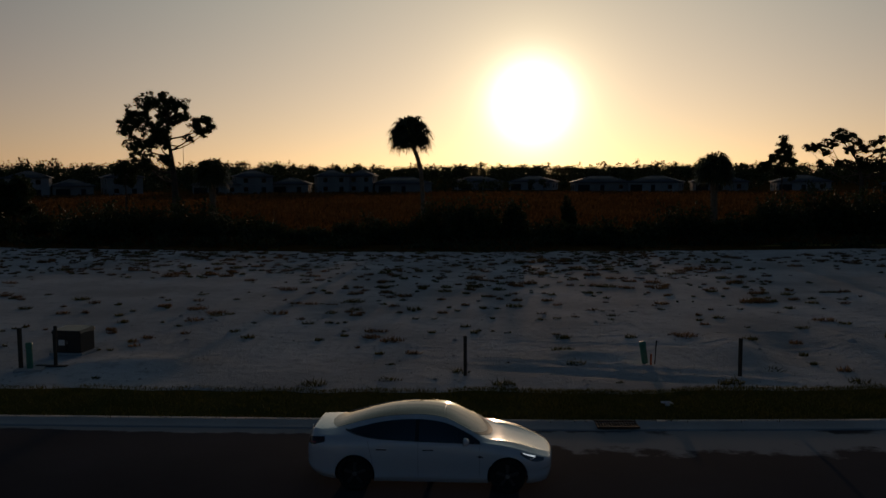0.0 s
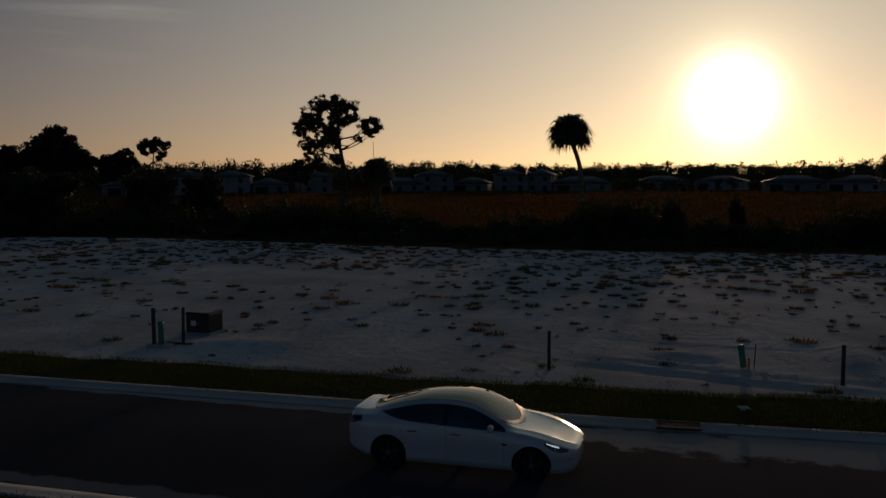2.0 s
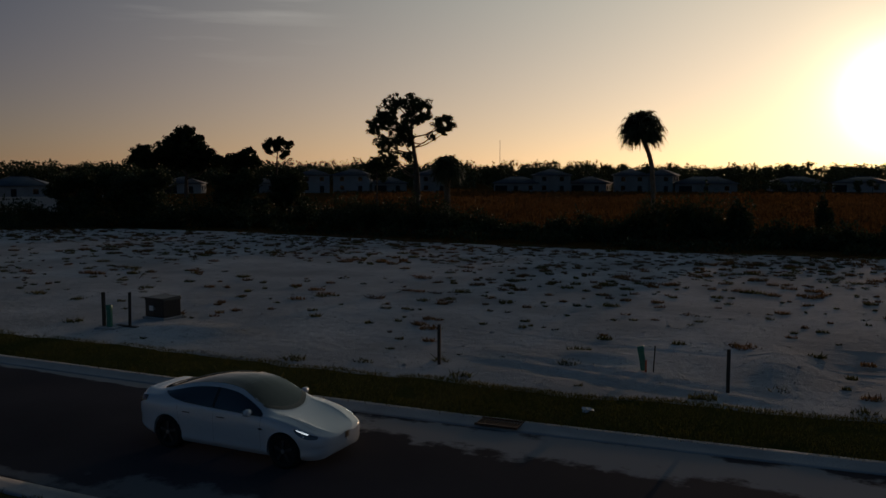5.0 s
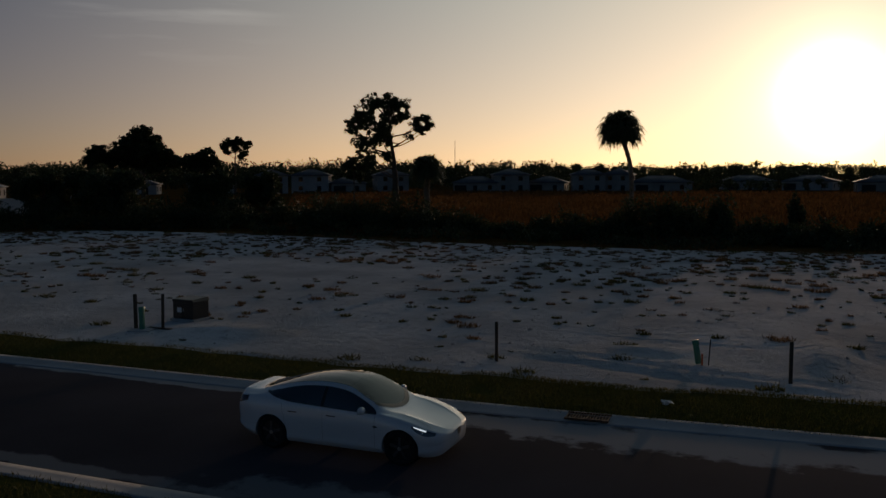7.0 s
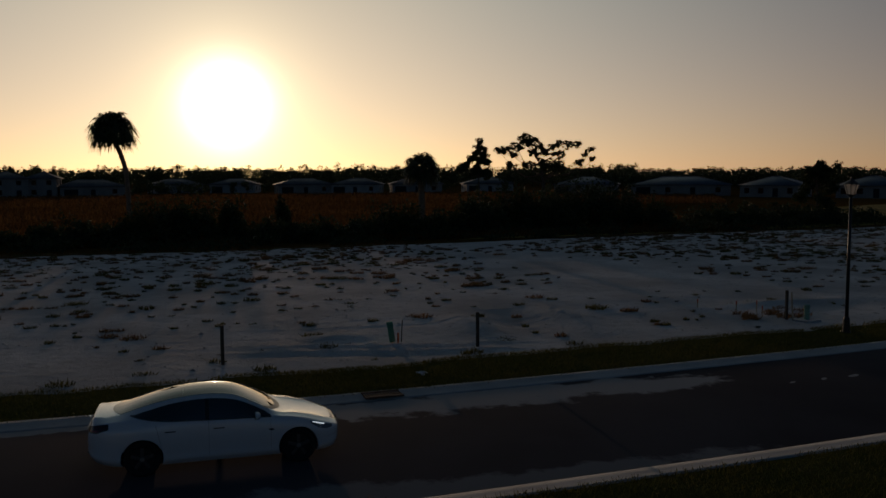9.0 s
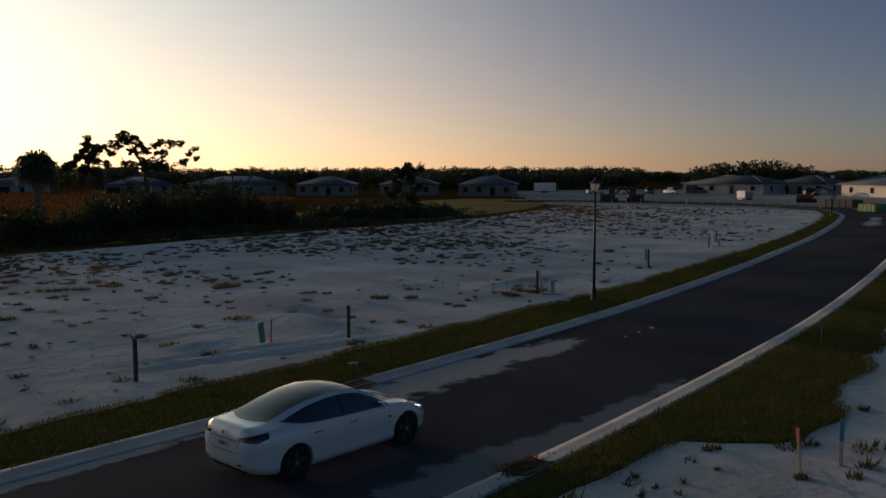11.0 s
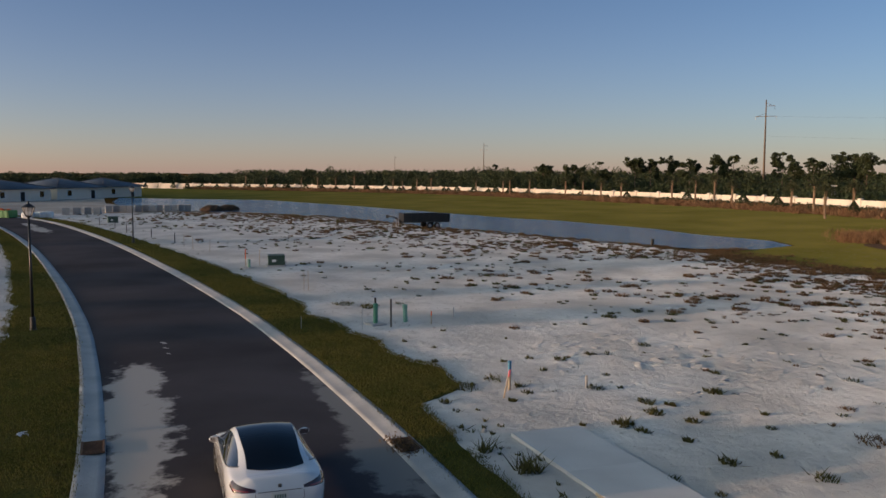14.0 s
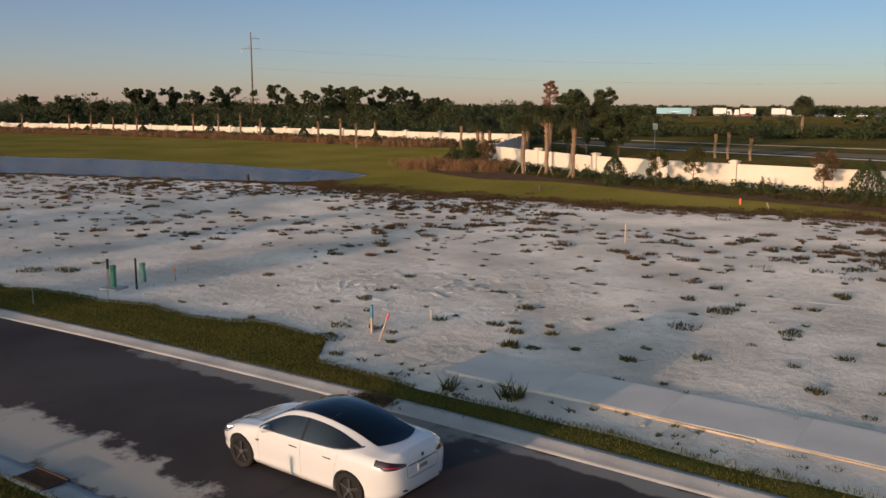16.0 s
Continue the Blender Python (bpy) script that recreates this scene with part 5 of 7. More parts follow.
rng = np.random.default_rng(17)
build_woods("garden_trees", [(x, y, h, w) for x, y, h, w in zip(rng.uniform(-220, 110, 120), rng.uniform(262, 300, 120), rng.uniform(2.0, 5.0, 120), rng.uniform(1.2, 3.0, 120))], "dark garden bushes among the far houses", 9, 0.7, 30)
build_woods("far_woods", ring_spots(rng, -75, 30, 400, 560, 900, 8.5, 12) + ring_spots(rng, -80, -14, 340, 480, 520, 9, 13, 3, 5) + ring_spots(rng, -20, 25, 620, 900, 500, 9.5, 13.5, 4, 7), "dark tree line on the sunlit horizon behind far houses", 1, 1.1, 34)
build_woods("far_woods", ring_spots(rng, 25, 62, 330, 430, 460, 6, 8.8) + ring_spots(rng, 66, 73, 262, 285, 30, 7, 9.5, 3, 4.5) + ring_spots(rng, 40, 62, 262, 300, 90, 5, 7.5) + ring_spots(rng, 62, 100, 400, 540, 560, 5, 6.8, 3, 5), "dark tree line beyond the building site", 2, 0.85, 52)
build_woods("far_woods", ring_spots(rng, 96, 130, 400, 620, 700, 6, 9), "long tree line beyond the pond and wall", 3, 0.95, 40, "needle")
build_woods("far_woods", ring_spots(rng, 130, 178, 560, 1100, 700, 5, 8.5, 4, 8) + ring_spots(rng, 178, 235, 600, 1000, 250, 7, 11, 4, 8), "hazy low woods on the far horizon beyond the highway", 4, 2.2, 22)


# ---- dry grass standing on the field ----
rng = np.random.default_rng(63)
n = 70000
u = rng.uniform(0, 1, n) ** 1.6
gy = 57 + 190 * u
gx = rng.uniform(-0.62, 0.62, n) * (gy + 20) + 8
gs = 0.6 + 1.9 * u
ga = rng.uniform(0, math.pi, n)
gh = rng.uniform(0.35, 0.85, n) * (0.8 + 0.4 * u)
keep = (gy > np.array([FAR_L(x) + 2.5 for x in gx])) & ~((gx > 60) & (gy < 130))
base = np.c_[gx, gy, np.full(n, -0.15)]
side_ = np.c_[np.cos(ga), np.sin(ga), np.zeros(n)] * (0.10 * gs)[:, None]
tip = base + np.c_[rng.normal(0, 0.2, n), rng.normal(0, 0.2, n), gh]
v = np.stack([base - side_, base + side_, tip + side_ * 0.35, tip - side_ * 0.35], 1)[keep].reshape(-1, 3)
tagged(link_mesh("field_grass", v, (np.arange(len(v) // 4)[:, None] * 4 + np.arange(4)).tolist(), M["straw"]), "tall dry brown grass standing on the open field", "grass", kind="stuff")


# ---- grass, weeds and stones on the ground ----
def blades(rng, xy, z, h0, h1, width, lean=0.45):
    """One bent blade of grass per place, a narrow triangle."""
    n = len(xy)
    a = rng.uniform(0, 2 * math.pi, n)
    h = rng.uniform(h0, h1, n)
    base = np.c_[xy, z]
    side = np.c_[np.cos(a), np.sin(a), np.zeros(n)] * width / 2
    tip = base + np.c_[np.cos(a + 1.57) * h * rng.normal(0, lean, n), np.sin(a + 1.57) * h * rng.normal(0, lean, n), h]
    v = np.stack([base - side, base + side, tip], 1).reshape(-1, 3)
    return v, (np.arange(n)[:, None] * 3 + np.arange(3)).tolist()


def verge_blades(name, side, off, lo, count, x0, x1, seed):
    rng = np.random.default_rng(seed)
    ok = np.where((CENTRE[:kt, 0] > x0) & (CENTRE[:kt, 0] < x1))[0]
    w = (off[ok] - lo) / (off[ok] - lo).sum()
    i = rng.choice(ok, count, p=w)
    t = rng.uniform(0, 1, count)
    o = lo + (off[i] + 0.05 - lo) * (1 - (1 - t) ** 1.15)
    keep = np.array([noise.noise((CENTRE[k, 0] * 0.9 + q * 0.1, q * 1.3, 2.0)) for k, q in zip(i, o)]) > -0.42
    i, o = i[keep], o[keep]
    u = rng.uniform(0, 1, (len(i), 1))
    xy = CENTRE[i] * (1 - u) + CENTRE[i + 1] * u + NORMAL[i] * (side * o)[:, None] + rng.normal(0, 0.06, (len(i), 2))
    z = np.interp(o, [3.85, 4.3], [0.07, 0.09]) - 0.02
    v, f = blades(rng, xy, z, 0.04, 0.11, 0.020, 0.7)
    tagged(link_mesh(name, v, f, M["blade"]), "short rough green and straw-coloured verge grass", "grass", kind="stuff")


verge_blades("verge_grass", 1, OFF_L, 3.86, 80000, -45, 48, 61)
verge_blades("verge_grass", -1, OFF_R, 3.86, 70000, -22, 48, 62)
verge_blades("verge_grass", 1, OFF_L, 3.86, 15000, 48, 116, 63)
verge_blades("verge_grass", -1, OFF_R, 3.86, 15000, 48, 116, 64)


def tufts(name, spots, material, seed, label):
    """spots: rows of x, y, radius, height, number of blades."""
    rng = np.random.default_rng(seed)
    vs, fs, n = [], [], 0
    for x, y, r, h, k in spots:
        a, q = rng.uniform(0, 2 * math.pi, k), np.sqrt(rng.uniform(0, 1, k)) * r
        p = np.c_[x + np.cos(a) * q, y + np.sin(a) * q * 0.8]
        v, f = blades(rng, p, np.full(k, 0.03), h * 0.4, h, 0.055, 1.0)
        vs.append(v)
        fs += [[i + n for i in g] for g in f]
        n += len(v)
    ob = link_mesh(name, np.concatenate(vs), fs, M[material])
    return tagged(ob, label, "weeds", kind="stuff")


rng = np.random.default_rng(31)


def scatter(n, x0, x1, lo, hi, skew, size):
    out = []
    while len(out) < n:
        x = rng.uniform(x0, x1)
        t = rng.uniform(0, 1) ** skew
        y = lo(x) + (hi(x) - lo(x)) * t
        if noise.noise((x * 0.07, y * 0.09, 5.0)) + 0.35 * t < rng.uniform(-0.35, 0.25):
            continue
        r = min(0.5, size * rng.lognormal(0, 0.55))
        out.append((x, y, r, 0.09 + 0.32 * r, int(12 + 190 * r)))
    return out


tufts("lot_weeds", scatter(2600, -75, 115, edge_l, FAR_L, 0.65, 0.15), "weed", 71, "small dark weeds dotted over the sand")
tufts("lot_weeds", scatter(3000, -75, 115, edge_l, FAR_L, 0.42, 0.20), "weed_dry", 72, "dry brown weeds dotted over the sand")
tufts("lot_weeds", scatter(1700, -45, 128, edge_r, FAR_R, 0.7, 0.15), "weed", 73, "small green weeds dotted over the sand")
tufts("lot_weeds", scatter(3000, -45, 128, edge_r, FAR_R, 0.32, 0.25), "weed_dry", 74, "rust-brown dry weeds thickening towards the pond")
tufts("lot_weeds", [(x, y, r * 0.75, h, int(k * 0.8)) for x, y, r, h, k in [(1.9, -9.6, 0.45, 0.22, 120), (2.6, -11.0, 0.4, 0.2, 90), (5.4, -10.7, 0.4, 0.2, 90), (9.4, -11.5, 0.34, 0.2, 80), (6.3, -8.5, 0.26, 0.25, 70), (8.1, -10.2, 0.2, 0.2, 40), (5.6, -8.5, 0.25, 0.18, 50), (7.9, 7.8, 0.5, 0.2, 110),
                    (-5.5, -12.4, 0.3, 0.18, 60), (-4.6, -22.7, 0.5, 0.25, 90), (17.9, -19.9, 0.4, 0.2, 80), (-0.6, -5.7, 0.45, 0.5, 90), (1.0, -5.3, 0.25, 0.45, 40), (-1.6, -10.3, 0.35, 0.22, 80), (-3.2, -11.6, 0.4, 0.25, 90), (-6.5, -10.6, 0.35, 0.22, 80),
                    (0.2, 8.7, 0.35, 0.2, 60), (1.5, 7.3, 0.5, 0.2, 90), (-1.8, 7.6, 0.4, 0.18, 60), (11.5, 8.0, 0.4, 0.2, 70), (9.5, 9.2, 0.35, 0.2, 60), (24.4, -6.9, 0.9, 0.2, 160), (23.3, -7.9, 0.8, 0.2, 140), (6.8, -6.9, 0.7, 0.18, 120), (7.4, -8.2, 0.6, 0.18, 90)]],
      "weed", 75, "larger green weed clumps standing in the sand")
tufts("lot_weeds", [(x + 0.06 * rng.normal(), y + 0.06 * rng.normal(), 0.17 * rng.lognormal(0, 0.25), 0.13, 60) for x, y in [(1.2, -9.8), (0.0, -10.4), (5.0, -7.8), (1.4, -13.8), (0.3, -13.0), (-1.0, -16.8), (6.2, -23.8), (3.9, -24.3), (2.1, -22.9), (-4.7, -15.2), (-4.6, -17.3), (-4.7, -22.4), (-7.0, -16.2), (-7.7, -15.2), (-8.0, -18.7), (-3.9, -8.4),
                    (-6.1, -8.4), (-7.9, -9.4), (-8.4, -10.6), (-8.3, -12.7), (-2.1, -8.4), (18.4, -19.9), (15.5, -15.8), (9.6, -11.9), (6.1, -15.6), (17.8, -28.4)]], "weed", 79, "round green weed clumps dotted over the sand")
tufts("lot_weeds", [(43 + 3.5 * rng.normal(), 33 + 3.0 * rng.normal(), 0.3, 0.2, 45) for _ in range(70)], "weed", 80, "patch of dark green weeds across the far sand")
tufts("lot_weeds", [(x, -5.6 + 0.5 * rng.normal(), 0.10 * rng.lognormal(0, 0.4), 0.12, 14) for x in rng.uniform(-14, 4.5, 60)], "weed", 76, "scattered weeds between the grass strip and the new path")
tufts("lot_weeds", [(-8 + 3.5 * rng.normal(), -30 + 2.5 * rng.normal(), 0.5, 0.2, 45) for _ in range(60)], "weed", 77, "patch of green weeds in the sand")
tufts("lot_weeds", [(21 + 1.0 * rng.normal(), 11.2 + 0.5 * rng.normal(), 0.35, 0.2, 50) for _ in range(14)], "weed_dry", 78, "brown weed patch beside utility stakes")

# wheel ruts pressed into the sand of the lot, low ridges along arcs
rng = np.random.default_rng(91)
ruts = []
for k in range(44):
    cx, cy = 7.4 + rng.normal() * 1.3, -15.4 + rng.normal() * 2.2
    r = rng.uniform(1.6, 4.6)
    a0 = rng.uniform(0, 2 * math.pi)
    ruts.append([(cx + r * math.cos(a0 + w) + 0.05 * rng.normal(), cy + 0.8 * r * math.sin(a0 + w) + 0.05 * rng.normal()) for w in np.linspace(0, rng.uniform(0.4, 1.1), 16)])
for x0, y0, x1, y1, bow in ((8, -21, -14, -24, 1.5), (30, 13.5, 2, 12.5, 1.5), (20, 12.0, -8, 13.5, -1.0)):
    for off in (0.0, 1.65):
        ruts.append([(x0 + (x1 - x0) * t, y0 + (y1 - y0) * t + off + bow * 4 * t * (1 - t) + 0.2 * noise.noise((t * 9, off, y0))) for t in np.linspace(0, 1, 60)])
made = []
for pts in ruts:
    p = np.array(pts)
    d = np.gradient(p, axis=0)
    d /= np.linalg.norm(d, axis=1)[:, None]
    q = np.stack([-d[:, 1], d[:, 0]], 1)
    w = rng.uniform(0.16, 0.32)
    h = rng.uniform(0.014, 0.032) * np.sin(np.linspace(0, math.pi, len(p))) ** 0.5 * (0.2 + 0.8 * rng.uniform(0, 1, len(p)))
    z = np.array([(height_r if y < 0 else height_l)(x, y, 0.3) for x, y in p])
    v = np.stack([np.c_[p + q * w, z - 0.03], np.c_[p + q * w * 0.25, z + h], np.c_[p - q * w * 0.25, z + h * 0.8], np.c_[p - q * w, z - 0.03]], 1).reshape(-1, 3)
    f = [(4 * i + a, 4 * i + a + 1, 4 * i + a + 5, 4 * i + a + 4) for i in range(len(p) - 1) for a in range(3)]
    made.append((v, f))
v, f = joined(made)
tagged(link_mesh("wheel_ruts", v, f, M["sand"], smooth=True), "low ridges of wheel ruts pressed into the sand", "ruts", kind="stuff")

# sand clods and shell stones
vs, fs, n = [], [], 0
rng = np.random.default_rng(33)
oct_ = np.array([(1, 0, 0), (0, 1, 0), (-1, 0, 0), (0, -1, 0), (0, 0, 0.8)], float)
for k in range(9000):
    x = rng.uniform(-24, 36)
    if k % 2:
        y = edge_l(x) + 0.3 + abs(rng.normal()) * 9
        z = height_l(x, y, 0.3)
    else:
        y = edge_r(x) - 0.3 - abs(rng.normal()) * 10
        z = height_r(x, y, 0.3)
    s = 0.016 * rng.lognormal(0, 0.6)
    vs.append(oct_ * s * rng.uniform(0.6, 1.4, (1, 3)) + (x, y, z))
    fs += [(n, n + 1, n + 4), (n + 1, n + 2, n + 4), (n + 2, n + 3, n + 4), (n + 3, n, n + 4)]
    n += 5
tagged(link_mesh("sand_clods", np.concatenate(vs), fs, M["stone"]), "small pale clods and shell scraps on the sand", "stones", kind="stuff")

# ---- path of new concrete and its form board ----
path = new("pavement")
tagged(path, "new pale concrete footpath slab beside the lot", "pavement", kind="structure")
pm = box_bm(2.955, 1.95, 0.12, (0, 0, 0), 0.004)
pme = bpy.data.meshes.new("slab")
pm.to_mesh(pme)
pm.free()
pme.materials.append(M["slab"])
for k in range(9):
    ob = new("slab", pme)
    ob.parent = path
    ob.matrix_world = pose(0.45 - 2.96 * k, -7.38 - 0.02 * k * 2.96, 0.0, 0, 0, 1.2)
boards = tagged(new("form_board"), "tan timber form board along the new footpath", "board")
for k in range(3):
    part("board", box_bm(3.9, 0.04, 0.09, (-4.3 - 3.95 * k, -6.36 - 0.02 * (4.3 + 3.95 * k), 0.02), 0.004), M["wood"], boards)


# ---- small things beside the street ----
def build_stake(at, h, w, material, label, tilt=(0, 0), tip=None, tip_h=0.2, name="stake", category="stake", group=""):
    """A squared stake, chamfered at the top, with a painted or taped tip."""
    ob = thing(name, pose(*at, tilt[0], tilt[1], random.uniform(-20, 20)), label, category, group)
    part("shaft", box_bm(w, w, h + 0.1, (0, 0, -0.1), w * 0.12), M[material], ob)
    if tip:
        part("tip", box_bm(w * 1.15, w * 1.15, tip_h, (0, 0, h - tip_h + 0.004), w * 0.12), M[tip], ob, "painted tip")
    return ob


def build_pedestal(at, h, material, label, tilt=(0, 0), pad=True, group=""):
    """A cable pedestal: rounded shell with a domed cap on a small pad."""
    ob = thing("cable_pedestal", pose(*at, tilt[0], tilt[1], 15), label, "utility pedestal", group)
    part("shell", box_bm(0.17, 0.15, h * 0.78, (0, 0, 0.02), 0.04), M[material], ob, smooth=True)
    part("cap", box_bm(0.19, 0.17, h * 0.24, (0, 0, h * 0.76), 0.05), M[material], ob, smooth=True)
    if pad:
        part("pad", box_bm(0.8, 0.7, 0.08, (0, 0, -0.03), 0.015), M["concrete"], ob)
    return ob


def build_enclosure(at, size, material, label, rz=0):
    """A ground transformer: body on a plinth, sloped lid, doors and a notice."""
    sx, sy, sz = size
    ob = thing("utility_box", pose(*at, 0, 0, rz), label, "utility box")
    part("plinth", box_bm(sx * 1.18, sy * 1.18, 0.10, (0, 0, -0.04), 0.015), M["concrete"], ob)
    part("cabinet", box_bm(sx, sy, sz * 0.82, (0, 0, 0.06), 0.02), M[material], ob)
    lid = box_bm(sx * 1.06, sy * 1.06, sz * 0.16, (0, 0, 0.06 + sz * 0.82), 0.02)
    for v in lid.verts:
        if v.co.z > 0.06 + sz * 0.9:
            v.co.x *= 0.93
            v.co.z += 0.03 * (v.co.y / sy)
    part("lid", lid, M[material], ob)
    for s in (-1, 1):
        door = part("door", box_bm(sx * 0.47, 0.02, sz * 0.72, (s * sx * 0.245, -sy / 2 - 0.008, 0.10), 0.005), M[material], ob)
        part("handle", box_bm(0.02, 0.02, 0.12, (s * 0.04, -sy / 2 - 0.025, 0.10 + sz * 0.32), 0.004), M["steel"], door)
    part("notice", box_bm(sx * 0.22, 0.006, sz * 0.24, (-sx * 0.16, -sy / 2 - 0.022, 0.06 + sz * 0.32), 0.001), M["white"], ob, "pale notice plate")
    return ob


build_stake((0.36, 8.27, 0.02), 1.24, 0.09, "dark_wood", "dark weathered timber post in the sand", name="post", category="post")
build_stake((8.38, 8.68, 0.02), 1.16, 0.09, "dark_wood", "dark weathered timber post in the sand", name="post", category="post")
build_stake((-13.3, 8.42, 0.02), 1.34, 0.10, "dark_wood", "tall dark post beside a green pedestal", name="post", category="post")
build_stake((-12.38, 8.75, 0.02), 1.36, 0.08, "dark_wood", "dark post beside a utility box", name="post", category="post", tilt=(0, 2))
build_stake((-13.05, 8.35, 0.02), 0.75, 0.04, "wood", "thin reddish marker stake", tip="orange", tip_h=0.3)
build_pedestal((-13.0, 8.4, 0.08), 0.85, "green_ped", "green cable pedestal on a small concrete pad")
plank = thing("plank", pose(-12.5, 8.75, 0.10), "dark plank lying between two posts", "plank")
part("board", box_bm(1.0, 0.14, 0.05, (0, 0, 0), 0.006), M["dark_wood"], plank)
build_enclosure((-12.95, 11.0, 0.08), (1.0, 0.85, 0.78), "black", "dark utility box with pale notice on the sand", rz=-4)
build_pedestal((5.9, 10.2, 0.05), 0.72, "green_ped", "green cable pedestal leaning in the sand", tilt=(0, -9), pad=False)
build_stake((6.18, 10.13, 0.03), 0.78, 0.03, "dark_wood", "thin dark stake beside the leaning pedestal", tilt=(0, 3))
build_stake((6.02, 9.9, 0.03), 0.40, 0.05, "orange", "short orange marker stub")
build_stake((21.2, 10.0, 0.03), 1.15, 0.09, "dark_wood", "dark post in the sand near a street lamp", name="post", category="post")
build_stake((21.3, 9.75, 0.03), 1.1, 0.05, "wood", "leaning pale survey stake", tilt=(-14, 6))
build_pedestal((21.75, 9.55, 0.06), 0.62, "pale_ped", "small pale green pedestal near a street lamp")
for x, y, h in ((20.4, 12.0, 0.5), (20.8, 10.9, 0.45), (21.2, 11.8, 0.5), (19.6, 13.5, 0.4)):
    build_stake((x, y, 0.03), h, 0.035, "wood", "short survey stake in brown weeds", tip="orange", tip_h=0.15, group="survey stakes")
for x, y, h, m in ((35.0, 11.8, 1.0, "dark_wood"), (35.9, 12.3, 1.0, "dark_wood"), (49.0, 14.2, 1.35, "white"), (49.7, 14.8, 1.0, "dark_wood"), (54.5, 16.4, 0.9, "dark_wood"), (55.3, 16.9, 0.9, "wood"), (62.5, 17.4, 1.1, "white"), (70.8, 18.6, 1.3, "white"), (71.6, 18.9, 1.0, "white"),
                     (78.5, 21.5, 1.1, "white"), (79.5, 22.0, 0.9, "wood"), (86, 24.2, 1.1, "white"), (94, 27, 1.0, "white")):
    build_stake((x, y, 0.03), h, 0.08, m, "marker post beside the far verge", name="post", category="post", group="far marker posts")
build_pedestal((38.0, 13.6, 0.06), 0.8, "pale_ped", "pale green pedestal leaning in the sand", tilt=(0, -12), pad=False)
build_pedestal((51.0, 14.6, 0.06), 0.6, "pale_ped", "small pale pedestal beside marker posts")

build_pedestal((18.35, -7.0, 0.08), 0.92, "green_ped", "bright green pedestal with pale cap on a pad")
build_stake((18.95, -7.15, 0.03), 1.12, 0.07, "wood", "survey post with a dark painted top", tip="dark_wood", tip_h=0.4, name="post", category="post")
build_stake((17.6, -7.5, 0.03), 1.25, 0.06, "dark_wood", "slim dark post beside green pedestals", name="post", category="post")
build_pedestal((18.45, -8.4, 0.05), 0.82, "pale_ped", "pale green pedestal leaning slightly in the sand", tilt=(0, 4), pad=False)
build_stake((17.8, -9.4, 0.03), 0.58, 0.04, "wood", "short survey stake with orange tip", tip="orange")
build_stake((19.1, -10.9, 0.03), 0.5, 0.03, "steel", "thin grey rod in the sand")
build_stake((17.5, -6.2, 0.03), 0.9, 0.025, "steel", "thin grey rod beside the verge")
build_stake((6.05, -8.1, 0.03), 0.95, 0.07, "wood", "survey stake with a blue painted top", tip="blue", tip_h=0.42)
build_stake((5.32, -7.6, 0.03), 1.0, 0.045, "wood", "leaning survey stake with pink tape", tilt=(6, -20), tip="pink", tip_h=0.22)
build_stake((5.5, -10.45, 0.03), 0.45, 0.05, "stone", "short grey pipe stub beside a weed clump")
build_stake((7.3, -29.5, 0.03), 1.1, 0.06, "wood", "plain pale survey stake standing far out on the sand")
build_stake((24.4, -50.3, 0.0), 0.55, 0.22, "bark", "weathered brown stump on the grass bank", name="stump", category="stump", tilt=(0, 8))
build_stake((51.5, -42.2, 0.0), 0.6, 0.22, "dark_wood", "dark valve post at the pond's edge", name="stump", category="stump")
build_stake((8.0, -50.6, 0.0), 0.55, 0.12, "orange", "orange marker post on the grass bank")
build_stake((5.6, -49.4, 0.0), 0.55, 0.06, "wood", "leaning stake on the grass bank", tilt=(0, 22))
build_stake((18.2, -3.72, 0.08), 0.5, 0.03, "steel", "thin grey marker rod on the kerb")
build_enclosure((43.5, -6.1, 0.08), (1.15, 0.9, 0.72), "green_box", "dark green utility box on a concrete plinth", rz=-95)
build_pedestal((42.6, -4.1, 0.06), 0.62, "pale_ped", "pale green pedestal beside a red stake")
build_stake((43.0, -3.9, 0.03), 1.3, 0.05, "wood", "survey stake with orange paint", tip="orange", tip_h=0.7)
for x, y in ((29.9, -5.8), (30.2, -6.1), (44.2, -5.0), (55, -2.2), (58, -1.0), (62, -0.4)):
    build_stake((x, y, 0.03), 1.15, 0.03, "wood", "thin wooden lath stake near the verge", tilt=(random.uniform(-3, 3), random.uniform(-3, 3)), group="lath stakes")
for x, y, h in ((66, 0.3, 1.0), (74, 2.4, 0.9), (82, 5.0, 1.0), (90, 6.5, 0.9), (97, 8.6, 1.0)):
    build_stake((x, y, 0.03), h, 0.07, "dark_wood", "dark post beside the far verge", name="post", category="post", group="far dark posts")
build_enclosure((101, 7.2, 0.08), (1.2, 0.9, 0.8), "green_box", "dark utility box far down the street", rz=-80)
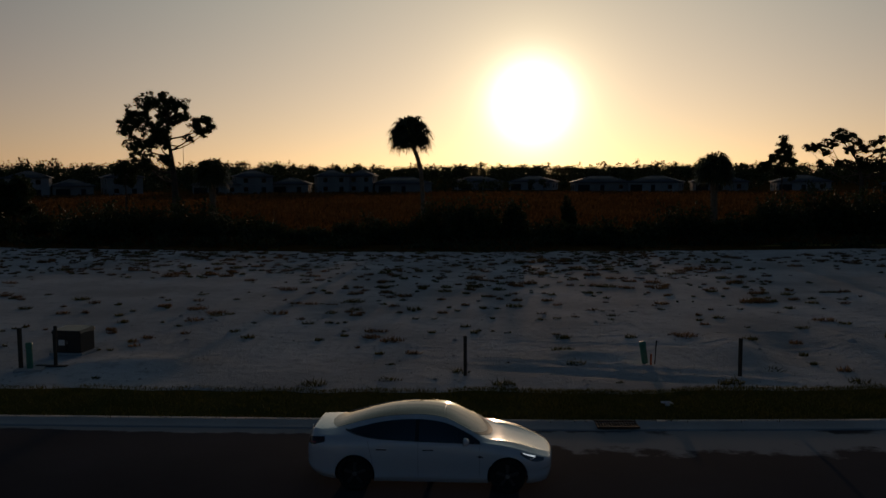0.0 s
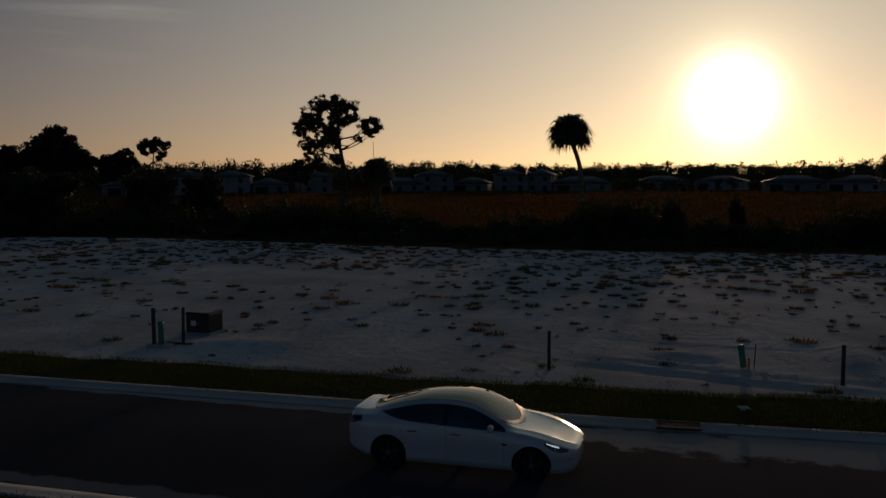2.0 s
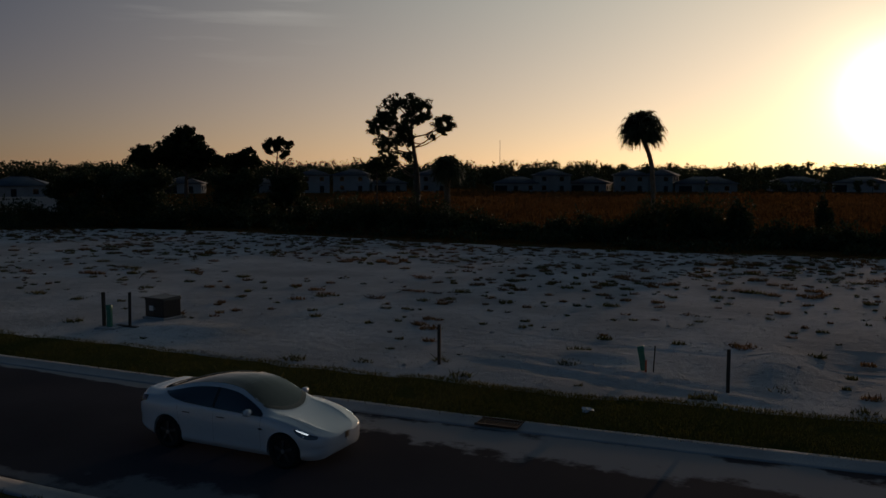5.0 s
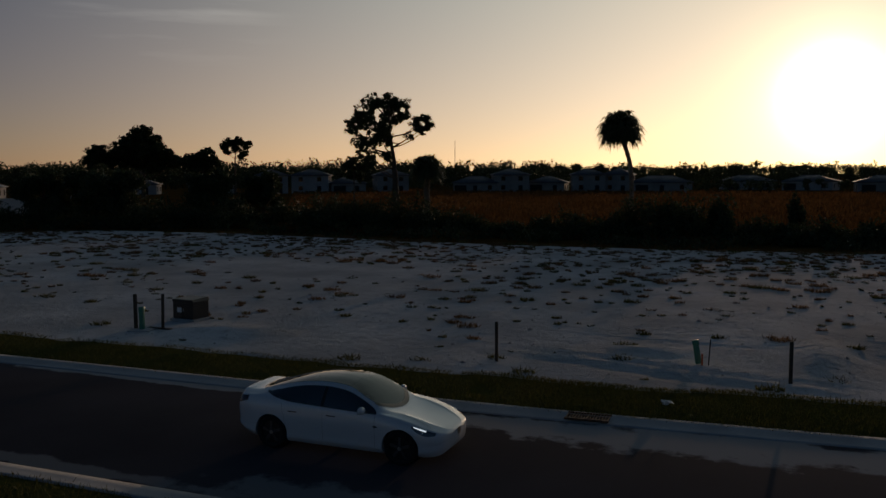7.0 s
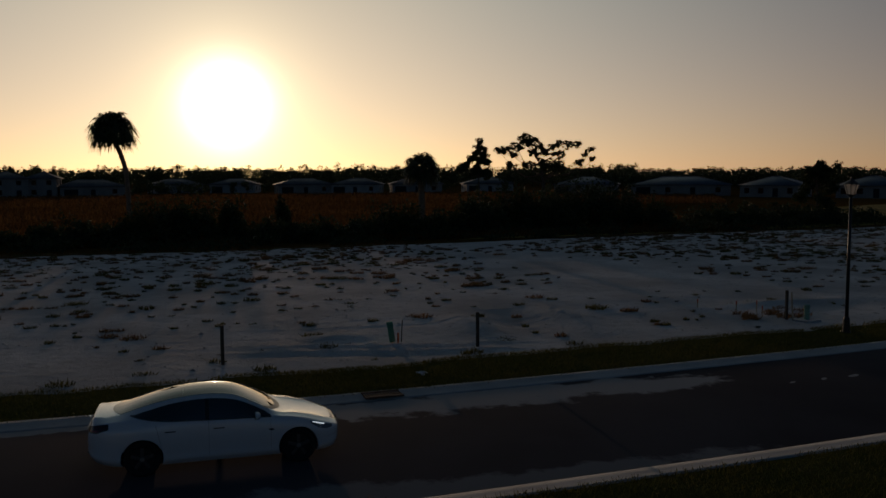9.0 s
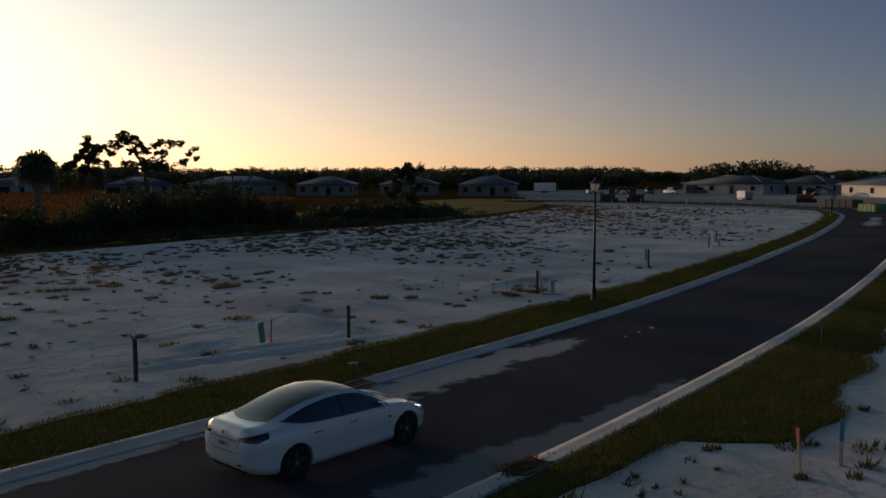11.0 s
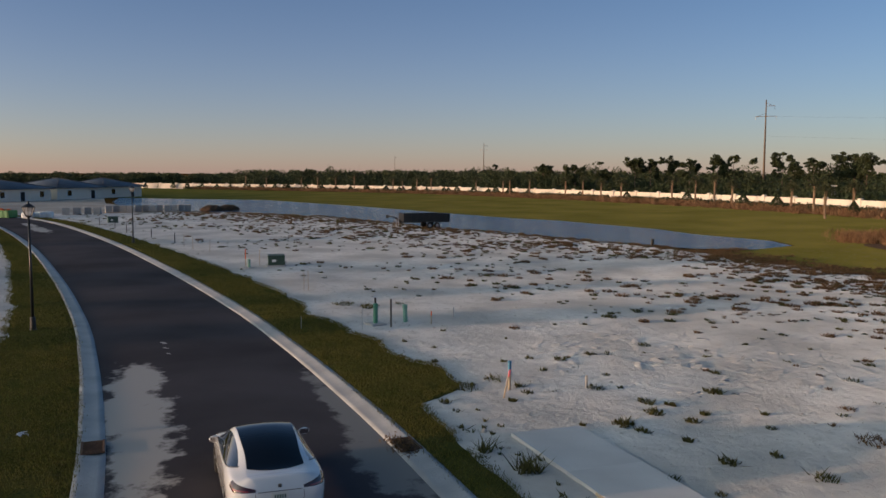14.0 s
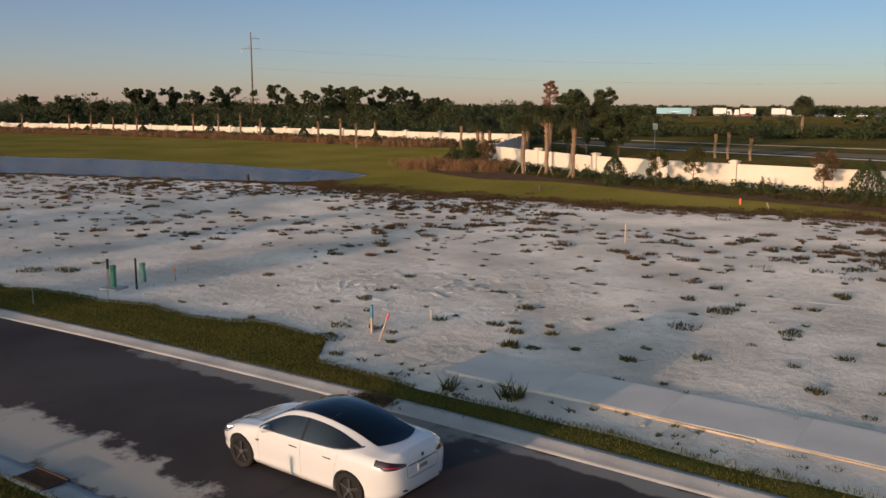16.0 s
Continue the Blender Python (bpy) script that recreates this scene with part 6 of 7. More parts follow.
for k, (x, y) in enumerate([(5.62, 5.42), (5.75, 5.36), (5.66, 5.30), (16.5, 1.9), (17.3, 1.92), (14.6, 1.7), (0.3, 2.2), (-2.1, 2.0)]):
    s = 0.11 if k < 3 else 0.0
    if s:
        lit = thing("paper_scrap", pose(x, y, 0.13, random.uniform(-25, 25), random.uniform(-25, 25), k * 40), "crumpled white paper scrap on the grass", "litter")
        bm = bmesh.new()
        bmesh.ops.create_grid(bm, x_segments=4, y_segments=3, size=s)
        for v in bm.verts:
            v.co.z += random.uniform(-0.025, 0.025)
            v.co.y *= 0.6
        bmesh.ops.solidify(bm, geom=bm.faces[:], thickness=0.003)
        part("sheet", bm, M["white"], lit)


def build_drain(at, rz, label):
    ob = thing("kerb_drain", pose(*at, 0, 0, rz), label, "drain")
    for y in (-0.25, 0.25):
        part("frame_bar", box_bm(1.0, 0.05, 0.05, (0, y, 0), 0.008), M["rust"], ob)
    for k in range(15):
        part("grate_bar", box_bm(0.022, 0.46, 0.035, (-0.47 + 0.067 * k, 0, 0.005), 0.004), M["rust"], ob)
    part("sump", box_bm(0.96, 0.46, 0.01, (0, 0, -0.006), 0.0), M["opening"], ob)
    return ob


build_drain((4.15, 3.62, 0.045), 3, "rusty iron kerb drain grate in the gutter")
build_drain((2.05, -3.62, 0.045), 3, "dark kerb drain grate clogged with debris")
rng = np.random.default_rng(5)
p = np.c_[2.0 + rng.normal(0, 0.35, 500), -3.5 + rng.normal(0, 0.14, 500), 0.06 + np.abs(rng.normal(0, 0.025, 500))]
v, f = leaf_cards(rng, p, 0.10, 0.03)
tagged(link_mesh("drain_debris", v, f, M["weed_dry"]), "heap of dry grass and dirt round the drain", "debris", kind="stuff")


def build_lamp_post(at, label):
    ob = thing("street_lamp", pose(*at), label, "street lamp", "street lamps")
    bm = cyl_bm(0.13, 0.11, 0.5, (0, 0, 0), 16, bevel=0.02)
    cyl_bm(0.17, 0.15, 0.08, (0, 0, 0), 16, bm)
    cyl_bm(0.12, 0.07, 0.10, (0, 0, 0.5), 16, bm)
    part("base", bm, M["black"], ob, smooth=False)
    part("pole", cyl_bm(0.062, 0.048, 4.25, (0, 0, 0.55), 16), M["black"], ob, smooth=True)
    head = part("lantern", cyl_bm(0.13, 0.25, 0.36, (0, 0, 4.82), 8), M["lantern"], ob, "frosted tapered lantern glass")
    part("collar", cyl_bm(0.06, 0.15, 0.08, (0, 0, 4.745), 12), M["black"], head)
    for k in range(8):
        a = radians(45 * k)
        v, f = tube([(0.132 * math.cos(a), 0.132 * math.sin(a), 4.82), (0.253 * math.cos(a), 0.253 * math.sin(a), 5.18)], [0.012, 0.012], 4)
        link_mesh("rib", v, f, M["black"], head)
    bm = cyl_bm(0.29, 0.07, 0.15, (0, 0, 5.175), 16)
    cyl_bm(0.05, 0.015, 0.12, (0, 0, 5.32), 10, bm)
    part("cap", bm, M["black"], head, "black lantern cap")
    return ob


for x, y in ((21.3, 7.0), (67.0, 4.0), (102.5, 22.9)):
    build_lamp_post((x, y, 0.05), "black street lamp with a frosted lantern on the verge")


# ---- boundary wall ----
def build_wall(name, pts, h, label, every=None):
    """A rendered wall of panels between capped pillars, following the points."""
    wall = tagged(new(name), label, "wall", kind="structure")
    pts = [np.array(p, float) for p in pts]
    pm = box_bm(0.56, 0.56, h + 0.42, (0, 0, -0.4), 0.02)
    box_bm(0.76, 0.76, 0.11, (0, 0, h + 0.02), 0.02, pm)
    box_bm(0.50, 0.50, 0.06, (0, 0, h + 0.13), 0.02, pm)
    me = bpy.data.meshes.new("pillar")
    pm.to_mesh(me)
    pm.free()
    me.materials.append(M["wall_paint"])
    for k, p in enumerate(pts):
        ob = new("pillar", me)
        ob.parent = wall
        d = pts[min(k + 1, len(pts) - 1)] - pts[max(k - 1, 0)]
        ob.matrix_world = pose(p[0], p[1], 0.40, 0, 0, math.degrees(math.atan2(d[1], d[0])))
        if k + 1 < len(pts):
            e = pts[k + 1] - p
            ln = np.linalg.norm(e)
            bm = box_bm(ln - 0.57, 0.18, h - 0.20 + 0.4, (0, 0, -0.4), 0.01)
            box_bm(ln - 0.58, 0.26, 0.07, (0, 0, h - 0.20), 0.01, bm)
            pn_ = part("panel", bm, M["wall_paint"], wall)
            c = (p + pts[k + 1]) / 2
            pn_.matrix_world = pose(c[0], c[1], 0.40, 0, 0, math.degrees(math.atan2(e[1], e[0])))
    return wall


build_wall("wall_near", WALL_NEAR, 2.1, "cream rendered boundary wall with capped pillars")
build_wall("wall_return", [(44.9, -74.4), (51, -86), (57, -99), (63.4, -112.4)], 2.1, "cream rendered wall turning back from the corner")


def resample(pts, step):
    p = np.array(pts, float)
    s = np.r_[0, np.cumsum(np.linalg.norm(np.diff(p, axis=0), axis=1))]
    u = np.linspace(0, s[-1], int(s[-1] / step) + 1)
    return np.c_[np.interp(u, s, p[:, 0]), np.interp(u, s, p[:, 1])]


build_wall("wall_far", resample(WALL_FAR, 8.0), 2.1, "long cream boundary wall beyond the pond")

# planting bed in front of the walls
bed = [(-60, -53.0), (-1.5, -51.6), (14, -53.2), (26, -55.6), (34, -55.0), (42, -58.0), (48.5, -64), (54, -78), (57, -92), (50, -84), (45.2, -73.2), (35, -67.4), (25.8, -62.6), (11.7, -59.9), (-2, -58.9), (-60, -58.2)]
bz = lambda x, y: lawn_z(x, y, (y - LAWN_NEAR(x)) / (LAWN_FAR(x) - LAWN_NEAR(x))) + 0.05
tagged(link_mesh("planting_bed", [(x, y, bz(x, y) + 0.03) for x, y in bed], [tuple(range(len(bed)))], M["mulch"]), "dark mulch planting bed along the wall", "flower bed", kind="structure")
for k, (x, y, h) in enumerate([(32.5, -60.9, 4.9), (29.8, -60.6, 5.8), (26.3, -59.6, 5.3), (45.4, -71.8, 4.4), (46.8, -75.0, 4.9), (48.8, -79.5, 4.3)]):
    build_palm("palm_tree", (x, y, 0.3), [(0, 0, 0), (0.08 * (-1) ** k, 0.05, h * 0.4), (0, 0.05, h * 0.75), (0.05, 0, h)], "cabbage palm with rough booted trunk propped beside the wall", seed=200 + k, r=0.17, petiole=0.8, size=1.0, fronds=44, low=-0.35, group="wall palms", blades=12)
    props = thing("palm_props", pose(x, y, 0.3), "timber props bracing a newly planted palm", "brace", "palm props")
    for a in (20, 140, 260):
        v, f = tube([(1.05 * math.cos(radians(a + 30 * k)), 1.05 * math.sin(radians(a + 30 * k)), -0.1), (0.17 * math.cos(radians(a + 30 * k)), 0.17 * math.sin(radians(a + 30 * k)), 1.5)], [0.035, 0.035], 4)
        link_mesh("prop", v, f, M["wood"], props)
for k, (x, y, h) in enumerate([(53, -96, 6.2), (55, -99, 6.8), (52, -101, 5.8), (57, -103, 6.4), (50, -97, 6.0), (29.6, -108, 3.4), (27.3, -106.5, 3.7), (23.8, -105, 3.0), (67, -99, 4.0)]):
    build_palm("palm_tree", (x, y, -0.1), [(0, 0, 0), (0.1, 0.05, h * 0.4), (0, 0.05, h * 0.75), (0.05, 0, h)], "cabbage palm with rough trunk standing behind the wall", seed=230 + k, r=0.16, petiole=0.85, size=1.0, fronds=36 if h > 5 else 18, low=-0.4 if h > 5 else 0.1, group="roadside palms", blades=10)
k = 0
for p, q in zip(resample([(79, -92), (86, -97), (125, -103), (160, -98), (205, -90), (250, -68), (300, -26)], 7.5)[:-1], range(99)):
    if q % 5 == 4:
        continue
    jx, jy = random.uniform(-2.5, 2.5), random.uniform(-3, 3)
    h = random.uniform(4.0, 5.6)
    build_palm("palm_tree", (p[0] + jx, p[1] + jy, 0.25), [(0, 0, 0), (0.1, 0.05, h * 0.4), (0, 0.05, h * 0.75), (0.05, 0, h)], "young cabbage palm in front of the far wall", seed=260 + q, r=0.15, petiole=0.95, size=1.0, fronds=28, low=-0.3, group="bank palms", blades=8)


def build_cone_bush(at, r, h, label, seed, material="leaf", group="conical bushes"):
    rng = np.random.default_rng(seed)
    ob = thing("conical_bush", pose(*at), label, "bush", group)
    n = int(700 * r * h)
    t = rng.uniform(0, 1, n) ** 0.8
    a = rng.uniform(0, 2 * math.pi, n)
    q = r * np.sin(np.pi * np.clip(0.30 + 0.70 * t, 0, 1)) * rng.uniform(0.65, 1.05, n)
    v, f = leaf_cards(rng, np.c_[np.cos(a) * q, np.sin(a) * q, 0.05 + t * h], 0.2, 0.09, upright=0.6)
    link_mesh("foliage", v, f, M[material], ob)
    v, f = tube([(0, 0, -0.1), (0, 0, h * 0.8)], [0.06, 0.02], 5)
    link_mesh("stem", v, f, M["bark"], ob)


for k, (x, y, r, h) in enumerate([(20.3, -55.6, 1.15, 2.7), (0.6, -55.6, 1.3, 3.0), (-8, -55.5, 1.1, 2.6)]):
    build_cone_bush((x, y, 0.3), r, h, "dense dark green conical bush in the bed", 310 + k, group="bed conical bushes")
for k, (x, y, r, h) in enumerate([ (44.4, -68.6, 1.9, 3.5), (46.4, -69.6, 1.6, 2.9), (42.9, -66.6, 1.1, 1.9), (24.2, -58.5, 0.8, 1.7), (8.0, -56.8, 0.7, 1.5), (33.5, -61.5, 0.9, 1.6), (17.0, -58.5, 0.7, 1.3)]):
    build_shrub("garden_bush", (x, y, 0.3), r, r, h, "dense dark green upright bush in the bed", seed=300 + k, n=int(700 * r * h), leaf=(0.2, 0.09), lobes=10, group="garden bushes", category="bush")
for k, p in enumerate(np.concatenate([resample([(84, -99), (125, -106), (160, -102), (206, -92), (250, -70), (300, -32)], 17), resample([(200, -93), (250, -71), (300, -33), (336, 4)], 7)])):
    build_cone_bush((p[0] + random.uniform(-4, 4), p[1] + 1.0, 0.3), random.uniform(0.8, 1.3), random.uniform(2.0, 2.9), "dark conical bush in front of the far wall", 320 + k, group="far conical bushes")
for k, (x, y, h, m) in enumerate([(13.6, -56.4, 3.6, "weed"), (17.2, -57.4, 3.0, "weed"), (3.8, -56.8, 3.4, "weed_dry"), (38.8, -64.0, 3.0, "weed_dry")]):
    build_tree("young_tree", (x, y, 0.3), h, "thin staked young tree with sparse foliage", seed=340 + k, trunk_r=0.05, z0=0.3, spread=1.0, limbs=16, clump=0.30, per=30, leaf=(0.15, 0.07), material=m, up=0.5, sub=2, flat=0.9, group="young trees")


def build_clumps(name, spots, label, category, material, seed, leaf, upright, per):
    rng = np.random.default_rng(seed)
    pts = [np.array([x, y, z + h * 0.45]) + blob_points(rng, per, (r, r, h * 0.5)) for x, y, z, r, h in spots]
    v, f = leaf_cards(rng, np.concatenate(pts), *leaf, upright=upright)
    return tagged(link_mesh(name, v, f, M[material]), label, category, kind="stuff")


rng = np.random.default_rng(55)
row = resample(WALL_NEAR, 0.5)
near_y = line(*WALL_NEAR)
build_clumps("bed_planting", [(x, near_y(x) + rng.uniform(1.0, 2.6), 0.35, rng.uniform(0.3, 0.55), rng.uniform(0.4, 1.0)) for x in rng.uniform(-20, 42, 250)], "low green shrubs in the bed before the wall", "planting", "leaf", 81, (0.22, 0.10), 0.3, 70)
build_clumps("bed_planting", [(x, near_y(x) + rng.uniform(3.2, 6.0), 0.2, rng.uniform(0.3, 0.5), rng.uniform(0.35, 0.7)) for x in rng.uniform(-20, 36, 800)], "low variegated ground cover along the bed's edge", "planting", "weed", 82, (0.16, 0.08), 0.2, 45)
build_clumps("bed_planting", [(x, y, 0.25, rng.uniform(0.5, 0.9), rng.uniform(0.8, 1.4)) for x, y in zip(rng.uniform(36, 49, 120), rng.uniform(-68, -59.5, 120)) if y > near_y(min(x, 44.7)) + 1.2], "rust-coloured ornamental grass in the bed", "planting", "wheat", 83, (0.5, 0.05), 1.2, 90)
far_y = line(*WALL_FAR)
build_clumps("bed_planting", [(x, far_y(x) + rng.uniform(1, 9), 0.4, rng.uniform(0.6, 1.2), rng.uniform(0.7, 1.5)) for x in rng.uniform(62, 320, 900)], "green shrubs in front of the far wall", "planting", "leaf", 84, (0.36, 0.2), 0.3, 55)
build_clumps("bed_planting", [(x, far_y(x) + rng.uniform(3, 16), 0.4, rng.uniform(0.9, 1.8), rng.uniform(0.7, 1.3)) for x in rng.uniform(70, 310, 1100)], "rust-brown ornamental grass below the far wall", "planting", "wheat", 85, (0.6, 0.11), 0.9, 60)
tufts("bank_weeds", [(x, LAWN_NEAR(x) + rng.normal() * 1.6 + 0.8, 0.6, 0.25, 40) for x in rng.uniform(-40, 46, 620)], "weed_dry", 86, "brown rough grass where sand meets the bank")

# trees and brush beyond the walls
build_tree("cypress_tree", (53.5, -103, -0.1), 11.4, "rust-red bare-topped cypress behind the wall", seed=401, trunk_r=0.2, z0=0.3, spread=1.5, limbs=34, clump=0.32, per=44, leaf=(0.22, 0.06), material="red_leaf", up=0.9, sub=3)
build_tree("oak_tree", (46.8, -102.5, -0.1), 7.2, "broad dark leafy tree behind the wall", seed=406, trunk_r=0.16, z0=0.10, spread=3.8, limbs=18, clump=0.7, per=90, leaf=(0.3, 0.15), material="leaf", flat=0.8)
build_tree("oak_tree", (42.2, -103.5, -0.1), 6.2, "dark leafy tree behind the wall", seed=407, trunk_r=0.15, z0=0.10, spread=3.2, limbs=18, clump=0.7, per=80, leaf=(0.3, 0.15), material="leaf", flat=0.8)
build_tree("oak_tree", (49.8, -102.3, -0.1), 9.3, "dark green leafy tree beside the rust-red cypress", seed=402, trunk_r=0.25, z0=0.18, spread=2.6, limbs=24, clump=0.7, per=80, leaf=(0.32, 0.16), material="leaf", flat=0.8)
build_tree("pine_tree", (77.9, -171, -0.1), 10.2, "lone pine beyond the road", seed=403, trunk_r=0.2, z0=0.55, spread=3.0, limbs=14, clump=0.8, per=70, leaf=(0.4, 0.16))
build_palm("palm_tree", (40.6, -199.3, -0.1), [(0, 0, 0), (0.1, 0, 3), (0, 0, 7.6)], "tall shaggy palm with dead brown skirt by the highway", seed=404, r=0.3, petiole=1.5, size=1.7, fronds=70, low=-0.95)
rng = np.random.default_rng(71)
wall_az = [(math.degrees(math.atan2(x + 11, y - 11)), math.hypot(x + 11, y - 11)) for x, y in resample(WALL_FAR, 8.0)]
wall_az.sort()


def behind(az, d):
    """Whether a spot at that bearing and distance lies behind the far wall."""
    return d > np.interp(az, [a for a, _ in wall_az], [r for _, r in wall_az]) + 7


def spots_round(n, az0, az1, d0, d1, h0, h1, w0, w1, shape=None):
    out = []
    for _ in range(n):
        az, d = rng.uniform(az0, az1), rng.uniform(d0, d1)
        if az < 151 and not behind(az, d):
            continue
        h = rng.uniform(h0, h1) * (0.82 + 0.9 * noise.noise((az * 0.45, d * 0.02, 3.3)))
        out.append((-11 + d * math.sin(radians(az)), 11 + d * math.cos(radians(az)), h, rng.uniform(w0, w1)))
    return out


build_woods("pine_woods", spots_round(480, 96, 150, 250, 400, 4.0, 9.0, 2.0, 4.4), "pine and palm woods behind the far wall", 5, 0.7, 52, "needle")
for k, (az, h) in enumerate([(120, 9.5), (121.5, 10.5), (123.8, 11.5), (124.6, 11), (126, 12), (127.3, 11.2), (128.8, 12.5), (130.0, 12.6), (132.6, 13.2), (133.2, 11.5), (134.6, 11.2), (136.0, 13.4), (136.8, 12.6), (137.6, 13.0), (138.8, 12.0), (139.6, 12.8), (140.6, 12.6), (141.4, 11.4), (143, 9.5), (117.5, 9.5), (114.5, 9.2)]):
    d = 262 + 40 * (k * 0.618 % 1)
    hh = h * (d / 270) ** 0.5
    pr_ = np.random.default_rng(420 + k)
    crown = [(0.0, hh * 0.95, 0.7)] + [(pr_.normal() * 2.0, hh * pr_.uniform(0.5, 0.92), pr_.uniform(0.8, 1.5)) for _ in range(pr_.integers(7, 13))]
    build_massed_tree("pine_tree", (-11 + d * math.sin(radians(az)), 11 + d * math.cos(radians(az)), -0.1), az, crown, "tall open-crowned pine in the woods behind the wall", 420 + k, 0.2, leaf=(0.5, 0.22), tuft=0.55, dense=0.5, fork=0.6, group="skyline pines", spread=1.2)
build_woods("roadside_brush", spots_round(210, 118, 152, 150, 250, 1.6, 4.2, 1.8, 3.4), "dense green brush behind the far wall", 6, 0.7, 34, "leaf")
build_woods("roadside_brush", spots_round(200, 151, 200, 205, 235, 1.6, 3.6, 1.8, 3.4), "hedge-like green brush along the highway", 7, 0.7, 40, "leaf")
build_woods("roadside_brush", spots_round(60, 151, 200, 300, 480, 2, 5.5, 2.0, 4), "scattered trees beyond the highway", 8, 1.0, 34, "leaf")


# ---- houses ----
def build_house(at, rz, w, d, wall_h, roof_h, label, wall="stucco", roof="roof", windows=(3, 2), garage=False, storeys=1, over=0.5, group="far houses"):
    """A hip-roofed house: walls, roof with overhang and fascia, windows with frames, a door, a garage opening."""
    ob = thing("house", pose(*at, 0, 0, rz), label, "house", group)
    part("wall", box_bm(w, d, wall_h + 0.3, (0, 0, -0.3), 0.0), M[wall], ob)
    a, b = w / 2 + over, d / 2 + over
    r = max(0.3, (w - d) / 2)
    if w < d:
        ridge = [(0, -(d - w) / 2, wall_h + roof_h), (0, (d - w) / 2, wall_h + roof_h)]
        e = [(-a, -b, wall_h), (a, -b, wall_h), (a, b, wall_h), (-a, b, wall_h)]
        faces = [(0, 1, 4), (1, 2, 5, 4), (2, 3, 5), (3, 0, 4, 5)]
    else:
        ridge = [(-r, 0, wall_h + roof_h), (r, 0, wall_h + roof_h)]
        e = [(-a, -b, wall_h), (a, -b, wall_h), (a, b, wall_h), (-a, b, wall_h)]
        faces = [(0, 1, 5, 4), (1, 2, 5), (2, 3, 4, 5), (3, 0, 4)]
    v = e + ridge + [(x, y, wall_h - 0.16) for x, y, z in e]
    faces += [(0, 6, 7, 1), (1, 7, 8, 2), (2, 8, 9, 3), (3, 9, 6, 0), (9, 8, 7, 6)]
    rf = link_mesh("roof", v, faces, M[roof], ob)
    cap = []
    for i, j in ((4, 5), (0, 4), (3, 4), (1, 5), (2, 5)) if w >= d else ((4, 5), (0, 4), (1, 4), (2, 5), (3, 5)):
        cap.append(tube([np.array(v[i]) + (0, 0, 0.03), np.array(v[j]) + (0, 0, 0.03)], [0.11, 0.11], 5))
    cv, cf = joined(cap)
    link_mesh("ridge_cap", cv, cf, M["roof" if roof != "roof" else "roof_dark"], rf)

    def opening(kind, u, face, ww, hh, z):
        """face: 0 front (-y), 1 right (+x), 2 back, 3 left."""
        n = {0: (u, -d / 2, 0), 1: (w / 2, u, 90), 2: (-u, d / 2, 180), 3: (-w / 2, -u, 270)}[face]
        m = pose(n[0], n[1], z, 0, 0, n[2])
        bm = box_bm(ww + 0.2, 0.08, 0.1, (0, -0.03, -0.1), 0.0)
        for sx in (-1, 1):
            box_bm(0.1, 0.08, hh, (sx * (ww / 2 + 0.05), -0.03, 0), 0.0, bm)
        box_bm(ww + 0.2, 0.08, 0.1, (0, -0.03, hh), 0.0, bm)
        bmesh.ops.transform(bm, matrix=m, verts=bm.verts)
        fr = part(kind, bm, M["white" if wall in ("stucco", "wall_paint") else wall], ob)
        bm = box_bm(ww, 0.03, hh, (0, -0.008, 0), 0.0)
        bmesh.ops.transform(bm, matrix=m, verts=bm.verts)
        part("pane" if kind == "window" else "leaf", bm, M["glass_dark" if kind == "window" else "opening"], fr)

    for face, ln, cnt in ((0, w, windows[0]), (1, d, windows[1]), (2, w, windows[0]), (3, d, windows[1])):
        for s in range(storeys):
            for k in range(cnt):
                u = (k + 0.5 - cnt / 2) * ln / cnt
                if garage and s == 0 and face == 0 and k == 0:
                    opening("garage_door", u, face, 3.8, 2.2, 0.02)
                elif s == 0 and k == cnt // 2 and face in (0, 3):
                    opening("door", u, face, 1.3, 2.1, 0.02)
                else:
                    opening("window", u, face, 1.3, 1.35, 0.85 + s * (wall_h / storeys))
    return ob


NEAR = "single-storey white house with grey hip roof on the building site"
build_house((203.5, 39.0, -0.05), 52, 22, 17, 2.9, 2.1, NEAR, wall="wall_paint", windows=(3, 3), over=0.8, group="site houses")
build_house((219, 25.5, -0.05), 48, 17, 15, 2.9, 2.2, NEAR, wall="wall_paint", windows=(2, 2), over=0.8, group="site houses")
build_house((234, 15.5, -0.05), 48, 15, 14, 2.9, 2.2, NEAR, wall="wall_paint", windows=(2, 2), over=0.8, group="site houses")
build_house((214, 83, -0.05), -98, 24, 15, 2.8, 2.0, "unfinished house with bare walls and dark roof underlay", wall="block", roof="roof_dark", windows=(4, 2), garage=True, group="site houses")
build_house((222, 66, -0.05), -98, 15, 13, 2.8, 2.0, "unfinished block house with dark roof underlay", wall="block", roof="roof_dark", windows=(3, 2), garage=True, group="site houses")
build_house((232, 52, -0.05), -98, 13, 12, 2.8, 2.0, "unfinished block house with dark roof underlay", wall="block", roof="roof_dark", windows=(3, 2), group="site houses")
PALE = "pale single-storey house with grey hip roof across the field"
for x, y, rz, w, d in ((130, 194, -32, 26, 17), (140, 166, -55, 14, 12), (153.5, 148, -55, 14, 12), (162, 127.5, -58, 14, 12), (112, 216, -30, 18, 15)):
    build_house((x, y, -0.05), rz, w, d, 2.9, 2.2, PALE, windows=(4, 2), garage=(w > 15), wall="grey_wall", group="field houses")
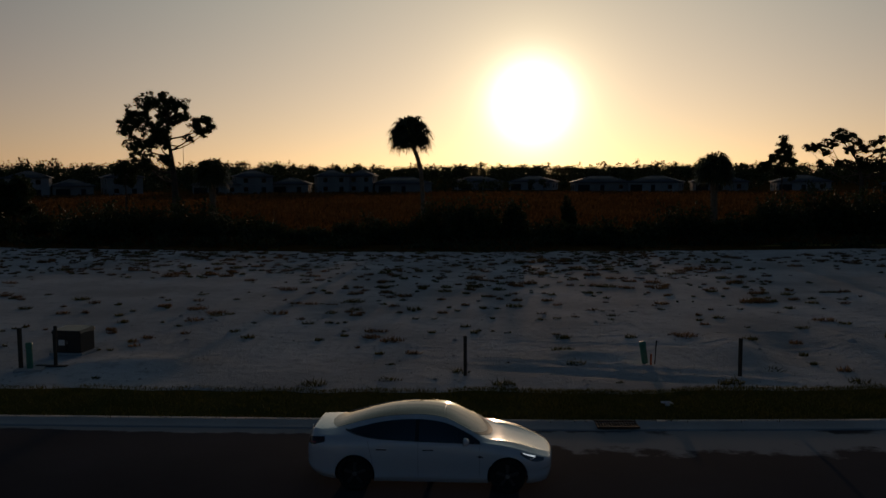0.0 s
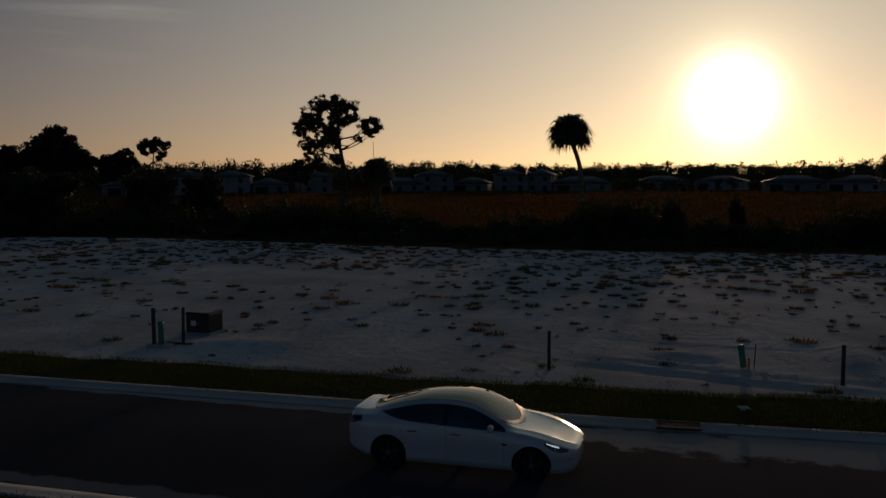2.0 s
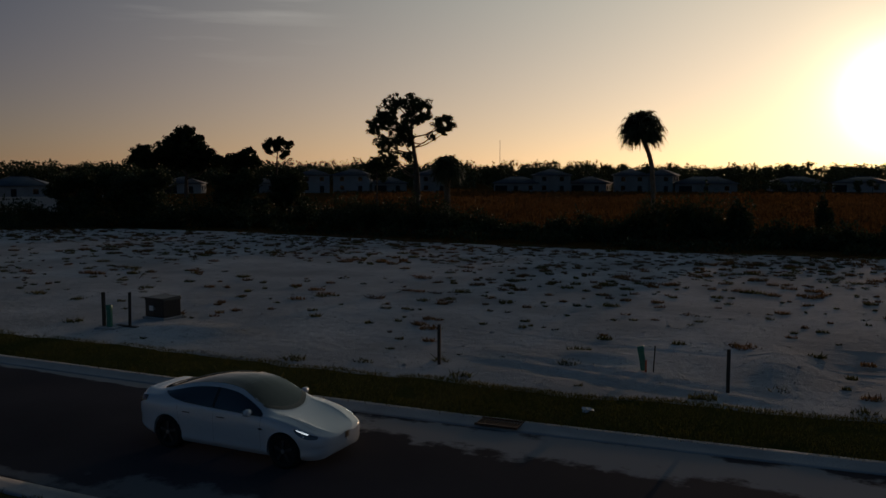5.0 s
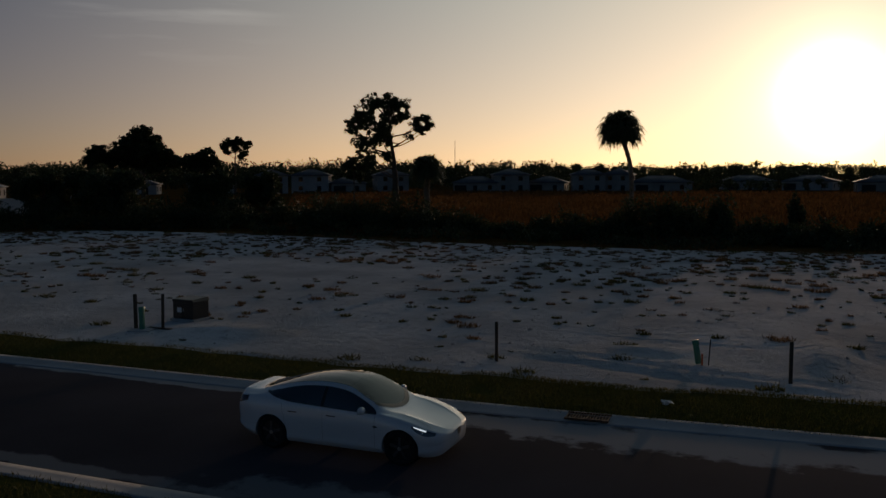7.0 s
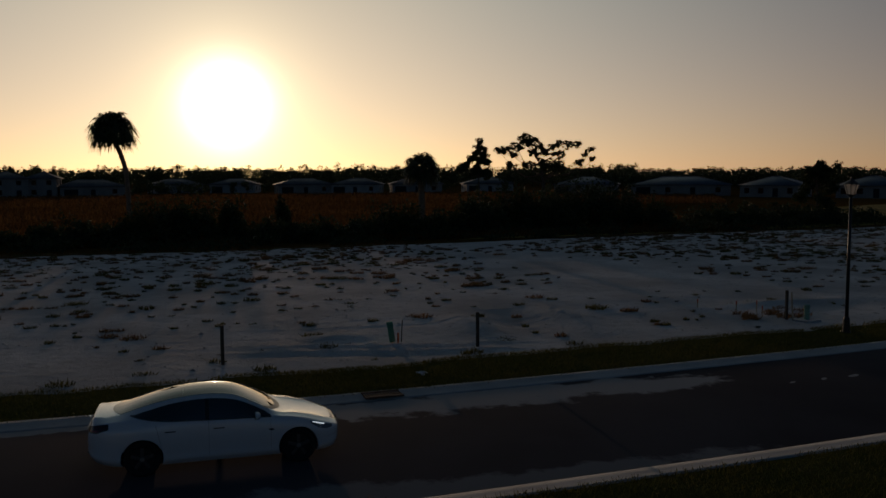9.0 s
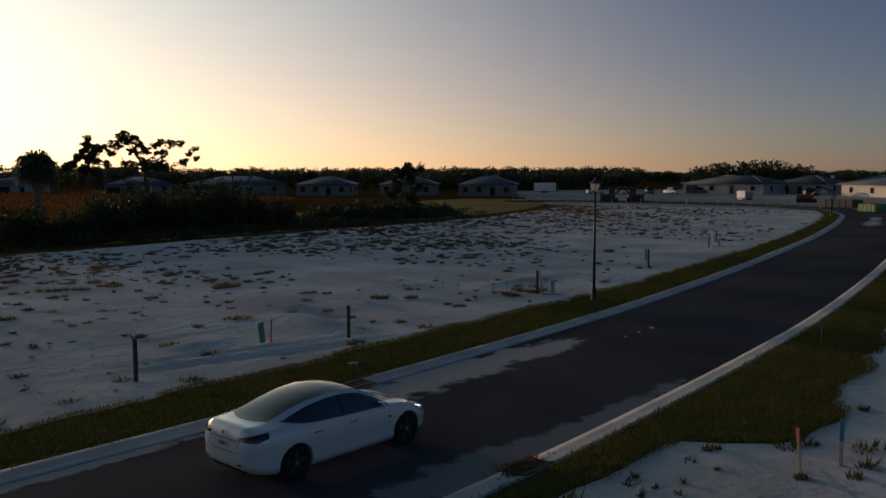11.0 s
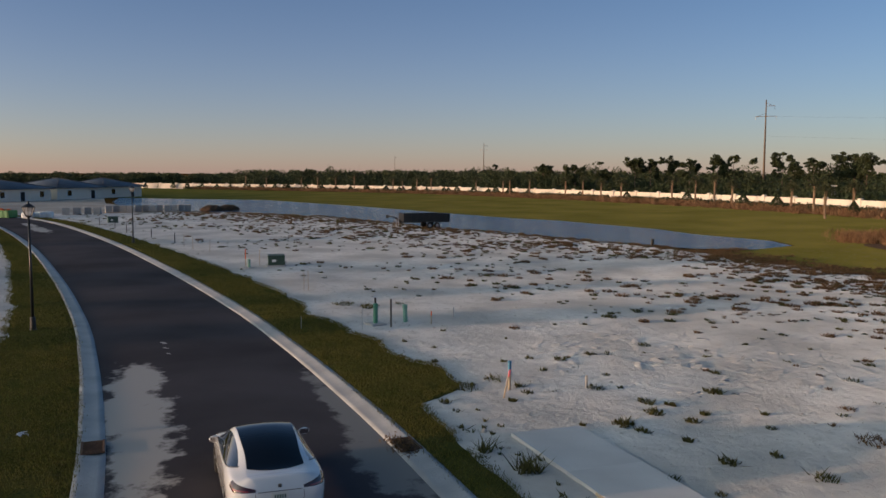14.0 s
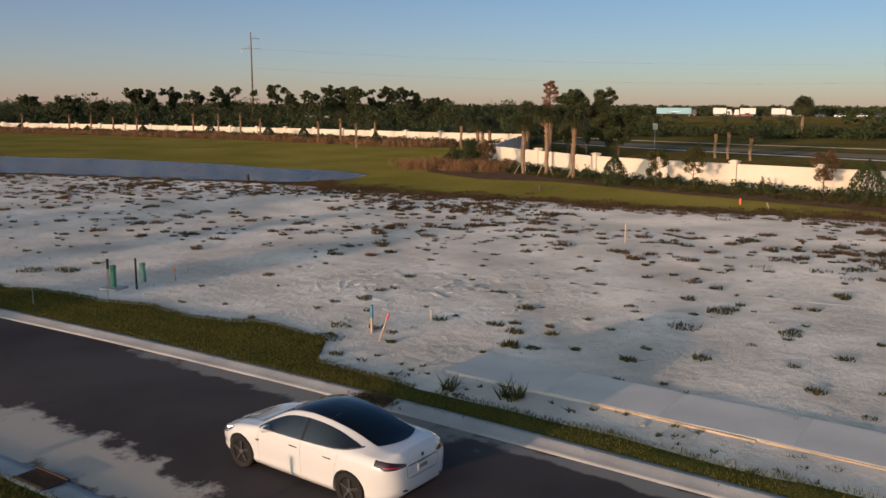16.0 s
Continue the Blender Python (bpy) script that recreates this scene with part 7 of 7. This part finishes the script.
for x, y, w, d, st, turn, dark in ((-145, 213, 9.5, 10, 2, 4, 0), (-134.5, 220, 11.5, 10, 2, -6, 0), (-125, 226, 11, 10, 1, 5, 1), (-112.5, 232, 10, 11, 2, 10, 1), (-87, 243, 14, 10, 1, -4, 1), (-77, 247, 11, 10, 2, 8, 1), (-66.5, 255, 12, 11, 1, -8, 1), (-53, 253, 10, 10, 2, 6, 1), (-43.5, 256, 8, 10, 2, -10, 1),
                                   (-31, 258, 18, 11, 1, 5, 1), (-8, 305, 17, 12, 1, 12, 0), (13, 300, 16, 12, 1, -12, 0), (34, 272, 18, 12, 1, 8, 1), (52, 268, 16, 12, 1, -10, 0), (72, 268, 17, 12, 1, 6, 1), (96, 262, 16, 12, 1, 10, 0), (-162, 205, 13, 11, 1, 8, 1), (-176, 188, 12, 11, 1, -8, 0)):
    build_house((x, y, -0.1), -math.degrees(math.atan2(x - 4, y + 15)) + turn, w, d, 5.5 if st == 2 else 3.0, 1.9 if st == 2 else 2.0, "two-storey pale house beyond the field" if st == 2 else "single-storey pale house beyond the field", windows=(3 if w > 12 else 2, 2), garage=(st == 1), storeys=st, wall="grey_wall" if dark else "block", roof="roof_dark", group="horizon houses")
for x, y, w in ((-178, 132, 15), (-160, 150, 13), (-190, 118, 14)):
    build_house((x, y, -0.1), 40, w, 11, 3.0, 2.2, "low pale house half hidden by dark trees", wall="block", windows=(3, 2), group="hidden houses")
build_wall("wall_west", [(-112, 52), (-105, 59), (-98, 66), (-91, 72.5)], 2.2, "pale garden wall among dark bushes")

# antenna mast far beyond the field
mast = thing("radio_mast", pose(-165, 420, 0), "thin radio mast on the horizon", "mast")
v, f = tube([(0, 0, 0), (0, 0, 24)], [0.25, 0.12], 5)
link_mesh("shaft", v, f, M["steel"], mast)


# ---- power line ----
def build_pole(at, h, rz, label):
    ob = thing("power_pole", pose(*at, 0, 0, rz), label, "power pole", "power poles")
    v, f = tube([(0, 0, -0.3), (0, 0, h)], [0.55, 0.22], 10)
    link_mesh("pole", v, f, M["pole_wood"], ob, smooth=True)
    for z, s, ln in ((h * 0.93, -1, 3.6), (h * 0.84, 1, 0), (h * 0.815, 0, 4.2), (h * 0.76, 1, 0)):
        if ln == 0:
            continue
        arm = box_bm(ln * (2 if s == 0 else 1), 0.16, 0.18, ((s * ln / 2), 0, z), 0.02)
        a = part("crossarm", arm, M["pole_wood"], ob)
        for e in ((-ln, ln) if s == 0 else (s * ln,)):
            part("insulator", cyl_bm(0.09, 0.09, 1.2, (e, 0, z - 1.25), 8), M["steel"], a)
        bv, bf = tube([(0, 0, z + 1.4), (s * ln * 0.9 if s else ln * 0.9, 0, z + 0.1)], [0.06, 0.06], 4)
        link_mesh("brace", bv, bf, M["steel"], a)
    return ob


POLES = [((287, -248, 0), 38.5), ((-60, -511, 0), 38.5), ((815, -326, 0), 38), ((1500, -420, 0), 37), ((2900, -680, 0), 37)]
for p, h in POLES:
    build_pole(p, h, 40, "tall timber power pole with crossarms")
for (p, h), (q, g), level in ((POLES[1], POLES[0], 0.82), (POLES[1], POLES[0], 0.60)):
    wire = thing("power_wire", pose(0, 0, 0), "thin power wire sagging between poles", "wire", "power wires")
    a, b = np.array(p, float) + (0, 0, h * level), np.array(q, float) + (0, 0, g * level)
    pts = [a + (b - a) * t - np.array([0, 0, 6.0 * 4 * t * (1 - t)]) for t in np.linspace(0, 1, 24)]
    v, f = tube(pts, [0.014, 0.014], 4)
    link_mesh("cable", v, f, M["black"], wire)

# ---- highway beyond the wall ----
def strip(name, pts, half, z, material, label, category="road"):
    p = catmull(pts, 40)
    d = np.gradient(p, axis=0)
    d /= np.linalg.norm(d, axis=1)[:, None]
    n = np.stack([-d[:, 1], d[:, 0]], 1)
    v = np.concatenate([np.c_[p + n * half, np.full(40, z)], np.c_[p - n * half, np.full(40, z)]])
    f = [(i, 40 + i, 41 + i, i + 1) for i in range(39)]
    return tagged(link_mesh(name, v, f, material), label, category, kind="structure")


grey_road = mat("old_asphalt", (0.072, 0.068, 0.058), (0.10, 0.094, 0.082), 0.1, 8.0, 0.95, bump=0.2, dist=0.02, spec=0.1, c3=(0.12, 0.112, 0.098))
strip("highway", [(230, -185), (120, -163), (68, -143), (10, -126), (-60, -112), (-160, -100)], 5.0, -0.06, grey_road, "grey two-lane road behind the wall")
strip("highway_shoulder", [(230, -200), (120, -180), (68, -159), (15, -150), (-60, -140), (-160, -130)], 1.2, -0.06, M["yard"], "pale gravel shoulder beside the road")
strip("highway_verge", [(230, -178), (120, -155), (68, -134), (8, -116), (-60, -103), (-160, -92)], 1.0, -0.05, M["concrete"], "pale concrete edge of the road")
ep = [(420, -300), (260, -352), (120, -398), (40, -420), (-80, -450), (-260, -480)]
strip("highway_embankment", ep, 9.0, 2.3, grey_road, "raised highway with traffic far away")
for off in (9.0, -9.0):
    p = catmull(ep, 40)
    d = np.gradient(p, axis=0)
    d /= np.linalg.norm(d, axis=1)[:, None]
    n = np.stack([-d[:, 1], d[:, 0]], 1)
    v = np.concatenate([np.c_[p + n * off, np.full(40, 2.3)], np.c_[p + n * off * 1.9, np.full(40, -0.2)]])
    f = [(i, 40 + i, 41 + i, i + 1) if off > 0 else (i, i + 1, 41 + i, 40 + i) for i in range(39)]
    tagged(link_mesh("embankment_slope", v, f, M["rough_grass"]), "grassy slope of the highway embankment", "slope", kind="structure")

sky_blue = plain("pale_blue_panel", (0.22, 0.45, 0.55), 0.5)
red_paint = plain("red_paint", (0.35, 0.04, 0.03), 0.4)
dark_paint = plain("dark_car_paint", (0.03, 0.03, 0.035), 0.3, coat=1.0)


def wheels(ob, xs, half, r, z=0.0):
    for x in xs:
        for s in (-1, 1):
            w = part("wheel", cyl_bm(r, r, 0.28, (x, s * half + (0.14 if s > 0 else 0.14), z + r), 18, rot=Matrix.Rotation(radians(90), 4, "X"), bevel=0.03), C["tyre"], ob)
            part("rim", cyl_bm(r * 0.55, r * 0.5, 0.02, (x, s * half + (0.152 if s > 0 else -0.152 + 0.02), z + r), 12, rot=Matrix.Rotation(radians(90), 4, "X")), M["steel"], w)


def build_lorry(at, rz, body_mat, ln, label, logo=False):
    ob = thing("lorry", pose(*at, 0, 0, rz), label, "lorry")
    part("trailer", box_bm(ln, 2.55, 2.8, (-ln / 2 + 2, 0, 1.15), 0.06), body_mat, ob)
    if logo:
        for y in (-1.285, 1.285):
            v, f = tube([(-ln / 2 + 0.5, y, 2.5), (-ln / 2 + 2.2, y, 2.1), (-ln / 2 + 4.2, y, 2.2), (-ln / 2 + 5.4, y, 2.7)], [0.05, 0.16, 0.14, 0.03], 6)
            link_mesh("swoosh", v, f, M["white"], ob, "plain white curved mark")
    cab = box_bm(2.3, 2.4, 2.5, (3.6, 0, 0.75), 0.15)
    for v in cab.verts:
        if v.co.z > 2.2 and v.co.x > 4:
            v.co.x -= 0.5
    part("cab", cab, M["white"] if not logo else dark_paint, ob)
    part("windscreen", box_bm(0.06, 2.0, 0.8, (4.62, 0, 1.9), 0.02), M["glass_dark"], ob)
    part("chassis", box_bm(ln + 2.2, 1.0, 0.3, (-ln / 2 + 3, 0, 0.7), 0.03), M["black"], ob)
    wheels(ob, (3.6, 1.2, -ln + 3.2, -ln + 4.5), 1.05, 0.5)
    return ob


def build_small_car(at, rz, m, label, ln=4.6, h=1.5, group="highway cars"):
    ob = thing("car", pose(*at, 0, 0, rz), label, "car", group)
    bm = box_bm(ln, 1.8, h * 0.48, (0, 0, 0.28), 0.18)
    part("body", bm, m, ob, smooth=True)
    cab = box_bm(ln * 0.58, 1.6, h * 0.42, (-0.2, 0, 0.28 + h * 0.46), 0.1)
    for v in cab.verts:
        if v.co.z > 0.28 + h * 0.7:
            v.co.x *= 0.72
            v.co.y *= 0.86
    part("cabin", cab, M["glass_dark"], ob)
    part("roof", box_bm(ln * 0.40, 1.36, 0.05, (-0.18, 0, 0.27 + h * 0.88), 0.02), m, ob)
    wheels(ob, (ln * 0.3, -ln * 0.3), 0.80, 0.32)
    return ob


ey = line((-260, -480), (-80, -450), (40, -420), (120, -398), (260, -352), (420, -300))
hy = lambda x, lane: (x, ey(x) + lane, 2.3)
build_lorry(hy(140, 3), 198, sky_blue, 16, "pale blue box lorry on the far highway", True)
build_lorry(hy(117, -3), 18, M["white"], 7, "white box lorry on the far highway")
build_lorry(hy(127, -4), 198, M["white"], 6, "small white van on the far highway")
build_lorry(hy(100, 3), 198, M["white"], 6, "white box van on the far highway")
for x, lane, m in ((95, -3, M["white"]), (114, 3.5, red_paint), (84, 2, dark_paint), (76, 3, M["white"]), (68, -2, M["white"]), (170, 3, M["white"]), (178, -3, M["white"]), (190, 2, dark_paint), (60, 3, dark_paint), (205, -2, M["white"])):
    build_small_car(hy(x, lane), 18, m, "small car on the far highway")
sign = thing("road_sign", pose(47, -128, -0.1), "grey road sign on a thin pole", "sign")
part("pole", cyl_bm(0.06, 0.06, 4.0, (0, 0, 0), 8), M["steel"], sign)
part("board", box_bm(0.9, 0.05, 1.1, (0, 0, 3.2), 0.02), M["steel"], sign)
shed = thing("bus_shelter", pose(190, -190, -0.1, 0, 0, -35), "long open carport with pale roof behind the wall", "shelter")
part("roof", box_bm(22, 5, 0.35, (0, 0, 3.3), 0.05), M["white"], shed)
for x in (-10, -5, 0, 5, 10):
    part("post", box_bm(0.25, 0.25, 3.35, (x, -2, 0), 0.02), M["steel"], shed)
    part("post", box_bm(0.25, 0.25, 3.35, (x, 2, 0), 0.02), M["steel"], shed)


# ---- dump trailer on the right lot ----
def build_trailer():
    ob = thing("dump_trailer", pose(81.3, -28.9, 0.03, 0, 0, 90), "black high-sided dump trailer parked by the pond", "trailer")
    bm = box_bm(5.8, 2.2, 0.08, (-0.2, 0, 0.72), 0.01)
    part("floor", bm, M["black"], ob)
    for s in (-1, 1):
        side = part("side", box_bm(5.8, 0.06, 0.95, (-0.2, s * 1.1, 0.76), 0.01), M["black"], ob)
        for k in range(8):
            part("side_rib", box_bm(0.08, 0.07, 0.9, (-2.9 + 0.77 * k, s * 1.16, 0.78), 0.01), M["black"], side)
        part("top_rail", box_bm(5.85, 0.10, 0.08, (-0.2, s * 1.1, 1.70), 0.01), M["black"], side)
    part("tailgate", box_bm(0.06, 2.2, 0.95, (-3.1, 0, 0.76), 0.01), M["black"], ob)
    part("headboard", box_bm(0.06, 2.2, 1.05, (2.7, 0, 0.76), 0.01), M["black"], ob)
    for s in (-1, 1):
        v, f = tube([(2.6, s * 0.5, 0.65), (3.4, s * 0.35, 1.3), (4.4, s * 0.1, 1.5)], [0.08, 0.08, 0.07], 6)
        link_mesh("drawbar", v, f, M["black"], ob)
    part("jack", cyl_bm(0.06, 0.06, 1.2, (3.2, 0.5, 0), 8), M["steel"], ob)
    part("jack", cyl_bm(0.06, 0.06, 1.2, (3.2, -0.5, 0), 8), M["steel"], ob)
    part("coupler", box_bm(0.3, 0.3, 0.4, (4.45, 0, 1.25), 0.05), M["black"], ob)
    for s in (-1, 1):
        part("mudguard", box_bm(2.0, 0.3, 0.05, (-1.0, s * 1.25, 0.78), 0.02), M["black"], ob)
    wheels(ob, (-0.5, -1.45), 1.2, 0.36)


build_trailer()

# ---- building site at the bend ----
green_skip = mat("green_skip_paint", (0.04, 0.20, 0.05), (0.06, 0.26, 0.08), 1.5, 15, 0.55, bump=0.1, dist=0.01)


def build_skip(at, rz, size, m, label, load=None):
    ob = thing("waste_skip", pose(*at, 0, 0, rz), label, "skip")
    sx, sy, sz = size
    part("floor", box_bm(sx, sy, 0.08, (0, 0, 0.1), 0.01), m, ob)
    for s in (-1, 1):
        sd = part("side", box_bm(sx, 0.07, sz, (0, s * sy / 2, 0.1), 0.01), m, ob)
        for k in range(5):
            part("rib", box_bm(0.08, 0.06, sz * 0.95, (-sx / 2 + 0.2 + k * (sx - 0.4) / 4, s * (sy / 2 + 0.06), 0.12), 0.01), m, sd)
    for s in (-1, 1):
        part("end", box_bm(0.07, sy, sz, (s * sx / 2, 0, 0.1), 0.01), m, ob)
    if load:
        rng = np.random.default_rng(3)
        bm = bmesh.new()
        for _ in range(14):
            box_bm(rng.uniform(0.3, 0.9), rng.uniform(0.2, 0.6), rng.uniform(0.1, 0.3), (rng.uniform(-sx, sx) * 0.35, rng.uniform(-sy, sy) * 0.3, sz * rng.uniform(0.75, 1.15)), 0.02, bm, rot=Matrix.Rotation(rng.uniform(0, 3), 4, "Z"))
        part("load", bm, load, ob, "heaped scrap")


build_skip((119.5, 22.8, -0.02), 60, (3.2, 1.9, 1.05), green_skip, "green waste skip heaped with orange scrap", M["orange"])
build_skip((132, 30.5, -0.02), 70, (5.2, 2.2, 1.25), M["black"], "dark waste skip on the building site")
rng = np.random.default_rng(91)
for k in range(12):
    bag = thing("bulk_bag", pose(118.3 + rng.uniform(-1.2, 1.2), 18.2 + rng.uniform(-1.7, 1.7), -0.03, 0, 0, rng.uniform(0, 90)), "bulging white bulk bag on the sand", "bag", "bulk bags")
    bm = box_bm(0.95, 0.95, 0.9, (0, 0, 0), 0.22)
    for v in bm.verts:
        v.co += Vector((rng.normal(), rng.normal(), rng.normal())) * 0.03
    part("sack", bm, M["white"], bag, smooth=True)
    for s in (-1, 1):
        tv, tf = tube([(s * 0.3, -0.2, 0.85), (s * 0.3, 0, 1.05), (s * 0.3, 0.2, 0.85)], [0.03, 0.03], 4)
        link_mesh("loop", tv, tf, M["white"], bag)
for k in range(16):
    x, y = (126.5 + rng.uniform(-1, 1), 15 - k * 1.5) if k < 4 else (133.5 + rng.uniform(-1.2, 1.2), 9.2 - (k - 4) * 1.15)
    pal = thing("block_pallet", pose(x, y, -0.04, 0, 0, rng.uniform(-8, 8)), "pallet stacked with grey concrete blocks", "pallet", "block pallets")
    bm = bmesh.new()
    for q in (-0.45, 0, 0.45):
        box_bm(1.1, 0.1, 0.1, (0, q, 0), 0.005, bm)
    box_bm(1.1, 1.05, 0.03, (0, 0, 0.1), 0.003, bm)
    part("pallet_base", bm, M["wood"], pal)
    for z in range(5):
        for a in (-0.27, 0.27):
            part("block_course", box_bm(0.51, 1.0, 0.205, (a, 0, 0.135 + z * 0.215), 0.01), M["block"], pal)
for x, y, sx in ((138, -7.5, 2.2), (139, -10.5, 1.6)):
    heap = thing("debris_heap", pose(x, y, -0.05), "dark heap of building debris by the pond", "debris heap", "debris heaps")
    bm = bmesh.new()
    bmesh.ops.create_icosphere(bm, subdivisions=4, radius=1)
    for v in bm.verts:
        v.co = Vector((v.co.x * sx, v.co.y * 2.0, max(-0.1, v.co.z * 0.9 + 0.3 * noise.noise(v.co * 3))))
    part("heap", bm, M["mulch"], heap)


def build_digger(at, rz, m, label):
    """A tracked digger: tracks, cab with windows, boom and bucket."""
    ob = thing("digger", pose(*at, 0, 0, rz), label, "digger", "diggers")
    for s in (-1, 1):
        part("track", box_bm(3.6, 0.5, 0.75, (0, s * 0.95, 0), 0.3), M["black"], ob)
    part("deck", box_bm(3.0, 2.2, 0.7, (-0.3, 0, 0.8), 0.12), m, ob)
    cab = part("cab", box_bm(1.3, 1.0, 1.4, (0.5, 0.5, 1.45), 0.12), m, ob)
    part("cab_window", box_bm(1.1, 1.04, 0.7, (0.5, 0.5, 2.0), 0.03), M["glass_dark"], cab)
    v, f = tube([(0.9, -0.4, 1.4), (2.6, -0.4, 2.9), (4.4, -0.4, 2.2)], [0.22, 0.26, 0.16], 6)
    boom = link_mesh("boom", v, f, m, ob)
    v, f = tube([(4.4, -0.4, 2.3), (4.9, -0.4, 0.7)], [0.17, 0.12], 6)
    link_mesh("stick", v, f, m, boom)
    part("bucket", box_bm(0.8, 0.9, 0.6, (4.7, -0.4, 0.12), 0.15), M["black"], boom)


machine = mat("worn_machine_paint", (0.10, 0.05, 0.02), (0.16, 0.08, 0.03), 1.0, 10, 0.6, bump=0.2, dist=0.01)
red_machine = mat("worn_red_machine_paint", (0.18, 0.05, 0.03), (0.25, 0.08, 0.05), 1.0, 10, 0.6, bump=0.2, dist=0.01)
build_digger((137.5, 76.5, -0.1), -60, machine, "dark tracked digger on the graded sand")
build_digger((141.5, 73.0, -0.1), 120, machine, "dark tracked digger beside another")
build_digger((153, 43.5, -0.05), -70, red_machine, "reddish digger parked beside the bend")
for x, y, rz, ln, h, label in ((159.6, 58.0, 60, 2.6, 1.5, "small white box trailer on the building site"), (191.5, 130.5, -70, 6.0, 2.4, "white storage container beyond the field")):
    ob = thing("box_trailer", pose(x, y, -0.05, 0, 0, rz), label, "trailer")
    part("box", box_bm(ln, 2.1, h, (0, 0, 0.45), 0.05), M["white"], ob)
    part("door", box_bm(0.04, 1.8, h * 0.85, (-ln / 2 - 0.02, 0, 0.5), 0.01), M["block"], ob)
    part("frame", box_bm(ln + 1.0, 0.9, 0.15, (0.4, 0, 0.32), 0.02), M["black"], ob)
    wheels(ob, (-0.4, 0.4), 1.0, 0.32)
for k, (x, y) in enumerate([(193, 98), (196, 93), (189, 104), (201, 88), (186, 110), (205, 60), (199, 58)]):
    build_small_car((x, y, -0.05), 40 + 25 * k, M["white"] if k % 3 else dark_paint, "pickup-sized car parked on the building site", 5.0, 1.75, "site cars")
for k in range(26):
    x, y = 118 + 3.1 * k * 0.55, 33 + 3.0 * k
    if y > 95:
        break
    build_stake((131.5 - 0.012 * (y - 60) ** 2 * 0.3, y, -0.05), 0.9, 0.06, "white", "white marker post along the far bend", name="post", category="post", group="bend marker posts")
